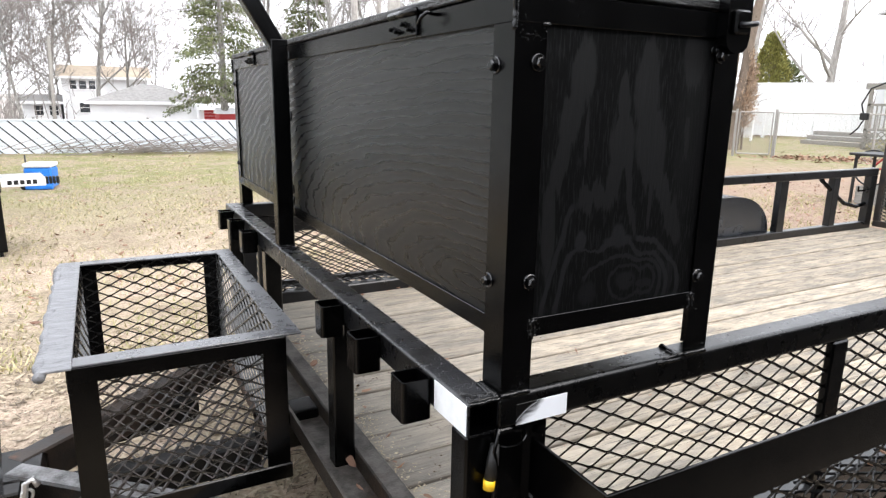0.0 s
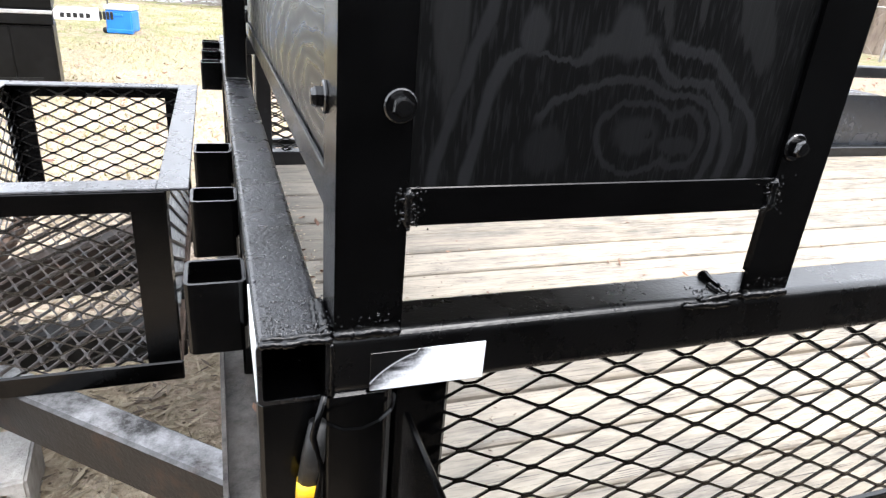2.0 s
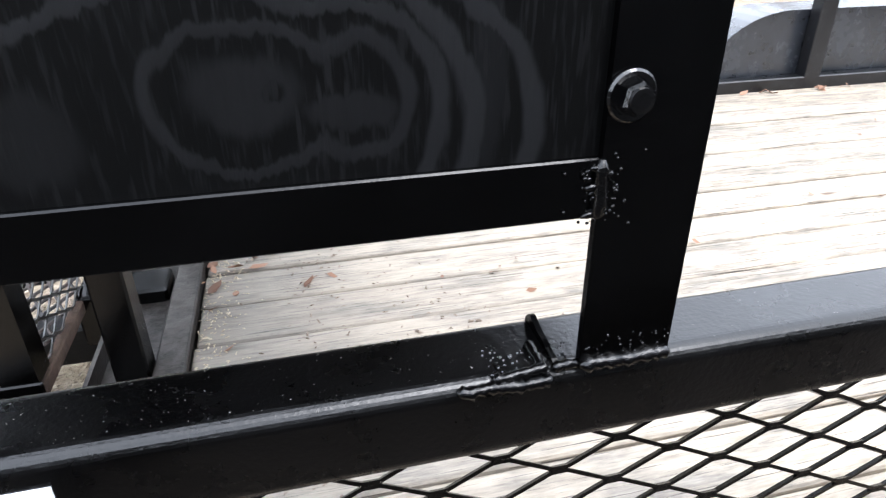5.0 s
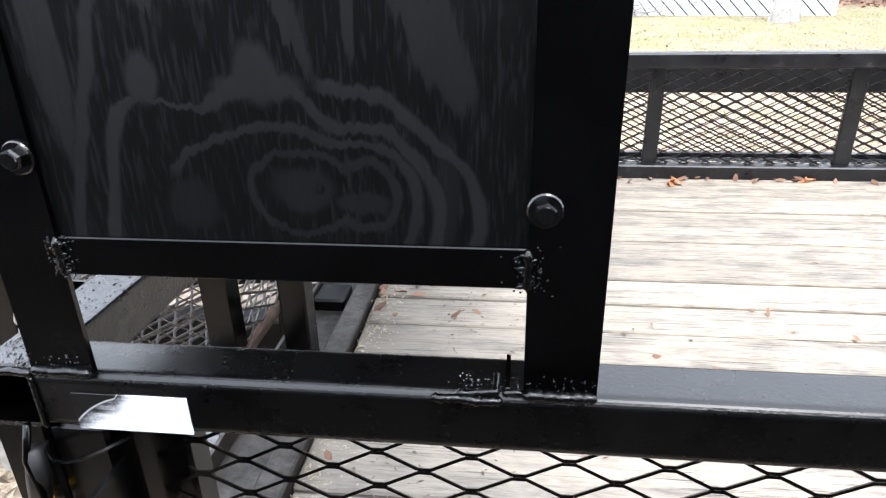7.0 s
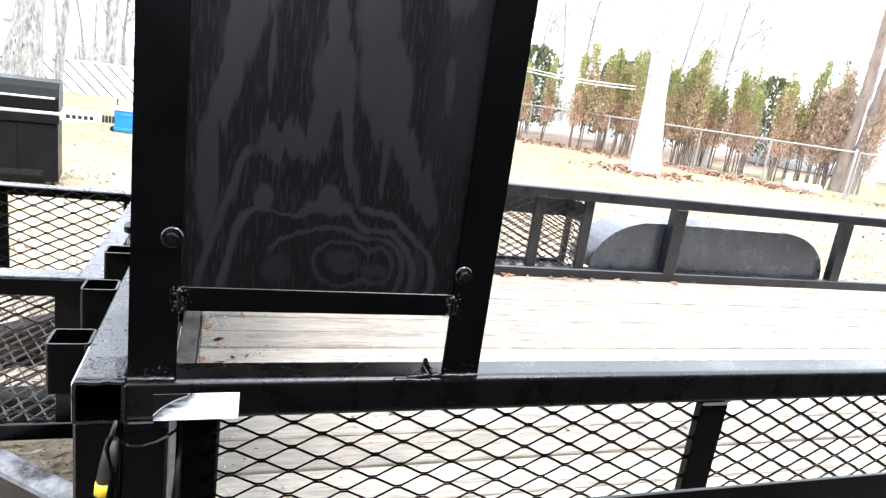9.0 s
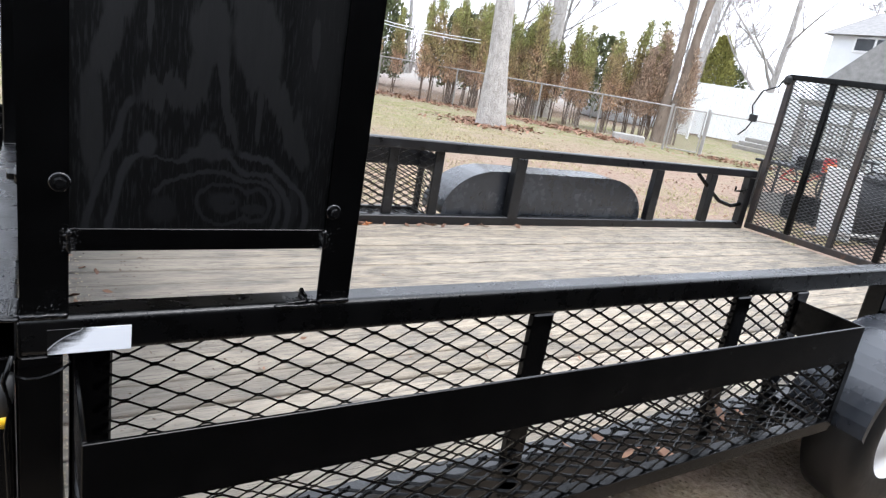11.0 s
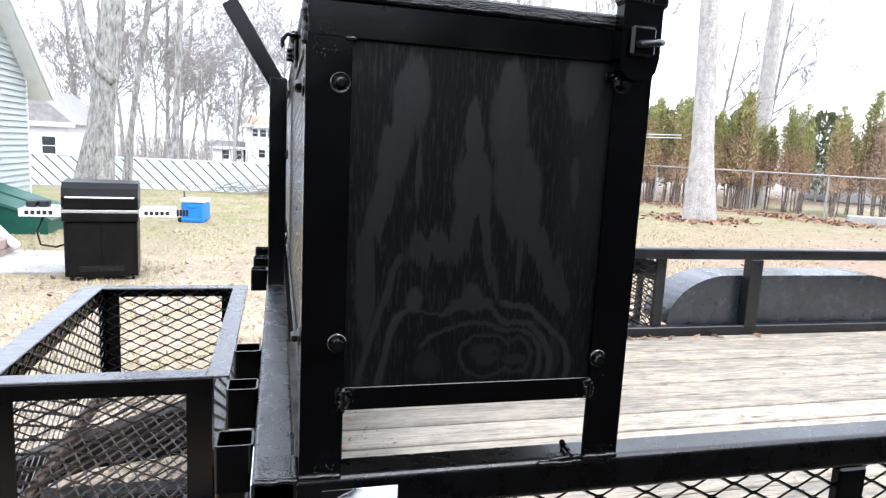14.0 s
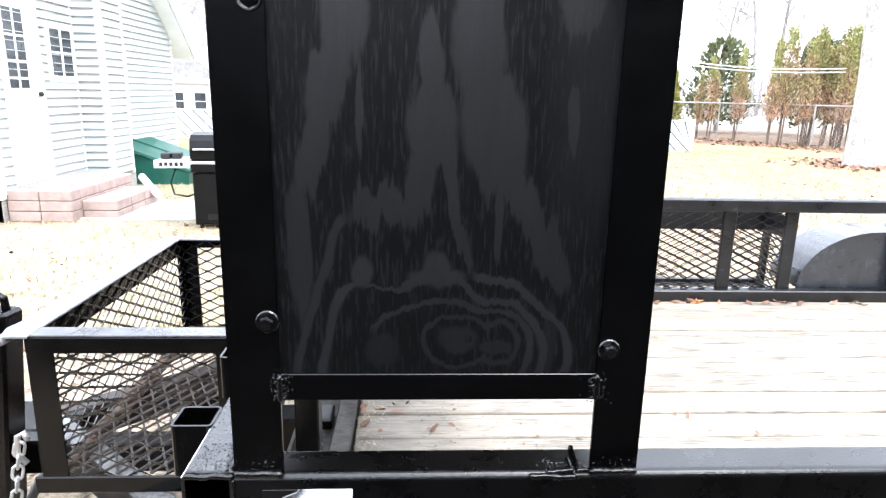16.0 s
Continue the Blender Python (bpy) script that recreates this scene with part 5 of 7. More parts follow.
# concrete block under the jack
def cinder_block():
    m = pose(-0.652, 0.855, -0.07, 0, 0, 5)
    bm = bmesh.new()
    xs, zs = (-0.195, -0.16, -0.018, 0.018, 0.16, 0.195), (0.0, 0.035, 0.155, 0.19)
    grid = {(i, k, s): bm.verts.new(m @ V((x, 0.095 * s, z))) for i, x in enumerate(xs) for k, z in enumerate(zs) for s in (-1, 1)}
    solid = {(i, k) for i in range(5) for k in range(3)} - {(1, 1), (3, 1)}
    for i, k in solid:
        for s in (-1, 1):
            bm.faces.new([grid[i + a, k + b, s] for a, b in ((0, 0), (1, 0), (1, 1), (0, 1))])
        for near, a, b in (((i - 1, k), (0, 0), (0, 1)), ((i + 1, k), (1, 0), (1, 1)), ((i, k - 1), (0, 0), (1, 0)), ((i, k + 1), (0, 1), (1, 1))):
            if near not in solid:
                bm.faces.new([grid[i + a[0], k + a[1], -1], grid[i + b[0], k + b[1], -1], grid[i + b[0], k + b[1], 1], grid[i + a[0], k + a[1], 1]])
    bmesh.ops.recalc_face_normals(bm, faces=bm.faces)
    bmesh.ops.bevel(bm, geom=[e for e in bm.edges if len(e.link_faces) == 2 and e.calc_face_angle() > 0.5], offset=0.006, segments=2, affect='EDGES')
    tagged(part("concrete_block", fixed(bm), CONCRETE), "grey hollow concrete block lying on its side under the trailer jack", "concrete block")


cinder_block()


# ---- house ----
def siding(wall, a, b, z0, z1, out, course=0.102):
    """Lapped courses between two points of a wall's foot; out: the wall's outward direction."""
    a, b, out = V((*a, 0)), V((*b, 0)), V((*out, 0))
    z = z0
    while z < z1 - 1e-6:
        h = min(course, z1 - z)
        prof = [(0.002, h + 0.012), (0.004, h + 0.012), (0.032, 0.012), (0.038, 0.0), (0.036, -0.004), (0.002, 0.0)]
        part("clapboard", fixed(prism(bmesh.new(), prof, a + Z * z, out, Z, b - a)), SIDING, wall)
        z += h


def house():
    hs = thing("house", "single-storey house with pale blue vinyl siding and white trim", "house", at=(-6.5, 9.3, 0))
    top = 3.6
    yA, xA, xB, yB, xC, yC = 8.27, -4.25, -3.90, 8.87, -4.45, 12.3
    foot = 0.30
    walls = [((-9.5, 6.35), (xA, 6.35), (0, -1)), ((xA, 6.35), (xA, yA), (1, 0)), ((xA, yA), (xB, yA), (0, -1)), ((xB, yA), (xB, yB), (1, 0)), ((xC, yB), (xC, yC), (1, 0))]
    for a, b, out in walls:
        lo = (min(a[0], b[0]) - (0.12 if out[0] else 0), min(a[1], b[1]) + (0 if out[0] else 0.002), 0)
        hi = (max(a[0], b[0]) - (0.002 if out[0] else 0), max(a[1], b[1]) + (0.12 if out[1] else 0), top)
        w = part("wall", box(lo, hi, 0.001), SIDING, hs)
        siding(w, a, b, foot, top, out)
        part("foundation", box((min(a[0], b[0]) - 0.1, min(a[1], b[1]) - 0.0, -0.2), (max(a[0], b[0]) + 0.004 * out[0], max(a[1], b[1]) + 0.1, foot), 0.002), GREYWOOD, w, "weathered grey foundation board")
    part("back_wall", box((xC - 4, yC, -0.2), (xC, yC + 0.12, top), 0.002), SIDING, hs)
    for x, y, s in ((xA, 6.35, 0.11), (xA, yA - 0.06, 0.06), (xB, yA, 0.07), (xB, yB, 0.06), (xC, yC, 0.07)):
        part("corner_trim", box((x - s + 0.02, y - 0.022, foot - 0.05), (x + 0.022, y + s - 0.02, top), 0.003), WHITE, hs)
    # door in its white surround
    door = part("door", box((xA - 0.03, 6.62, 0.36), (xA + 0.03, 7.42, 2.40), 0.004), WHITE, hs, "white half-glazed back door")
    part("door_glass", box((xA + 0.028, 6.74, 1.42), (xA + 0.036, 7.10, 2.28), 0.001), DARKGLASS, door)
    part("door_mullion", box((xA + 0.034, 6.90, 1.42), (xA + 0.042, 6.925, 2.28), 0.001), WHITE, door)
    for z in (1.70, 1.98, 1.52):
        part("door_mullion", box((xA + 0.034, 6.74, z), (xA + 0.042, 7.10, z + 0.025), 0.001), WHITE, door)
    bm = bmesh.new()
    bmesh.ops.create_uvsphere(bm, u_segments=10, v_segments=8, radius=0.03, matrix=Matrix.Translation((xA + 0.06, 7.27, 1.36)))
    part("door_knob", bm, RUBBER, door, "", True)
    # twin window, and a narrow one past the corner
    for y0, y1, z0, z1, xw, n in ((7.62, 8.16, 1.56, 2.15, xA, 2), (9.95, 10.18, 1.05, 2.0, xC, 1)):
        win = part("window", box((xw, y0 - 0.06, z0 - 0.06), (xw + 0.03, y1 + 0.06, z1 + 0.06), 0.003), WHITE, hs, "white-framed window")
        k = (y1 - y0) / n
        for i in range(n):
            part("pane", box((xw + 0.026, y0 + i * k + 0.03, z0 + 0.02), (xw + 0.036, y0 + (i + 1) * k - 0.03, z1 - 0.02), 0.001), DARKGLASS, win)
            part("sash_bar", box((xw + 0.034, y0 + i * k + 0.03, (z0 + z1) / 2 - 0.012), (xw + 0.042, y0 + (i + 1) * k - 0.03, (z0 + z1) / 2 + 0.012), 0.001), WHITE, win)
    # gable roof whose rake comes down past the far corner
    rk = bmesh.new()
    prism(rk, [(yC + 0.45, 2.05), (yC + 0.45, 2.22), (9.0, 5.1), (9.0, 4.93)], (xC - 5, 0, 0), Y, Z, (5.3, 0, 0))
    part("roof", fixed(rk), SHINGLE, hs, "grey shingled gable roof")
    rk = bmesh.new()
    prism(rk, [(yC + 0.44, 2.02), (yC + 0.44, 2.045), (9.0, 4.925), (9.0, 4.90)], (xC - 4.9, 0, 0), Y, Z, (5.19, 0, 0))
    part("soffit", fixed(rk), WHITE, hs)
    rk = bmesh.new()
    prism(rk, [(yC + 0.47, 2.02), (yC + 0.47, 2.24), (9.0, 5.12), (9.0, 4.90)], (xC + 0.3, 0, 0), Y, Z, (0.03, 0, 0))
    part("rake_board", fixed(rk), WHITE, hs)
    return hs


house()


def block_steps():
    st = thing("block_steps", "low landing and step of pinkish concrete blocks at the back door", "steps", at=(-3.8, 7.2, 0))
    rnd = random.Random(3)

    def course(x0, x1, y0, y1, z, n, along):
        for i in range(n):
            if along == "x":
                a, b = x0 + (x1 - x0) * i / n, x0 + (x1 - x0) * (i + 1) / n
                bm = box((a + 0.004, y0, z), (b - 0.004, y1, z + 0.112), 0.008)
            else:
                a, b = y0 + (y1 - y0) * i / n, y0 + (y1 - y0) * (i + 1) / n
                bm = box((x0, a + 0.004, z), (x1, b - 0.004, z + 0.112), 0.008)
            part("block", bm, PAVER, st)
    for k in range(3):
        course(-4.24, -3.55, 6.42, 6.62, 0.0 + k * 0.117, 2, "x")
        course(-3.75, -3.55, 6.62, 8.0, 0.0 + k * 0.117, 3, "y")
    part("landing", box((-4.24, 6.63, 0.20), (-3.76, 8.0, 0.352), 0.006), PAVER, st)
    for k in range(2):
        course(-3.54, -3.16, 6.62, 7.8, k * 0.117 - 0.02, 3, "y")
    tagged(part("concrete_path", box((-3.9, 6.55, -0.03), (-2.15, 7.9, 0.02), 0.01), CONCRETE), "pale concrete slab beside the steps", "path", kind="structure")
    pipe_ob = part("drain_pipe", fixed(pipe(bmesh.new(), [(-3.42, 8.0, 0.30), (-3.22, 7.75, 0.20), (-3.05, 7.55, 0.14)], 0.05, 12)), WHITE, None, "", True)
    tagged(pipe_ob, "white plastic drain pipe beside the steps", "pipe")


block_steps()


def bulkhead():
    bh = thing("cellar_hatch", "dark green painted steel cellar hatch against the house", "cellar hatch", at=(-3.9, 10.4, 0))
    pts = [(0, 0), (1.15, 0), (1.15, 0.19), (0, 0.60)]
    part("side_panel", fixed(prism(bmesh.new(), pts, (-4.43, 9.4, 0), X, Z, (0, 0.03, 0))), GREEN, bh)
    part("side_panel", fixed(prism(bmesh.new(), pts, (-4.43, 10.9, 0), X, Z, (0, 0.03, 0))), GREEN, bh)
    part("front_panel", box((-3.31, 9.43, 0), (-3.28, 10.9, 0.18), 0.003), GREEN, bh)
    for y in (9.38, 10.17):
        part("door_leaf", bar((-4.45, y + 0.38, 0.615), (-3.24, y + 0.38, 0.195), 0.76, 0.03, c=0.004), GREEN, bh)
        part("door_rib", bar((-4.45, y + 0.02, 0.635), (-3.24, y + 0.02, 0.215), 0.03, 0.03, c=0.004), GREEN, bh, "pale worn edge")


bulkhead()


# ---- gas grill ----
def gas_grill():
    g = thing("gas_grill", "black gas grill with a closed lid and stainless side shelves", "grill", at=(-1.74, 6.22, 0))
    m = pose(-1.74, 6.22, 0, 0, 0, 8)

    def b(name, lo, hi, mat, c=0.006, par=None, label=""):
        return part(name, box(lo, hi, c, m), mat, par or g, label)
    cab = b("cabinet", (-0.33, -0.26, 0.05), (0.33, 0.24, 0.60), GRILLBLACK)
    for x in (-0.32, 0.005):
        b("cabinet_door", (x, -0.268, 0.07), (x + 0.315, -0.259, 0.585), GRILLBLACK, 0.003, cab)
    for i in range(5):
        b("vent_slot", (-0.2, -0.2705, 0.105 + i * 0.012), (0.2, -0.2685, 0.11 + i * 0.012), RUBBER, 0.0003, cab)
        b("vent_slot", (0.3295, -0.12, 0.40 + i * 0.02), (0.332, 0.12, 0.408 + i * 0.02), RUBBER, 0.0003, cab)
    b("control_panel", (-0.34, -0.29, 0.61), (0.34, -0.24, 0.69), GRILLBLACK)
    b("trim_strip", (-0.34, -0.295, 0.695), (0.34, -0.25, 0.725), STEEL, 0.004, None, "bright steel strip")
    b("firebox", (-0.33, -0.24, 0.61), (0.33, 0.24, 0.745), GRILLBLACK)
    pts = [(-0.27, 0.0), (-0.275, 0.10), (-0.24, 0.19), (-0.17, 0.245), (0.12, 0.26), (0.22, 0.20), (0.25, 0.0)]
    mm = m.to_3x3()
    lid_ = part("lid", fixed(prism(bmesh.new(), pts, m @ V((-0.34, 0, 0.745)), mm @ Y, Z, mm @ (X * 0.68))), GRILLBLACK, g)
    bm = bmesh.new()
    pipe(bm, [m @ V((-0.30, -0.27, 0.85)), m @ V((-0.30, -0.31, 0.85)), m @ V((0.30, -0.31, 0.85)), m @ V((0.30, -0.27, 0.85))], 0.011)
    part("lid_handle", fixed(bm), STEEL, lid_, "", True)
    for s in (-1, 1):
        x0, x1 = (0.345, 0.70) if s > 0 else (-0.70, -0.345)
        sh = b("side_shelf", (x0, -0.24, 0.69), (x1, 0.20, 0.73), STEEL, 0.006, None, "stainless side shelf")
        b("shelf_front", (x0, -0.262, 0.655), (x1, -0.24, 0.735), WHITE, 0.004, sh)
        for k in range(5):
            b("shelf_slot", (x0 + 0.05 + k * 0.05, -0.2645, 0.675), (x0 + 0.085 + k * 0.05, -0.2615, 0.715), RUBBER, 0.0004, sh)
    for k in range(4):
        b("knob", (0.70 + k * 0.03, -0.25, 0.665), (0.724 + k * 0.03, -0.19, 0.735), RUBBER, 0.006, None, "black knob")
    for x in (-0.28, 0.28):
        for y in (-0.2, 0.18):
            part("caster", fixed(pipe(bmesh.new(), [m @ V((x - 0.015, y, 0.027)), m @ V((x + 0.015, y, 0.027))], 0.027, 14)), RUBBER, g, "", True)
    bm = bmesh.new()
    pipe(bm, [m @ V(p) for p in ((-0.5, -0.1, 0.68), (-0.58, -0.12, 0.5), (-0.55, -0.12, 0.36), (-0.42, -0.1, 0.33), (-0.33, -0.05, 0.36))], 0.010)
    part("gas_hose", fixed(bm), RUBBER, g, "", True)
    for k, p in enumerate(((-0.62, 0.0, 0.73), (-0.52, 0.04, 0.73))):
        b("burner_grate", (p[0] - 0.05, p[1] - 0.08, 0.73), (p[0] + 0.04, p[1] + 0.08, 0.79), RUBBER, 0.01)


gas_grill()


def cooler():
    c = thing("cooler", "blue plastic wheeled cooler with a white lid and a raised handle", "cooler", at=(-1.37, 11.3, 0))
    m = pose(-1.37, 11.3, 0, 0, 0, -12) @ Matrix.Scale(0.98, 4)
    body = part("body", box((-0.20, -0.19, 0.03), (0.20, 0.19, 0.36), 0.025, m), PLASTIC_BLUE, c)
    part("base_skid", box((-0.195, -0.20, 0.01), (0.195, -0.10, 0.08), 0.012, m), PLASTIC_BLUE, body)
    part("lid", box((-0.21, -0.20, 0.362), (0.21, 0.20, 0.43), 0.018, m), WHITE, c, "white lid")
    part("side_grip", box((-0.07, -0.205, 0.27), (0.07, -0.188, 0.31), 0.006, m), PLASTIC_BLUE, body)
    bm = bmesh.new()
    pipe(bm, [m @ V((-0.215, 0.05, 0.08)), m @ V((-0.225, 0.05, 0.55))], 0.012)
    part("handle", fixed(bm), RUBBER, c, "black pull handle", True)
    for y in (-0.15, 0.15):
        part("wheel", fixed(pipe(bmesh.new(), [m @ V((-0.22, y - 0.02, 0.045)), m @ V((-0.22, y + 0.02, 0.045))], 0.045, 16)), RUBBER, c, "", True)


cooler()


# the house corner of the yard lies a little lower than the trailer
for ob in scene.collection.all_objects:
    kind = ob.name.split(".")[0]
    if ob.parent is None and kind in ("house", "block_steps", "concrete_path", "drain_pipe", "cellar_hatch", "gas_grill", "cooler"):
        ob.location += V((0.0 if kind == "cooler" else 0.03 if kind == "gas_grill" else 0.13, 0.2 if kind == "gas_grill" else 0, -0.13))


# ---- back fence of diagonal boards ----
def diagonal_fence(a, b, h, name_label):
    f = thing("board_fence", name_label, "fence", at=(a[0], a[1], 0), kind="structure")
    a, b = V((*a, 0)), V((*b, 0))
    d = (b - a).normalized()
    nrm = V((d.y, -d.x, 0))
    if nrm.y > 0:
        nrm = -nrm
    length = (b - a).length
    # dark sheet added behind the boards so that their gaps look dark
    part("backing", bar(a + Z * h / 2 - nrm * 0.03, b + Z * h / 2 - nrm * 0.03, 0.02, h - 0.03), GAP, f, "dark sheet added behind the boards to darken their gaps")
    pitch, w = 0.30, 0.255
    s = -h
    while s < length:
        # boards lean: the top lies back along the fence by the fence's height
        quad = [(s + h, 0.0), (s + h + w, 0.0), (s + w, h), (s, h)]
        quad = [(min(max(u, 0), length), z) for u, z in quad]
        if quad[1][0] - quad[0][0] > 0.02 or quad[2][0] - quad[3][0] > 0.02:
            bm = bmesh.new()
            try:
                prism(bm, quad, a, d, Z, nrm * 0.018)
                part("board", fixed(bm), SLAT, f)
            except ValueError:
                bm.free()
        s += pitch
    part("top_rail", bar(a + Z * h + nrm * 0.01, b + Z * h + nrm * 0.01, 0.05, 0.035), SLAT, f)
    k = int(length / 2.4)
    for i in range(k + 1):
        p = a.lerp(b, i / k) - nrm * 0.05
        part("post", fixed(pipe(bmesh.new(), [p, p + Z * (h + 0.06)], 0.03, 8)), GALV, f)


diagonal_fence((-9.0, 17.6), (3.0, 16.4), 0.77, "white fence of diagonal boards with dark sheet added behind the boards to darken their gaps")
diagonal_fence((3.0, 16.4), (7.5, 15.6), 0.77, "white fence of diagonal boards with dark sheet added behind the boards to darken their gaps")


# ---- chain-link fence ----
def chain_fence(points, h):
    f = thing("chain_link_fence", "galvanised chain-link fence on round posts", "fence", at=(*points[0], 0), kind="structure")
    for a, b in zip(points, points[1:]):
        a, b = V((*a, 0)), V((*b, 0))
        d = (b - a)
        n = max(1, round(d.length / 2.6))
        part("top_rail", fixed(pipe(bmesh.new(), [a + Z * h, b + Z * h], 0.021, 8)), GALV, f)
        for i in range(n):
            p = a.lerp(b, i / n)
            part("post", fixed(pipe(bmesh.new(), [p, p + Z * (h + 0.03)], 0.028, 8)), GALV, f)
        # wire fabric
        u, step, r = d.normalized(), 0.115, 0.0022
        verts, faces = [], []
        nrm = u.cross(Z)
        s = -h
        while s < d.length:
            for sg in (1, -1):
                p0, p1 = (s, 0.05), (s + h, h)
                if sg < 0:
                    p0, p1 = (s + h, 0.05), (s, h)
                if min(p0[0], p1[0]) < 0 or max(p0[0], p1[0]) > d.length:
                    continue
                k = len(verts)
                for q in (p0, p1):
                    c = a + u * q[0] + Z * q[1]
                    verts.extend((c + u * r, c + nrm * r, c - u * r))
                faces.extend(((k, k + 1, k + 4, k + 3), (k + 1, k + 2, k + 5, k + 4), (k + 2, k, k + 3, k + 5)))
            s += step
        me = bpy.data.meshes.new("wire_fabric")
        me.from_pydata([tuple(v) for v in verts], [], faces)
        ob = part_mesh("wire_fabric", me, GALV, f)
    return f


chain_fence([(5.5, 21.5), (10.2, 20.0), (13.6, 15.3), (15.05, 11.33)], 1.2)
chain_fence([(15.75, 10.55), (19.5, 7.5), (24, 2)], 1.2)

# unseen dark walls added behind the camera dim reflections and close the yard: a tall one, and a lower one beside it
tagged(part("wall_south", box((0.9, -3.4, -0.2), (16, -3.2, 3.8), 0.01), WALLDARK), "plain dark unseen wall added to dim reflections", "wall", kind="structure")
tagged(part("wall_west", box((-9, -3.4, -0.2), (0.896, -3.2, 2.3), 0.01), WALLDARK), "plain low dark unseen wall added to dim reflections", "wall", kind="structure")


# ---- trees ----
def grow(seed, height, r0, lean=(0, 0), first=0.35, levels=4, spread=0.6, kids=(5, 4, 4, 3), crook=0.12, thin=0.006):
    """Limbs of a bare tree as lists of (points, radii, level)."""
    rnd = random.Random(seed)
    limbs = []

    def limb(p, d, length, r, level):
        n = 7 if level == 0 else 5 if level == 1 else 4
        pts, rad = [p.copy()], [r]
        q = p.copy()
        for i in range(1, n + 1):
            d = (d + V((rnd.uniform(-1, 1), rnd.uniform(-1, 1), rnd.uniform(-0.4, 0.7))) * crook * (0.5 if level == 0 else 1.4)).normalized()
            q = q + d * (length / n)
            pts.append(q.copy())
            taper = 1 - (0.62 if level == 0 else 0.8) * i / n
            rad.append(max(r * taper, thin))
        if level == 0:
            rad[0] *= 1.5
        limbs.append((pts, rad, level))
        if level + 1 < levels:
            for k in range(kids[level]):
                f = rnd.uniform(first if level == 0 else 0.25, 1.0)
                i = min(int(f * n), n - 1)
                s = pts[i].lerp(pts[i + 1], f * n - i)
                a = rnd.uniform(0, 2 * math.pi)
                side = d.orthogonal().normalized()
                side.rotate(Matrix.Rotation(a, 3, d))
                nd = (d * rnd.uniform(0.5, 1.0) + side * rnd.uniform(0.5, 1.1) * (spread / 0.6) + Z * 0.4).normalized()
                limb(s, nd, length * rnd.uniform(0.38, 0.62) * (1 - 0.25 * f), rad[i] * rnd.uniform(0.4, 0.62), level + 1)
    d0 = V((lean[0], lean[1], 1)).normalized()
    limb(V((0, 0, -0.1)), d0, height, r0, 0)
    return limbs


def tube_mesh(name, limbs, levels, sides):
    verts, faces = [], []
    for pts, rad, lv in limbs:
        if lv not in levels:
            continue
        n = sides[lv]
        base = len(verts)
        up = None
        for i, p in enumerate(pts):
            d = (pts[min(i + 1, len(pts) - 1)] - pts[max(i - 1, 0)]).normalized()
            up = d.orthogonal().normalized() if up is None else (up - d * up.dot(d)).normalized()
            s = d.cross(up)
            for k in range(n):
                a = 2 * math.pi * k / n
                w = 1 + (0.12 * math.sin(3 * a + i) if lv == 0 else 0)
                verts.append(tuple(p + (up * math.cos(a) + s * math.sin(a)) * rad[i] * w))
        for i in range(len(pts) - 1):
            for k in range(n):
                a, b = base + i * n + k, base + i * n + (k + 1) % n
                faces.append((a, b, b + n, a + n))
    me = bpy.data.meshes.new(name)
    me.from_pydata(verts, [], faces)
    me.polygons.foreach_set("use_smooth", [True] * len(me.polygons))
    return me


def bare_tree(label, seed, height, r0, bark, lean=(0, 0), at=(0, 0, 0), group="", **kw):
    t = thing("tree", label, "tree", group, (at[0], at[1], rise(at[0], at[1])))
    limbs = grow(seed, height, r0, lean, **kw)
    for nm, lv, mat in (("trunk", (0,), bark), ("limb", (1,), bark), ("twig_crown", (2, 3, 4), TWIG)):
        me = tube_mesh(nm, limbs, lv, {0: 14, 1: 7, 2: 4, 3: 3, 4: 3})
        me.materials.append(mat)
        o = new(nm, me)
        o.parent = t
    return t


def place(t, x, y, scale=1.0, turn=0.0, dz=0.0):
    return copy_thing(t, Matrix.LocRotScale((x, y, rise(x, y) + dz), Euler((0, 0, radians(turn))), (scale, scale, scale)))


# the trees of the yard, each as it grows
bare_tree("tall pale-barked tree with a flared foot on the lawn", 11, 13, 0.27, PALEBARK, (-0.035, 0.02), (9.8, 12.45, 0), first=0.55, levels=3, kids=(4, 4, 3), crook=0.05)
old = bare_tree("old grey tree with a thick stubbed limb by the fence", 21, 11, 0.31, BARK, (0.13, 0.0), (-4.02, 15.4, 0), first=0.4, crook=0.06)
bare_tree("slender bare grey tree at the back fence", 22, 11, 0.085, BARK, (0.04, 0.0), (-3.62, 16.7, 0), first=0.25)
part("stub_limb", fixed(pipe(bmesh.new(), [(-3.58, 15.3, 2.5), (-3.68, 15.2, 2.62), (-3.93, 15.2, 2.95), (-4.05, 15.25, 3.35), (-4.15, 15.3, 3.75), (-4.2, 15.35, 4.3), (-4.4, 15.4, 5.2)], [0.15, 0.13, 0.115, 0.105, 0.09, 0.07, 0.03], 12)), BARK, old, "thick crooked limb with a sawn stub", True)
bare_tree("slender bare grey tree at the back fence", 23, 12, 0.10, BARK, (0.04, 0.0), (-2.78, 17.9, 0), first=0.3)
bare_tree("pale-barked trunk behind the chain-link fence", 31, 14, 0.31, PALEBARK, (0.012, 0.0), (16.1, 18.2, 0), first=0.6, levels=3, kids=(4, 4, 3), crook=0.015)
bare_tree("brown leaning tree beside the chain-link gate", 32, 11, 0.16, BROWNBARK, (0.0, -0.02), (17.2, 13.4, 0), first=0.5, levels=3, kids=(4, 4, 3))
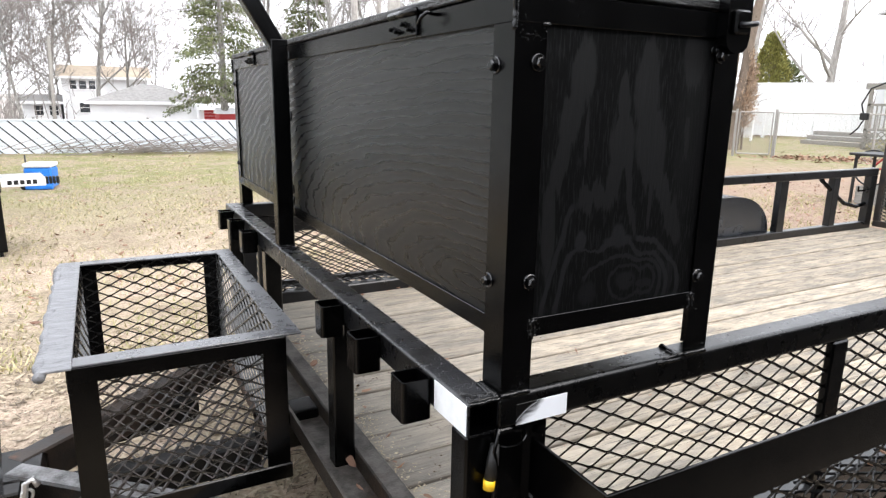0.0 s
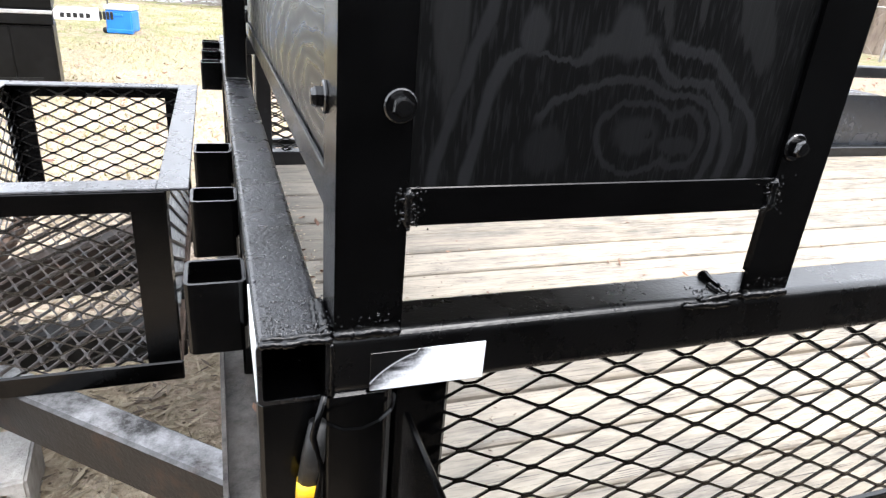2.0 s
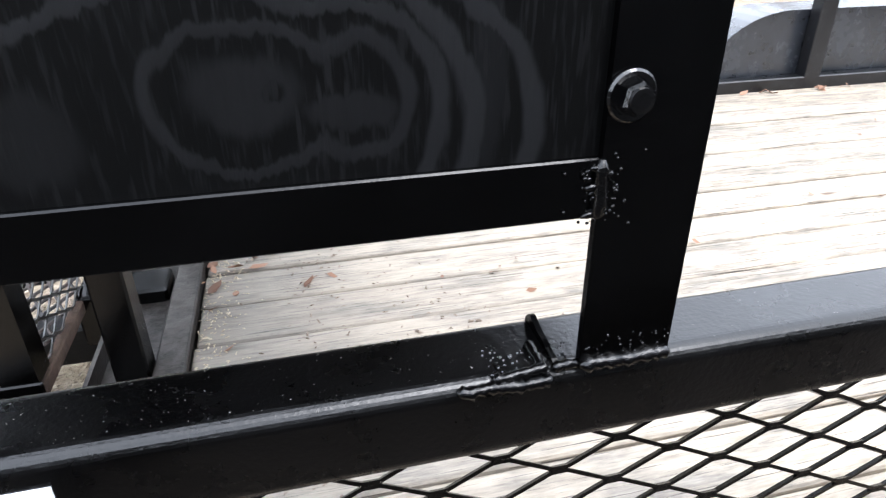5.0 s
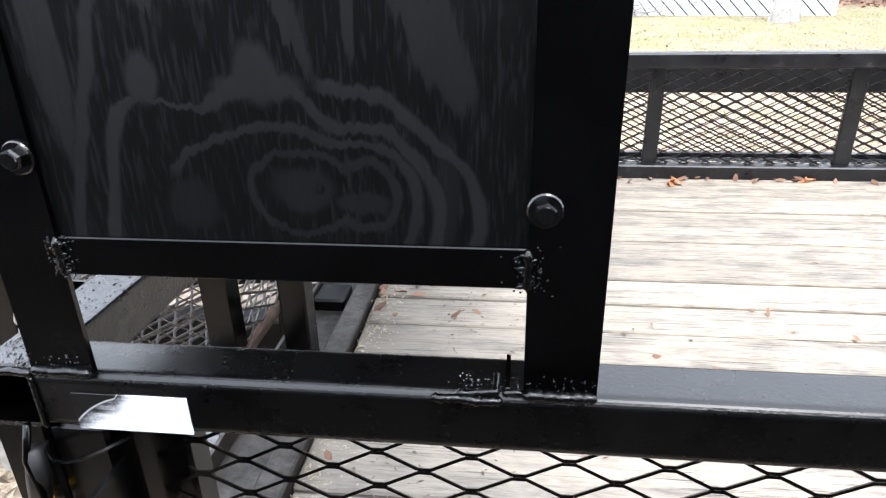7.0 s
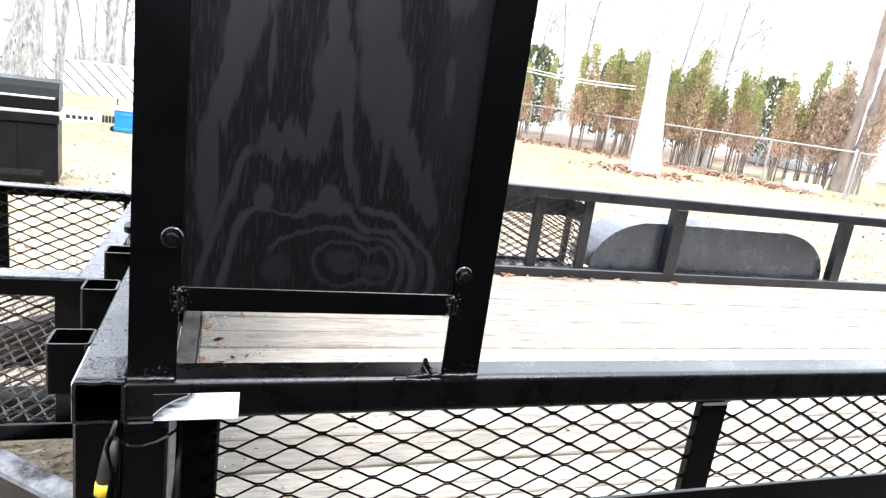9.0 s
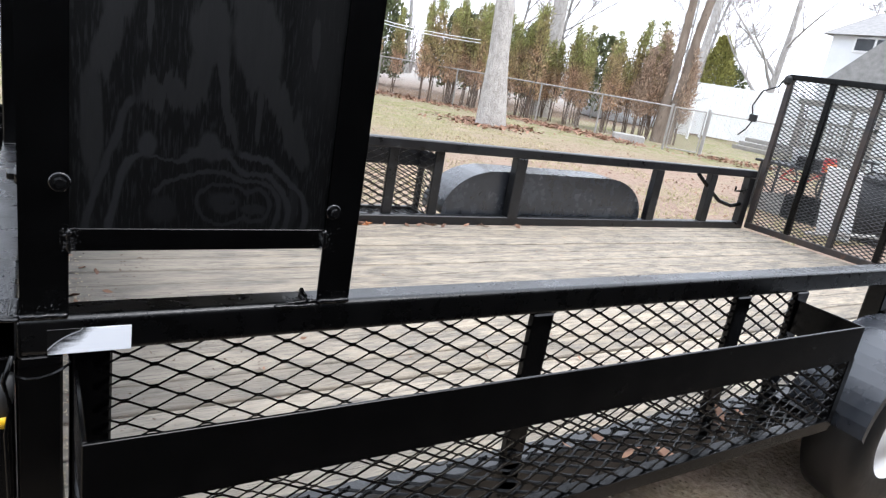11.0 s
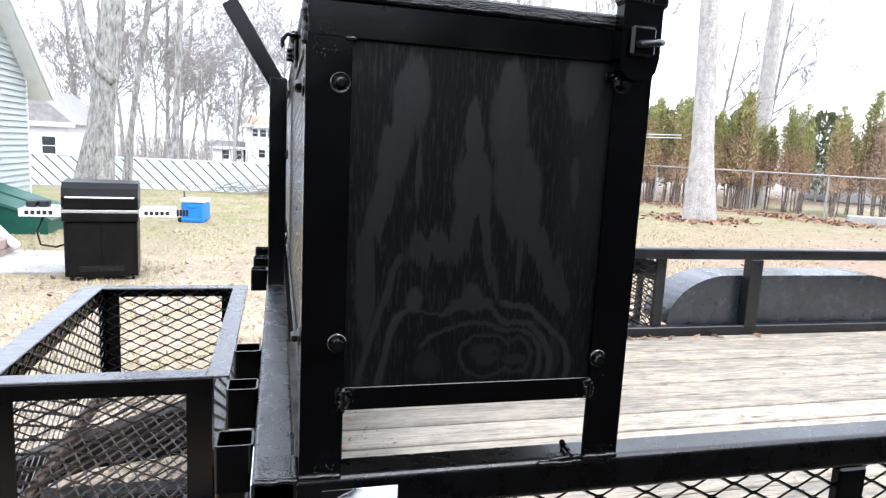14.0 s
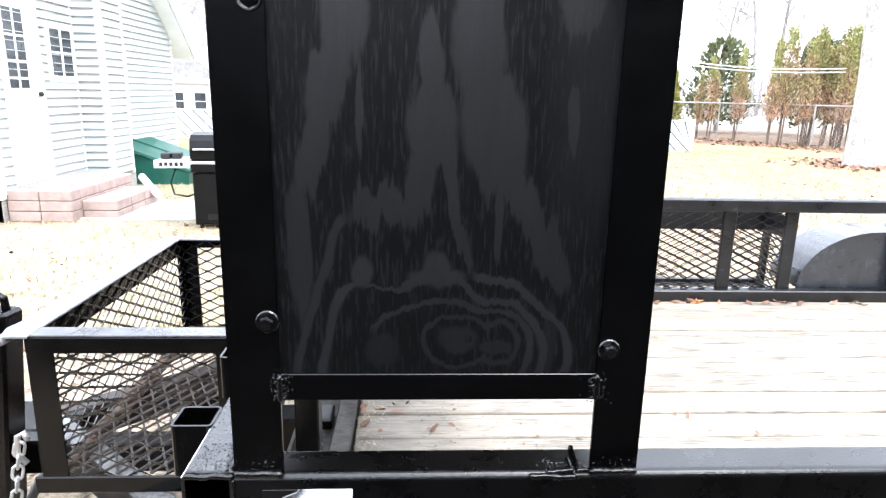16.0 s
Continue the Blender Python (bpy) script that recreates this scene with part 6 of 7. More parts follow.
bare_tree("brown leaning tree beside the chain-link gate", 33, 12, 0.16, BROWNBARK, (0.02, -0.11), (17.35, 13.25, 0), first=0.5, levels=3, kids=(4, 4, 3))
bare_tree("pale bare tree behind the white fence", 34, 13, 0.24, PALEBARK, (0.02, -0.03), (27.0, 20.3, 0), first=0.5, levels=3, kids=(4, 4, 3), crook=0.05)
bare_tree("grey tree with a hollow at its foot on the lawn", 35, 9, 0.2, PALEBARK, (0.03, 0.02), (5.9, 14.2, 0), first=0.5, levels=4, kids=(3, 4, 4, 3))
bare_tree("slim pale tree behind the chain-link fence", 36, 12, 0.17, PALEBARK, (0.02, 0.0), (8.6, 23.5, 0), first=0.5)
bare_tree("slim pale tree behind the chain-link fence", 37, 11, 0.14, PALEBARK, (-0.06, 0.0), (9.9, 24.5, 0), first=0.4)
# bare woods beyond the yard
wild = [bare_tree("bare leafless tree in the woods beyond", 50 + i, 14, 0.17, BARK, (0.02, 0.01), (-12 + 4 * i, 56 + 3 * i, rise(-12 + 4 * i, 56)), "trees beyond", first=0.25, spread=0.75, levels=5, kids=(13, 7, 6, 3), thin=0.014, crook=0.16) for i in range(4)]
rnd = random.Random(77)
spots = [(-0.3, 53), (1.8, 53.5), (-4.3, 46), (-6.2, 40), (-8, 47), (-10, 41), (-12.5, 48), (-7, 55), (-15, 44), (-18, 52), (-3.2, 66), (4, 70), (10, 62), (-24, 58), (-12, 66), (18, 52), (26, 48), (34, 44),
         (8, 46), (13, 40), (22, 38), (30, 34), (40, 30), (48, 20), (-2, 78), (16, 74), (-20, 72), (6, 92), (-9, 88), (30, 62), (-30, 66), (48, 38), (-5, 74), (-16, 60), (12, 30), (9.5, 28.5), (7, 31)]
for i, (x, y) in enumerate(spots):
    place(wild[i % 4], x, y, rnd.uniform(0.6, 1.05), rnd.uniform(0, 360))


def thicket():
    """Brown undergrowth and saplings that fill the woods' far edge."""
    rnd = random.Random(91)
    verts, faces = [], []
    for _ in range(6500):
        a, d = radians(rnd.uniform(14, 140)), rnd.uniform(56, 115)
        p = V((d * math.cos(a), d * math.sin(a), 0))
        p.z = rise(p.x, p.y) - 0.2
        h = rnd.uniform(1.0, 9.5) * rnd.uniform(0.15, 1.0)
        for s in range(5):
            b = p if s == 0 else p + Z * h * rnd.uniform(0.2, 0.8)
            e = b + V((rnd.gauss(0, 0.12), rnd.gauss(0, 0.12), 1)) * h if s == 0 else b + V((rnd.gauss(0, 0.5), rnd.gauss(0, 0.5), rnd.uniform(0.3, 0.9))) * h * 0.35
            r = 0.045 if s == 0 else 0.028
            w = V((-math.sin(a), math.cos(a), 0)) * r
            g = V((math.cos(a), math.sin(a), 0)) * r
            k = len(verts)
            verts.extend(tuple(v) for v in (b + w, b - w, b + g, e))
            faces.extend(((k, k + 1, k + 3), (k + 1, k + 2, k + 3), (k + 2, k, k + 3)))
    me = bpy.data.meshes.new("thicket")
    me.from_pydata(verts, [], faces)
    me.materials.append(TWIG)
    tagged(new("thicket", me), "brown leafless undergrowth at the far edge of the woods", "undergrowth", kind="stuff")


thicket()


# ---- evergreens ----
def foliage_material(name, low, high, z0, z1):
    """Sprays that are brown and dry below and green above."""
    m = bpy.data.materials.new(name)
    m.use_nodes = True
    n, l = m.node_tree.nodes, m.node_tree.links
    b = n["Principled BSDF"]
    tc, sep = n.new("ShaderNodeTexCoord"), n.new("ShaderNodeSeparateXYZ")
    geo, inf = n.new("ShaderNodeNewGeometry"), n.new("ShaderNodeObjectInfo")
    l.new(tc.outputs["Object"], sep.inputs[0])
    mr = n.new("ShaderNodeMapRange")
    mr.inputs["From Min"].default_value, mr.inputs["From Max"].default_value = z0, z1
    add = n.new("ShaderNodeMath")
    add.operation = 'ADD'
    nz = n.new("ShaderNodeTexNoise")
    nz.inputs["Scale"].default_value = 1.3
    l.new(geo.outputs["Position"], nz.inputs["Vector"])
    sc = n.new("ShaderNodeMath")
    sc.operation = 'MULTIPLY_ADD'
    sc.inputs[1].default_value, sc.inputs[2].default_value = 2.2 * (z1 - z0), -1.1 * (z1 - z0)
    l.new(nz.outputs[0], sc.inputs[0])
    l.new(sep.outputs[2], add.inputs[0])
    l.new(sc.outputs[0], add.inputs[1])
    l.new(add.outputs[0], mr.inputs["Value"])
    mix = n.new("ShaderNodeMix")
    mix.data_type = 'RGBA'
    mix.inputs[6].default_value, mix.inputs[7].default_value = (*low, 1), (*high, 1)
    l.new(mr.outputs[0], mix.inputs[0])
    hsv = n.new("ShaderNodeHueSaturation")
    va = n.new("ShaderNodeMapRange")
    va.inputs["To Min"].default_value, va.inputs["To Max"].default_value = 0.55, 1.5
    l.new(geo.outputs["Random Per Island"], va.inputs["Value"])
    l.new(va.outputs[0], hsv.inputs["Value"])
    l.new(mix.outputs[2], hsv.inputs["Color"])
    l.new(hsv.outputs[0], b.inputs["Base Color"])
    b.inputs["Roughness"].default_value = 0.8
    b.inputs["Specular IOR Level"].default_value = 0.2
    return m


HEDGE = foliage_material("dry_arborvitae", (0.42, 0.275, 0.18), (0.27, 0.275, 0.105), 1.1, 2.9)
BRUSH = foliage_material("brown_dry_twigs", (0.34, 0.235, 0.17), (0.40, 0.30, 0.22), 0.0, 3.0)
CONIFER = foliage_material("green_conifer", (0.09, 0.105, 0.055), (0.15, 0.165, 0.08), 0.0, 6.0)
YEW = foliage_material("olive_arborvitae", (0.20, 0.17, 0.05), (0.24, 0.23, 0.07), 0.0, 1.5)


def sprays(name, seed, count, shape, size, droop=0.0):
    """Many small leaf sprays inside a crown. shape(f) gives the radius at the height fraction f, and the height."""
    rnd = random.Random(seed)
    verts, faces = [], []
    for _ in range(count):
        f = rnd.random() ** 0.85
        rad, z = shape(f)
        a = rnd.uniform(0, 2 * math.pi)
        lump = 0.72 + 0.28 * math.sin(3 * a + 9 * f + seed) * math.sin(14 * f + seed)
        q = rad * lump * math.sqrt(rnd.uniform(0.12, 1.0))
        c = V((q * math.cos(a), q * math.sin(a), z + rnd.uniform(-0.1, 0.1)))
        out = V((math.cos(a), math.sin(a), 0))
        d = (out * rnd.uniform(0.1, 0.7) + Z * rnd.uniform(0.2, 1.0) * (1 - 2 * droop) + V((rnd.uniform(-.5, .5), rnd.uniform(-.5, .5), 0))).normalized()
        s = d.cross(V((rnd.uniform(-1, 1), rnd.uniform(-1, 1), rnd.uniform(-1, 1)))).normalized()
        ln, wd = size * rnd.uniform(0.6, 1.5), size * rnd.uniform(0.16, 0.34)
        k = len(verts)
        verts.extend(tuple(v) for v in (c, c + d * ln * 0.5 + s * wd, c + d * ln, c + d * ln * 0.5 - s * wd))
        faces.append((k, k + 1, k + 2, k + 3))
    me = bpy.data.meshes.new(name)
    me.from_pydata(verts, [], faces)
    return me


def evergreen(label, seed, height, radius, mat, count, size, at, shape_pow=0.8, stems=1, clear=0.1, group=""):
    t = thing("evergreen", label, "tree", group, at)
    rnd = random.Random(seed)
    bm = bmesh.new()
    for i in range(stems):
        dx, dy = rnd.uniform(-0.18, 0.18) * (stems > 1), rnd.uniform(-0.18, 0.18) * (stems > 1)
        pipe(bm, [(dx * 0.5, dy * 0.5, -0.05), (dx * 1.3, dy, height * 0.3), (dx * 1.8, dy * 1.6, height * 0.9)], [0.05 if stems > 1 else 0.02 * height, 0.035 if stems > 1 else 0.014 * height, 0.008], 6)
        for k in range(10):
            z = height * rnd.uniform(0.12, 0.7)
            a = rnd.uniform(0, 6.28)
            pipe(bm, [(dx * 1.3, dy, z), (dx + radius * 0.8 * math.cos(a), dy + radius * 0.8 * math.sin(a), z + 0.25 * radius)], [0.012, 0.004], 4)
    bm.normal_update()
    me = bpy.data.meshes.new("trunk")
    fixed(bm).to_mesh(me)
    bm.free()
    me.materials.append(BARK)
    new("trunk", me).parent = t

    def shape(f):
        z = height * (clear + (1 - clear) * f)
        return radius * (min(1.0, (f + 0.12) * 4) * (1 - f) ** shape_pow + 0.05), z
    me = sprays("crown", seed, count, shape, size)
    me.materials.append(mat)
    new("crown", me).parent = t
    return t


STEM = surface("brown_stems", (0.09, 0.065, 0.05), (0.17, 0.125, 0.095), 8, 0.9, bump=0)


def straggly(label, seed, height, radius, mat, count, size, at, group):
    """A hedge bush of several bare stems, thin below and open, with an uneven top."""
    t = thing("hedge_bush", label, "bush", group, at)
    rnd = random.Random(seed)
    bm = bmesh.new()
    tips = []
    for i in range(3):
        a, q = rnd.uniform(0, 6.28), rnd.uniform(0.03, 0.12)
        p = V((q * math.cos(a), q * math.sin(a), -0.05))
        top = V((p.x * rnd.uniform(1.0, 2.4), p.y * rnd.uniform(1.0, 2.4), height * rnd.uniform(0.66, 1.0)))
        mid = p.lerp(top, 0.4) + V((rnd.gauss(0, 0.06), rnd.gauss(0, 0.06), 0))
        pipe(bm, [p, mid, top], [0.022, 0.016, 0.005], 5, False)
        tips.append((mid, top))
        for _ in range(16):
            s = mid.lerp(top, rnd.random()) if rnd.random() < 0.85 else p.lerp(mid, rnd.uniform(0.4, 1))
            a = rnd.uniform(0, 6.28)
            ln = radius * rnd.uniform(0.4, 1.0)
            pipe(bm, [s, s + V((ln * math.cos(a), ln * math.sin(a), ln * rnd.uniform(0.2, 0.9)))], [0.008, 0.003], 3, False)
    me = bpy.data.meshes.new("bare_stem")
    bm.to_mesh(me)
    bm.free()
    me.materials.append(STEM)
    new("bare_stem", me).parent = t
    verts, faces = [], []
    for _ in range(count):
        mid, top = tips[rnd.randrange(len(tips))]
        f = rnd.random() ** 0.8
        s = mid.lerp(top, f) if rnd.random() < 0.9 else V((mid.x, mid.y, rnd.uniform(0.8, max(0.9, mid.z))))
        a = rnd.uniform(0, 6.28)
        q = radius * 0.55 * (1 - 0.6 * f) * math.sqrt(rnd.random()) * (0.75 + 0.4 * math.sin(9 * f + seed + 2 * a))
        c = s + V((q * math.cos(a), q * math.sin(a), rnd.gauss(0, 0.06)))
        d = (V((math.cos(a), math.sin(a), 0)) * rnd.uniform(0.0, 0.6) + Z * rnd.uniform(0.3, 1.0) + V((rnd.gauss(0, .3), rnd.gauss(0, .3), 0))).normalized()
        w = d.cross(V((rnd.uniform(-1, 1), rnd.uniform(-1, 1), rnd.uniform(-1, 1)))).normalized()
        ln, wd = size * rnd.uniform(0.6, 1.6), size * rnd.uniform(0.12, 0.26)
        k = len(verts)
        verts.extend(tuple(v) for v in (c, c + d * ln * 0.5 + w * wd, c + d * ln, c + d * ln * 0.5 - w * wd))
        faces.append((k, k + 1, k + 2, k + 3))
    me = bpy.data.meshes.new("foliage")
    me.from_pydata(verts, [], faces)
    me.materials.append(mat)
    new("foliage", me).parent = t
    return t


hedge_kinds = [straggly("dry brown and olive arborvitae in a straggly hedge", 200 + i, 3.1 + 0.12 * i, 0.6, HEDGE, 3300, 0.075, (11.0 + i * 0.75, 18.4 - i * 0.45, 0), "hedge behind the fence") for i in range(5)]
rnd = random.Random(5)
for i in range(34):
    f = i / 33
    row = i % 2
    x, y = 11.6 + 5.8 * f + 0.55 * row, 18.6 - 5.0 * f + 0.75 * row
    place(hedge_kinds[(i * 3) % 5], x + rnd.gauss(0, 0.2), y + rnd.gauss(0, 0.2), rnd.uniform(0.82, 1.2), rnd.uniform(0, 360))
for i in range(9):
    place(hedge_kinds[i % 5], 6.4 + 0.55 * i + rnd.gauss(0, 0.1), 23.4 - 0.45 * i + rnd.gauss(0, 0.2), rnd.uniform(0.6, 1.0), rnd.uniform(0, 360))
brushy = straggly("tall brown leafless bush round the leaning trees", 260, 3.7, 0.85, BRUSH, 5200, 0.085, (17.0, 13.6, 0), "brown bushes at the gate")
place(brushy, 17.6, 13.0, 0.9, 130)
place(brushy, 16.5, 13.9, 0.85, 250)
cone = evergreen("small dense olive-green arborvitae cone", 300, 2.3, 0.55, YEW, 4200, 0.10, (8.2, 20.9, 0), 0.75, 1, 0.04, "arborvitae cones")
place(cone, 8.9, 20.7, 0.95, 80)
evergreen("round olive-green arborvitae behind the white fence", 301, 4.6, 1.5, YEW, 9000, 0.14, (28.0, 19.9, 0), 0.5, 1, 0.04)
def spruce(label, seed, height, radius, at, count=34):
    """An open conifer: whorls of drooping boughs hung with short sprays, gaps between them."""
    t = thing("spruce", label, "tree", "", at)
    rnd = random.Random(seed)
    bm = bmesh.new()
    pipe(bm, [(0, 0, -0.1), (0.06, 0, height * 0.5), (0, 0.04, height)], [0.019 * height, 0.011 * height, 0.01], 9)
    verts, faces = [], []
    for k in range(count):
        f = (k + rnd.uniform(0, 0.8)) / count
        z = height * (0.22 + 0.76 * f)
        for _ in range(rnd.choice((3, 4, 5))):
            a = rnd.uniform(0, 6.28)
            ln = radius * ((1 - f) ** 0.75 * rnd.uniform(0.55, 1.1) + 0.06)
            out = V((math.cos(a), math.sin(a), 0))
            pts = [V((0, 0, z)), V((0, 0, z)) + out * ln * 0.5 - Z * ln * 0.02, V((0, 0, z)) + out * ln - Z * ln * rnd.uniform(0.05, 0.3)]
            pipe(bm, pts, [0.03, 0.018, 0.006], 4, False)
            for _ in range(int(60 * ln) + 14):
                g = rnd.uniform(0.22, 1.05)
                c = pts[0].lerp(pts[1], g * 2) if g < 0.5 else pts[1].lerp(pts[2], g * 2 - 1)
                side = V((-out.y, out.x, 0)) * rnd.gauss(0, 0.16 * ln + 0.05)
                c = c + side + Z * rnd.uniform(-0.25, 0.06)
                d = (out * rnd.uniform(0.2, 1) + side.normalized() * rnd.uniform(0, 0.8) - Z * rnd.uniform(0.1, 0.9)).normalized()
                w = d.cross(V((rnd.uniform(-1, 1), rnd.uniform(-1, 1), rnd.uniform(-1, 1)))).normalized()
                sz = rnd.uniform(0.10, 0.24)
                q = len(verts)
                verts.extend(tuple(v) for v in (c, c + d * sz * 0.5 + w * sz * 0.22, c + d * sz, c + d * sz * 0.5 - w * sz * 0.22))
                faces.append((q, q + 1, q + 2, q + 3))
    me = bpy.data.meshes.new("trunk")
    bm.to_mesh(me)
    bm.free()
    me.materials.append(BARK)
    new("trunk", me).parent = t
    me = bpy.data.meshes.new("crown")
    me.from_pydata(verts, [], faces)
    me.materials.append(CONIFER)
    new("crown", me).parent = t
    return t


spruce("tall open green spruce with drooping boughs", 302, 14, 3.0, (6.3, 40, rise(6.3, 40)))
spruce("tall open green spruce with drooping boughs", 303, 9, 2.1, (9.5, 33, rise(9.5, 33)), 26)
for i, (x, y) in enumerate(((12.5, 25), (15.5, 23.5), (18.5, 22), (21.5, 21), (27.5, 23), (30.5, 21))):
    evergreen("dark green conifer above the hedge", 310 + i, 3.5, 1.9, CONIFER, 2600, 0.2, (x, y, 0), 0.42, 1, 0.1, "conifers above the hedge")


# ---- neighbours' houses ----
def gable_house(name_label, x0, x1, y0, y1, z0, eave, ridge, roof, wins=(), along="x", at_floor=None):
    h = thing("house", name_label, "house", at=((x0 + x1) / 2, (y0 + y1) / 2, z0))
    part("wall", box((x0, y0, z0), (x1, y1, eave), 0.01), FARWALL, h)
    bm = bmesh.new()
    o = 0.35
    if along == "x":
        prism(bm, [(y0 - o, eave - 0.1), (y1 + o, eave - 0.1), ((y0 + y1) / 2, ridge)], (x0 - o, 0, 0), Y, Z, (x1 - x0 + 2 * o, 0, 0))
    else:
        prism(bm, [(x0 - o, eave - 0.1), (x1 + o, eave - 0.1), ((x0 + x1) / 2, ridge)], (0, y0 - o, 0), X, Z, (0, y1 - y0 + 2 * o, 0))
    part("roof", fixed(bm), roof, h)
    part("fascia", box((x0 - o - 0.02, y0 - o - 0.03, eave - 0.22), (x1 + o + 0.02, y0 - o, eave - 0.04), 0.004), WHITE, h)
    for wx, wz, ww, wh in wins:
        w = part("window", box((wx - 0.08, y0 - 0.05, wz - 0.08), (wx + ww + 0.08, y0 + 0.01, wz + wh + 0.08), 0.004), WHITE, h, "white-framed window")
        part("pane", box((wx, y0 - 0.06, wz), (wx + ww, y0 - 0.045, wz + wh), 0.002), DARKGLASS, w)
        part("sash_bar", box((wx, y0 - 0.07, wz + wh / 2 - 0.015), (wx + ww, y0 - 0.055, wz + wh / 2 + 0.015), 0.002), WHITE, w)
    return h


gable_house("white two-storey house with a tan shingled roof", -2.75, 3.6, 60, 68, -2.4, 2.75, 3.75, TANROOF,
            [(-2.15, 1.75, 0.45, 0.65), (-1.5, 1.75, 0.5, 0.65), (-0.8, 1.75, 0.45, 0.65), (-1.6, -0.1, 0.7, 0.75)])
gable_house("low white wing of the two-storey house", -5.6, -2.95, 60.5, 66, -2.4, 0.75, 1.25, SHINGLE, [(-4.8, -0.35, 0.6, 0.75), (-3.75, -0.35, 0.6, 0.75)])


def hip_garage(x0, x1, y0, y1, z0, eave, top):
    g = thing("garage", "white garage with a grey shingled hip roof", "garage", at=((x0 + x1) / 2, (y0 + y1) / 2, z0))
    part("wall", box((x0 + 0.3, y0 + 0.3, z0), (x1 - 0.3, y1 - 0.3, eave), 0.01), FARWALL, g)
    bm = bmesh.new()
    ym, k = (y0 + y1) / 2, 3.3
    c = [bm.verts.new(p) for p in ((x0, y0, eave), (x1, y0, eave), (x1, y1, eave), (x0, y1, eave), (x0 + k, ym, top), (x1 - k, ym, top))]
    for q in ((0, 1, 5, 4), (1, 2, 5), (2, 3, 4, 5), (3, 0, 4), (3, 2, 1, 0)):
        bm.faces.new([c[i] for i in q])
    part("roof", fixed(bm), SHINGLE, g, "grey shingled hip roof")
    part("fascia", box((x0 - 0.02, y0 - 0.04, eave - 0.16), (x1 + 0.02, y0 + 0.02, eave + 0.02), 0.004), WHITE, g)


hip_garage(-1.1, 6.6, 45, 51, -2.3, 0.93, 2.05)
shed = thing("shed", "small red shed with a white gable", "shed", at=(6.1, 43.9, -2.2))
part("wall", box((5.3, 43.3, -2.3), (7.6, 44.5, 0.5), 0.01), WHITE, shed)
part("roof", fixed(prism(bmesh.new(), [(43.1, 0.5), (44.7, 0.5), (43.9, 0.95)], (5.2, 0, 0), Y, Z, (2.5, 0, 0))), WHITE, shed)
for k in range(6):
    part("board", box((5.6, 43.24, -0.62 + k * 0.19), (7.4, 43.3, -0.46 + k * 0.19), 0.003), REDPAINT, shed, "red board")
pole = thing("utility_pole", "weathered wooden utility pole", "pole", at=(-2.55, 40, -2.2))
part("shaft", fixed(pipe(bmesh.new(), [(-2.55, 40, -2.3), (-2.36, 40, 4.3)], [0.11, 0.08], 8)), GREYWOOD, pole, "", True)
gable_house("small white house with a grey roof", -11.5, -8.6, 30, 36, -1.5, 1.75, 3.2, SHINGLE, [(-10.6, 0.35, 0.5, 0.75), (-9.6, 0.35, 0.5, 0.75)], "y")
part_shed = thing("shed", "small red shed with a white gable", "shed", at=(6.7, 40, -2.2))
part("wall", box((5.9, 39.5, -2.3), (8.0, 41, 0.35), 0.01), REDPAINT, part_shed)
part("roof", fixed(prism(bmesh.new(), [(39.4, 0.35), (41.1, 0.35), (40.2, 0.7)], (5.8, 0, 0), Y, Z, (2.3, 0, 0))), WHITE, part_shed)
for k in range(4):
    part("board", box((5.9, 39.47, -0.5 + k * 0.2), (8.0, 39.5, -0.36 + k * 0.2), 0.003), REDPAINT, part_shed)
gable_house("white two-storey house with wide eaves beyond the driveway", 30.0, 38.0, 5.0, 16.0, 0, 5.4, 6.9, SHINGLE, (), "y")
big = gable_house("white steep-gabled house front beyond the driveway", 25.9, 29.9, 7.0, 13.0, 0, 3.1, 6.1, SHINGLE, (), "x")
part("gable_wall", fixed(prism(bmesh.new(), [(7.0, 3.0), (13.0, 3.0), (10.0, 5.95)], (25.75, 0, 0), Y, Z, (0.15, 0, 0))), FARWALL, big)
upper = thing("house_window", "twin white-framed window under the eaves", "window", at=(29.98, 14.1, 4.7), kind="structure")
part("window_frame", box((29.93, 13.2, 4.62), (29.995, 15.0, 5.25), 0.004), WHITE, upper)
for y0 in (13.3, 14.15):
    part("pane", box((29.92, y0, 4.70), (29.94, y0 + 0.75, 5.18), 0.002), DARKGLASS, upper)
bare_tree("pale bare tree forking low behind the white fence", 38, 9, 0.2, PALEBARK, (0.02, -0.05), (28.6, 17.4, 0), first=0.2, levels=4, kids=(6, 5, 4), spread=0.8)


def porch():
    p = thing("porch", "weathered grey wooden porch with lattice skirting", "porch", at=(23.0, 10.9, 0))
    part("floor", box((22.0, 9.2, 0.62), (24.6, 11.8, 0.70), 0.005), GREYWOOD, p)
    part("roof_beam", box((21.95, 9.1, 1.95), (22.15, 11.9, 2.15), 0.01), GREYWOOD, p)
    for y in (9.2, 10.0, 10.85, 11.7):
        part("post", box((22.0, y, 0), (22.1, y + 0.1, 1.95), 0.005), GREYWOOD, p)
    part("rail", box((22.0, 9.2, 1.42), (22.08, 11.8, 1.5), 0.004), GREYWOOD, p)
    for i in range(17):
        part("baluster", box((22.02, 9.3 + i * 0.145, 0.70), (22.05, 9.34 + i * 0.145, 1.42), 0.002), GREYWOOD, p)
    part_mesh("lattice", expanded_metal((21.98, 9.2, 0.02), Y, Z, 2.6, 0.6, 0.2, 0.2, 0.03, 0.01), GREYWOOD, p, "weathered lattice skirting")


porch()


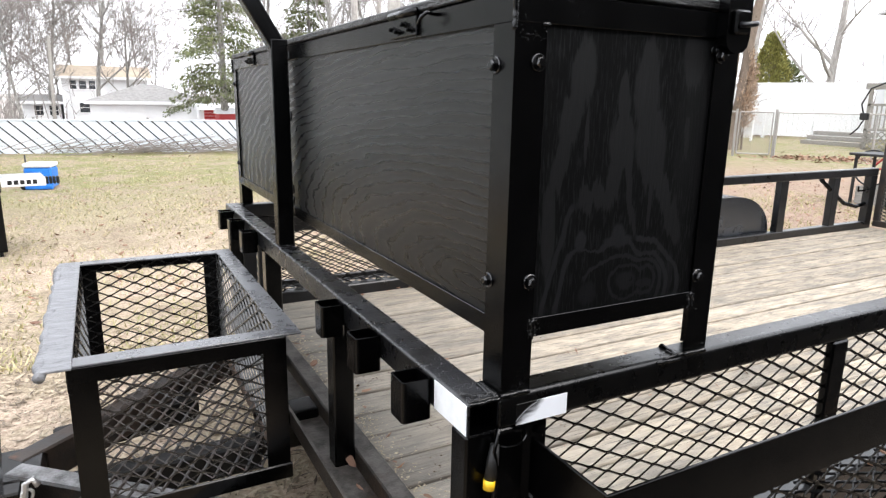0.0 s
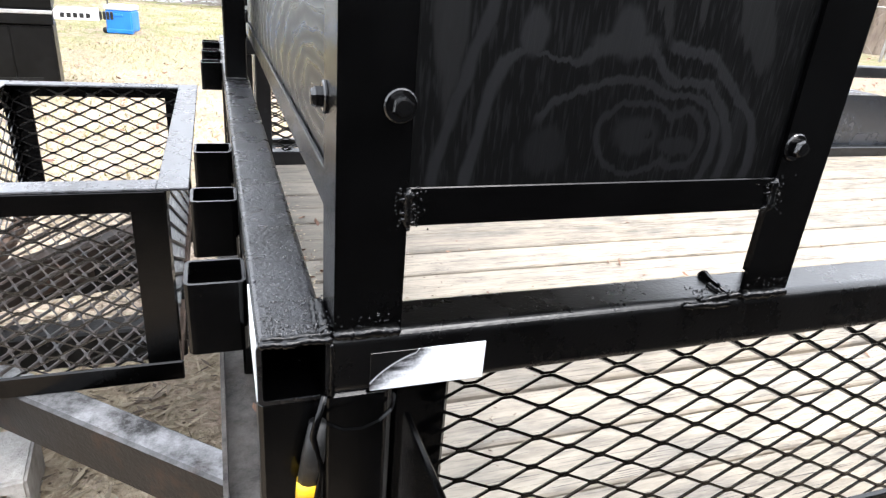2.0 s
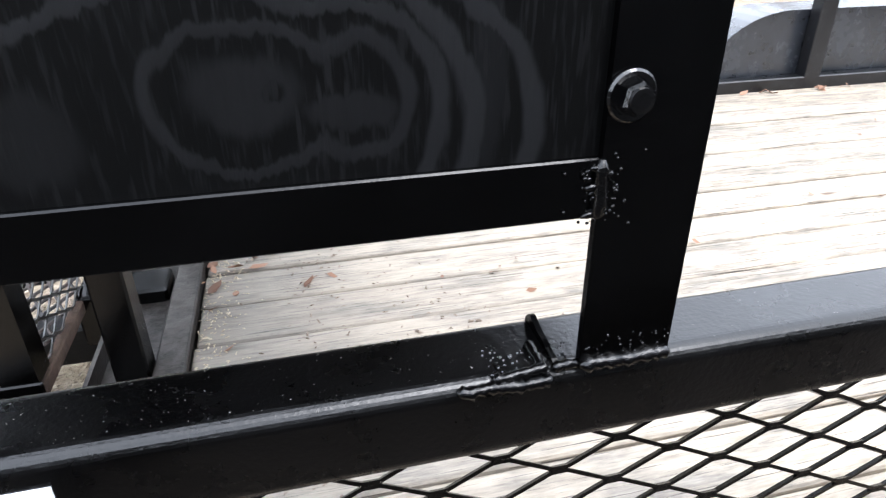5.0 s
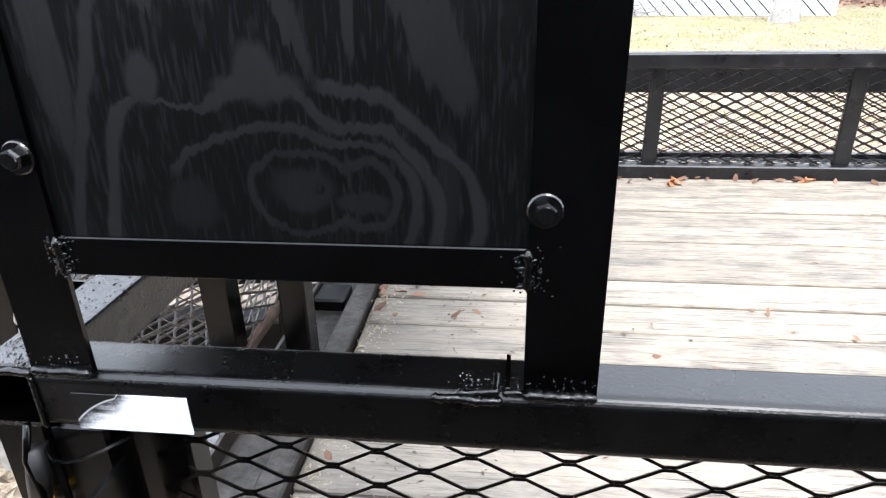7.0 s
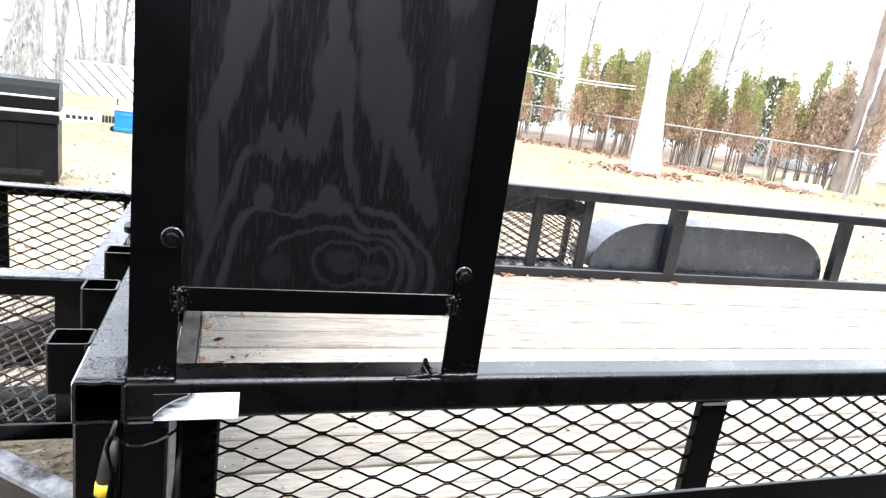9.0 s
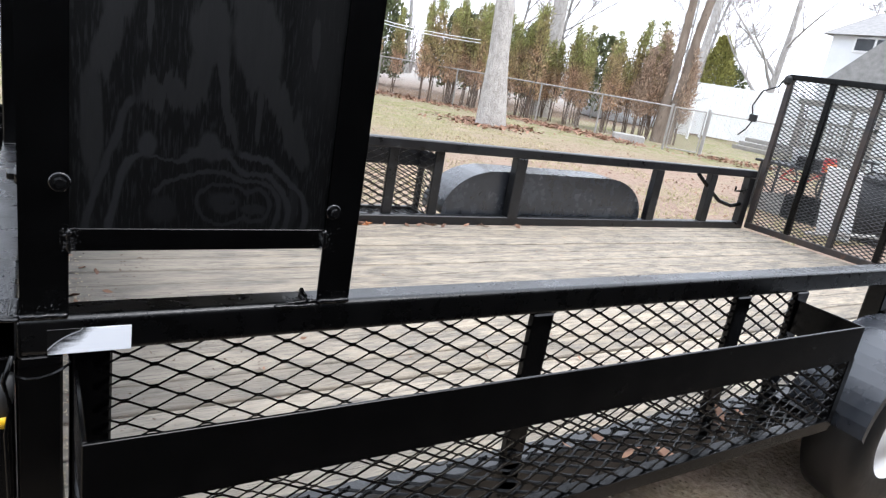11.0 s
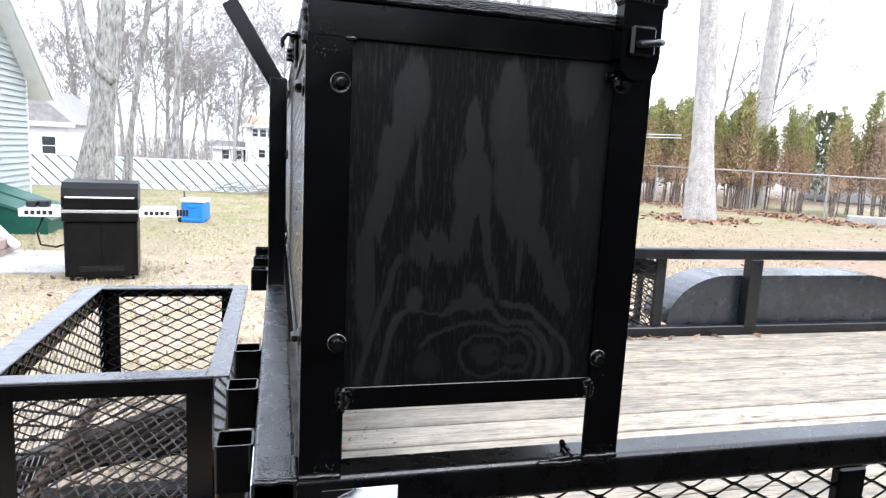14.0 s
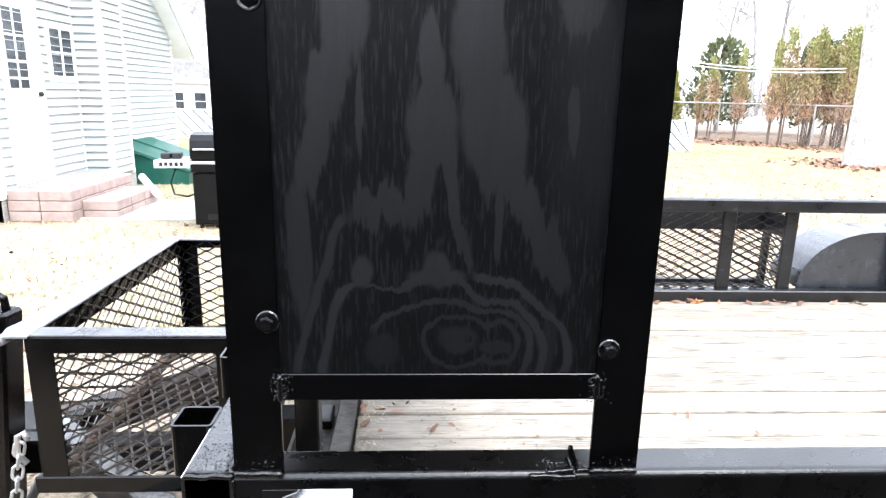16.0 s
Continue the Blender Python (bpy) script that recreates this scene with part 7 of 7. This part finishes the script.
# ---- things on the driveway behind the tailgate ----
def folding_table():
    t = thing("work_table", "black folding table with scattered tools on it", "table", at=(9.5, 4.1, 0))
    part("tabletop", box((9.1, 3.6, 0.70), (9.7, 4.7, 0.735), 0.008), RUBBER, t)
    for x in (9.15, 9.62):
        for y in (3.66, 4.6):
            part("leg", box((x, y, 0), (x + 0.035, y + 0.035, 0.70), 0.004), RUBBER, t)
    tagged(part("toolbox", box((9.2, 3.9, 0.737), (9.45, 4.15, 0.89), 0.015), GRILLBLACK), "black toolbox on the work table", "toolbox")
    tagged(part("can", fixed(pipe(bmesh.new(), [(9.3, 3.75, 0.737), (9.3, 3.75, 0.93)], 0.06, 14)), REDPAINT), "red metal can on the work table", "can")


folding_table()


def bucket(x, y, z, mat, label):
    b = thing("bucket", label, "bucket", at=(x, y, z))
    bm = bmesh.new()
    pipe(bm, [(x, y, z), (x, y, z + 0.22), (x, y, z + 0.235), (x, y, z + 0.235), (x, y, z + 0.04)], [0.095, 0.125, 0.135, 0.12, 0.09], 18)
    part("body", fixed(bm), mat, b, "", True)
    part("handle", fixed(pipe(bmesh.new(), [(x, y + 0.13 * math.cos(k * math.pi / 10), z + 0.22 - 0.09 * math.sin(k * math.pi / 10)) for k in range(11)], 0.004, 5)), GALV, b, "", True)


def crate(x, y, z, w, d, h, mat, label):
    c = thing("crate", label, "crate", "crates by the work table", (x, y, z))
    part("base", box((x, y, z), (x + w, y + d, z + 0.015), 0.003), mat, c)
    for lo, hi in (((x, y, z + 0.015), (x + 0.015, y + d, z + h)), ((x + w - 0.015, y, z + 0.015), (x + w, y + d, z + h)),
                   ((x + 0.015, y, z + 0.015), (x + w - 0.015, y + 0.015, z + h)), ((x + 0.015, y + d - 0.015, z + 0.015), (x + w - 0.015, y + d, z + h))):
        part("side_panel", box(lo, hi, 0.003), mat, c)


bucket(9.55, 4.30, 0.737, WHITE, "white plastic bucket on the work table")
for spot in ((9.15, 3.62, 0.0, 0.42, 0.5, 0.34, GRILLBLACK, "black open crate under the work table"), (9.2, 4.16, 0.0, 0.4, 0.42, 0.26, GREYWOOD, "grey wooden crate under the work table")):
    crate(*spot)
tagged(part("tool_case", box((9.18, 3.64, 0.737), (9.34, 3.72, 0.86), 0.012), ORANGECASE), "orange plastic tool case on the work table", "tool case")
tagged(part("loose_board", bar((8.05, 3.12, 0.06), (8.75, 2.62, 0.16), 0.14, 0.02), GREYWOOD), "weathered board lying on the driveway", "board")
lean = Matrix.Rotation(radians(-14), 4, 'Y')
tagged(part("white_panel", box((-0.015, 0, 0), (0.015, 0.42, 0.9), 0.004, Matrix.Translation((8.62, 2.86, 0.004)) @ lean), WHITE), "white panel leaning against a black bin", "panel")
bin_ = thing("waste_bin", "black plastic waste bin with a lid", "bin", at=(9.1, 2.85, 0))
part("body", fixed(pipe(bmesh.new(), [(9.15, 2.9, 0), (9.15, 2.9, 0.78)], [0.22, 0.27], 20)), RUBBER, bin_, "", True)
part("lid", fixed(pipe(bmesh.new(), [(9.15, 2.9, 0.78), (9.15, 2.9, 0.82), (9.15, 2.9, 0.87)], [0.29, 0.285, 0.12], 20)), RUBBER, bin_)


def bicycle(x, y, mat, label):
    b = thing("bicycle", label, "bicycle", "bicycles on the driveway", (x, y, 0))
    for dy in (-0.5, 0.5):
        w = part("wheel", fixed(pipe(bmesh.new(), [(x, y + dy + 0.31 * math.cos(k * math.pi / 14), 0.325 + 0.31 * math.sin(k * math.pi / 14)) for k in range(29)], 0.017, 6, False)), RUBBER, b, "", True)
        for k in range(9):
            a = k * math.pi / 9
            part("spoke", fixed(pipe(bmesh.new(), [(x, y + dy - 0.3 * math.cos(a), 0.325 - 0.3 * math.sin(a)), (x, y + dy + 0.3 * math.cos(a), 0.325 + 0.3 * math.sin(a))], 0.002, 3)), GALV, w)
    for p, q in (((y - 0.5, 0.325), (y - 0.36, 0.85)), ((y - 0.38, 0.76), (y + 0.15, 0.72)), ((y - 0.36, 0.68), (y + 0.05, 0.32)), ((y + 0.05, 0.32), (y + 0.18, 0.85)), ((y + 0.05, 0.32), (y + 0.5, 0.325)), ((y + 0.5, 0.325), (y + 0.15, 0.72))):
        part("frame_tube", fixed(pipe(bmesh.new(), [(x, *p), (x, *q)], 0.016, 8)), mat, b, "", True)
    part("saddle", box((x - 0.06, y + 0.08, 0.85), (x + 0.06, y + 0.32, 0.90), 0.02), RUBBER, b)
    part("handlebar", fixed(pipe(bmesh.new(), [(x - 0.28, y - 0.3, 0.95), (x - 0.1, y - 0.38, 0.93), (x, y - 0.36, 0.88), (x + 0.1, y - 0.38, 0.93), (x + 0.28, y - 0.3, 0.95)], 0.012, 6)), RUBBER, b, "", True)


bicycle(11.6, 5.2, REDPAINT, "red bicycle standing on the driveway")
bicycle(12.3, 4.4, RUBBER, "black bicycle standing on the driveway")
# straps on the tailgate's far corner
strap = thing("tie_strap", "black tie-down strap hanging from the tailgate corner", "strap", at=(5.310, W - 0.09, 1.6))
part("webbing", fixed(pipe(bmesh.new(), [(5.280, W - 0.06, 1.66), (5.270, W - 0.02, 1.58), (5.265, W + 0.10, 1.53), (5.270, W + 0.16, 1.40), (5.270, W + 0.12, 1.28), (5.270, W + 0.16, 1.20), (5.270, W + 0.22, 1.14)], 0.007, 6)), RUBBER, strap, "", True)
part("ratchet", box((5.260, W + 0.09, 1.27), (5.290, W + 0.16, 1.33), 0.006), RUBBER, strap)
part("knot", box((5.265, W - 0.11, 1.60), (5.345, W - 0.04, 1.68), 0.02), RUBBER, strap)


def vinyl_fence(a, b, h):
    f = thing("vinyl_fence", "tall white vinyl privacy fence", "fence", at=(*a, 0), kind="structure")
    a, b = V((*a, 0)), V((*b, 0))
    d = b - a
    n = round(d.length / 2.0)
    for i in range(n + 1):
        p = a.lerp(b, i / n)
        part("post", box((p.x - 0.06, p.y - 0.06, 0), (p.x + 0.06, p.y + 0.06, h + 0.06), 0.01), WHITE, f)
    k = round(d.length / 0.2)
    for i in range(k):
        p, q = a.lerp(b, (i + 0.02) / k), a.lerp(b, (i + 0.98) / k)
        part("board", bar(p + Z * (h / 2 + 0.05), q + Z * (h / 2 + 0.05), 0.025, h - 0.12), WHITE, f)
    part("top_rail", bar(a + Z * h, b + Z * h, 0.05, 0.09), WHITE, f)


vinyl_fence((24.6, 19.6), (26.9, 14.6), 2.3)


def chain_gate():
    g = thing("chain_link_gate", "chain-link gate between two galvanised posts", "gate", at=(15.0, 11.2, 0))
    a, b = V((15.05, 11.3, 0)), V((15.75, 10.6, 0))
    for p in (a, b):
        part("post", fixed(pipe(bmesh.new(), [p, p + Z * 1.28], 0.035, 10)), GALV, g)
    i, j = a.lerp(b, 0.08), a.lerp(b, 0.92)
    for p, q in ((i + Z * 0.08, i + Z * 1.2), (j + Z * 0.08, j + Z * 1.2), (i + Z * 0.08, j + Z * 0.08), (i + Z * 1.2, j + Z * 1.2)):
        part("frame_tube", fixed(pipe(bmesh.new(), [p, q], 0.018, 8)), GALV, g)
    u = (j - i).normalized()
    part_mesh("wire_fabric", expanded_metal(i + Z * 0.08, u, Z, (j - i).length, 1.12, 0.08, 0.08, 0.005, 0.005), GALV, g)



chain_gate()
lattice = thing("lattice_panel", "white garden lattice panel standing on the lawn", "lattice", at=(22.1, 16.8, 0))
part_mesh("lattice", expanded_metal((22.0, 17.3, 0.12), V((0.26, -0.96, 0)), Z, 1.1, 1.1, 0.13, 0.13, 0.04, 0.012), WHITE, lattice)
for p in ((22.0, 17.3), (22.3, 16.2)):
    part("upright", box((p[0] - 0.04, p[1] - 0.04, 0), (p[0] + 0.04, p[1] + 0.04, 1.28), 0.004), WHITE, lattice)
part("top_bar", bar((22.0, 17.3, 1.25), (22.3, 16.2, 1.25), 0.05, 0.06), WHITE, lattice)
pool = thing("pool_wall", "pale blue sheet-metal wall of a small pool behind the hedge", "pool", at=(24.5, 22.0, 0))
part("wall", fixed(pipe(bmesh.new(), [(24.5, 22.0, 0.05), (24.5, 22.0, 1.05)], 2.0, 40)), SLAT, pool, "", True)
part("rim", fixed(pipe(bmesh.new(), [(24.5 + 2.02 * math.cos(k * math.pi / 20), 22.0 + 2.02 * math.sin(k * math.pi / 20), 1.06) for k in range(41)], 0.05, 6, False)), WHITE, pool)
timber = thing("timber_steps", "low grey timber steps on the lawn", "steps", at=(23.5, 13.2, 0))
for k in range(3):
    part("timber", box((23.0 + 0.35 * k, 12.4, 0.16 * k), (23.33 + 0.35 * k, 14.6, 0.16 * k + 0.15), 0.01), GREYWOOD, timber)
tagged(part("stone_slab", box((-0.45, -0.2, 0), (0.45, 0.2, 0.22), 0.02, pose(14.75, 12.35, 0, 0, 0, -40)), CONCRETE), "grey concrete slab lying by the fence", "concrete slab")
bm = bmesh.new()
for dz in (0, 0.07):
    pts = [V((5.9, 14.2, 2.15 + dz)).lerp(V((9.35, 12.8, 1.93 + dz)), k / 10) - Z * 0.10 * math.sin(math.pi * k / 10) for k in range(11)]
    pipe(bm, pts, 0.008, 5)
tagged(part("clothesline", fixed(bm), WHITE), "pair of pale green clotheslines tied between two trees", "clothesline")


# ---- brush and leaves ----
def leaf_scatter(name, label, spots, count, size, seed, mat, lift=0.012):
    rnd = random.Random(seed)
    verts, faces = [], []
    for _ in range(count):
        (x0, y0), (x1, y1), w, z = spots[rnd.randrange(len(spots))]
        f = rnd.random()
        x, y = x0 + (x1 - x0) * f + rnd.gauss(0, w), y0 + (y1 - y0) * f + rnd.gauss(0, w)
        if z is None and -1.6 < x < 5.6 and y < 2.7:
            continue
        zz = (rise(x, y) if z is None else z) + rnd.uniform(0.3, 1.5) * lift
        m = Matrix.LocRotScale((x, y, zz), Euler((rnd.uniform(-.6, .6), rnd.uniform(-.6, .6), rnd.uniform(0, 6.28))), None)
        s = size * rnd.uniform(0.6, 1.3)
        k = len(verts)
        verts.extend(tuple(m @ V(v)) for v in ((-s, 0, 0), (-s * 0.3, s * 0.45, s * 0.2), (s * 0.5, s * 0.35, 0.05 * s), (s, 0, s * 0.25), (s * 0.4, -s * 0.4, s * 0.1), (-s * 0.4, -s * 0.35, 0)))
        faces.append(tuple(range(k, k + 6)))
    me = bpy.data.meshes.new(name)
    me.from_pydata(verts, [], faces)
    me.materials.append(mat)
    return tagged(new(name, me), label, "leaves", kind="stuff")


def leaf_material(name, a, b):
    m = bpy.data.materials.new(name)
    m.use_nodes = True
    n, l = m.node_tree.nodes, m.node_tree.links
    p = n["Principled BSDF"]
    g, mx = n.new("ShaderNodeNewGeometry"), n.new("ShaderNodeMix")
    mx.data_type = 'RGBA'
    mx.inputs[6].default_value, mx.inputs[7].default_value = (*a, 1), (*b, 1)
    l.new(g.outputs["Random Per Island"], mx.inputs[0])
    l.new(mx.outputs[2], p.inputs["Base Color"])
    p.inputs["Roughness"].default_value = 0.75
    return m


LEAF = leaf_material("dead_leaf", (0.12, 0.06, 0.036), (0.34, 0.19, 0.12))
ORANGELEAF = leaf_material("orange_oak_leaf", (0.30, 0.10, 0.035), (0.48, 0.21, 0.09))
STRAW = leaf_material("grass_blade", (0.55, 0.46, 0.27), (0.20, 0.21, 0.07))
leaf_scatter("leaf_litter", "drift of dead brown leaves along the fence", [((9.5, 20.0), (13.2, 15.2), 0.55, None), ((13.2, 15.2), (14.2, 11.8), 0.45, None), ((15.6, 10.4), (19.0, 7.0), 0.5, None), ((9.3, 12.4), (10.6, 12.8), 0.5, None)], 2900, 0.07, 1, LEAF, 0.03)
leaf_scatter("leaf_litter", "scattered dead leaves on the lawn", [((-3, 2), (4, 12), 3.0, None), ((6, 3), (12, 9), 2.0, None)], 1500, 0.03, 2, LEAF)


def debris():
    """Twigs, crumbs of leaf and bleached blades strewn over the bare ground round the trailer."""
    rnd = random.Random(17)
    verts, faces = [], []
    for _ in range(26000):
        x, y = rnd.uniform(-5, 6), 2.4 + 8 * rnd.random() ** 1.5
        if rnd.random() < 0.3:
            x, y = rnd.uniform(-2.6, 0.1), rnd.uniform(-0.2, 2.8)
        a, ln, w = rnd.uniform(0, 6.28), rnd.uniform(0.008, 0.045), rnd.uniform(0.002, 0.008)
        c, d = V((x, y, rise(x, y) + rnd.uniform(0.004, 0.014))), V((math.cos(a), math.sin(a), rnd.gauss(0, 0.15)))
        n_ = V((-math.sin(a), math.cos(a), rnd.gauss(0, 0.2)))
        k = len(verts)
        verts.extend(tuple(v) for v in (c - d * ln, c + n_ * w, c + d * ln, c - n_ * w))
        faces.append((k, k + 1, k + 2, k + 3))
    me = bpy.data.meshes.new("ground_debris")
    me.from_pydata(verts, [], faces)
    me.materials.append(leaf_material("litter_crumb", (0.07, 0.045, 0.03), (0.50, 0.42, 0.30)))
    tagged(new("ground_debris", me), "strewn twigs and crumbs of dead leaves on bare soil", "leaf debris", kind="stuff")


debris()


def grass():
    rnd = random.Random(8)
    verts, faces = [], []
    for _ in range(60000):
        y = 2.8 + 13 * rnd.random() ** 1.6
        x = rnd.uniform(-4.2, 9.5)
        if noise.noise(V((x * 0.9, y * 0.9, 3))) < rnd.uniform(-0.5, 0.25) or (x > -0.2 and x < 5.2 and y < 2.5):
            continue
        h = rnd.uniform(0.015, 0.05)
        a = rnd.uniform(0, 6.28)
        dx, dy = 0.006 * math.cos(a), 0.006 * math.sin(a)
        lx, ly = rnd.gauss(0, 0.03), rnd.gauss(0, 0.03)
        z = rise(x, y)
        k = len(verts)
        verts.extend(((x - dx, y - dy, z), (x + dx, y + dy, z), (x + lx, y + ly, z + h)))
        faces.append((k, k + 1, k + 2))
    me = bpy.data.meshes.new("grass")
    me.from_pydata(verts, [], faces)
    me.materials.append(STRAW)
    tagged(new("grass", me), "short straw-coloured and green winter grass", "grass", kind="stuff")


grass()


def brush_pile():
    rnd = random.Random(12)
    bm = bmesh.new()
    for _ in range(170):
        x = rnd.gauss(0.9, 1.5)
        y = 16.15 - 0.08 * x + rnd.gauss(0, 0.25)
        z = abs(rnd.gauss(0.05, 0.1)) + 0.02
        a, ln = rnd.gauss(0, 0.5), rnd.uniform(0.5, 1.5)
        p = V((x, y, z))
        q = p + V((math.cos(a) * ln, math.sin(a) * ln * 0.4, rnd.uniform(-0.02, 0.3)))
        pipe(bm, [p, p.lerp(q, 0.5) + Z * rnd.uniform(-0.04, 0.07), q], [0.012, 0.009, 0.003], 4, False)
    tagged(part("brush_pile", fixed(bm), TWIG), "pile of cut bare branches along the fence", "branches", kind="stuff")


brush_pile()

# ---- deck planks ----
deck = part("deck_joist", box((0.13, W / 2 - 0.03, 0.26), (L - 0.02, W / 2 + 0.03, D - 0.042), 0.004), RUST, trailer)
rnd = random.Random(4)
pitch = (W - 2 * T - 0.002) / 15
plank_mesh = bpy.data.meshes.new("plank")
pb = box((0.123, 0.001, -0.038), (L - 0.005, pitch - 0.0075, 0.0), 0.004)
pb.to_mesh(plank_mesh)
pb.free()
plank_mesh.materials.append(PLANK)
for i in range(16):
    o = new("plank", plank_mesh)
    o.parent = deck
    # the outermost two are ripped narrower
    at, wide = (0.0, 0.22) if i == 0 else (0.033 + (i - 1) * pitch, 0.76 if i == 15 else 1.0)
    o.location = (rnd.uniform(-0.004, 0.004), T + 0.0015 + at + rnd.uniform(-0.001, 0.0025), D + rnd.uniform(-0.003, 0.003))
    o.scale = (1, wide, 1)
    o.rotation_euler = (rnd.uniform(-0.012, 0.012), 0, 0)
leaf_scatter("deck_leaves", "dead leaves and crumbs along the deck's front edge", [((0.16, 0.5), (0.2, 1.7), 0.07, D), ((0.5, 2.19), (3.0, 2.19), 0.02, D)], 70, 0.022, 3, LEAF, 0.006)
leaf_scatter("deck_leaves", "small dark leaf scraps strewn over the deck", [((0.45, 0.4), (3.4, 1.9), 0.32, D), ((0.3, 1.2), (1.4, 0.7), 0.25, D)], 46, 0.012, 12, LEAF, 0.005)
leaf_scatter("deck_leaves", "curled orange oak leaves against the deck's far edge", [((1.66, 2.19), (1.70, 2.20), 0.006, D), ((1.12, 2.13), (1.16, 2.14), 0.006, D)], 6, 0.034, 8, ORANGELEAF, 0.01)
leaf_scatter("deck_leaves", "dead leaves lying in the side tray", [((1.2, -0.1), (2.0, -0.1), 0.04, 0.465)], 9, 0.024, 4, LEAF, 0.008)


def crumbs(name, label, category, count, seed, place, size, mat, long=1.0):
    """Tiny uneven grains strewn over a surface; place(rnd) gives a point on it."""
    rnd = random.Random(seed)
    verts, faces = [], []
    for _ in range(count):
        m = Matrix.LocRotScale(place(rnd), Euler((rnd.uniform(-.3, .3), rnd.uniform(-.3, .3), rnd.uniform(0, 6.28))), None)
        s = size * rnd.uniform(0.5, 1.2) * (1.8 if rnd.random() < 0.06 else 1)
        k = len(verts)
        verts.extend(tuple(m @ V(v)) for v in ((-s * long, -s * 0.6, 0), (s * long, -s * 0.5, 0), (s * long * 0.8, s * 0.6, 0), (-s * long * 0.7, s * 0.5, 0), (0, 0, s * 0.8)))
        faces.extend(((k, k + 1, k + 4), (k + 1, k + 2, k + 4), (k + 2, k + 3, k + 4), (k + 3, k, k + 4)))
    me = bpy.data.meshes.new(name)
    me.from_pydata(verts, [], faces)
    me.materials.append(mat)
    return tagged(new(name, me), label, category, kind="stuff")


def on_rails(rnd):
    if rnd.random() < 0.3:
        return V((0.07 + rnd.random() ** 1.6 * 1.5, rnd.uniform(0.008, 0.056), R + 0.0002))
    return V((rnd.uniform(0.006, 0.056), 0.01 + rnd.random() ** 2.2 * 1.6, R + 0.0002))


def on_front_edge(rnd):
    return V((0.126 + abs(rnd.gauss(0, 0.045)), rnd.uniform(0.08, 2.2), D + 0.003))


def on_deck_front(rnd):
    a = rnd.choice(((0.22, 0.45), (0.30, 0.95), (0.20, 1.25), (0.5, 0.75), (0.35, 1.65)))
    return V((a[0] + abs(rnd.gauss(0, 0.12)), a[1] + rnd.gauss(0, 0.12), D + 0.0035))


crumbs("rail_grit", "pale grit and paint specks on the black rails", "grit", 1700, 21, on_rails, 0.00042, GRIT)
crumbs("deck_crumbs", "straw crumbs swept against the deck's front edge", "debris", 900, 22, on_front_edge, 0.0022, CRUMB, 2.0)
crumbs("deck_crumbs", "dark bark crumbs on the deck's front end", "debris", 420, 23, on_deck_front, 0.0028, BROWNBARK, 1.8)
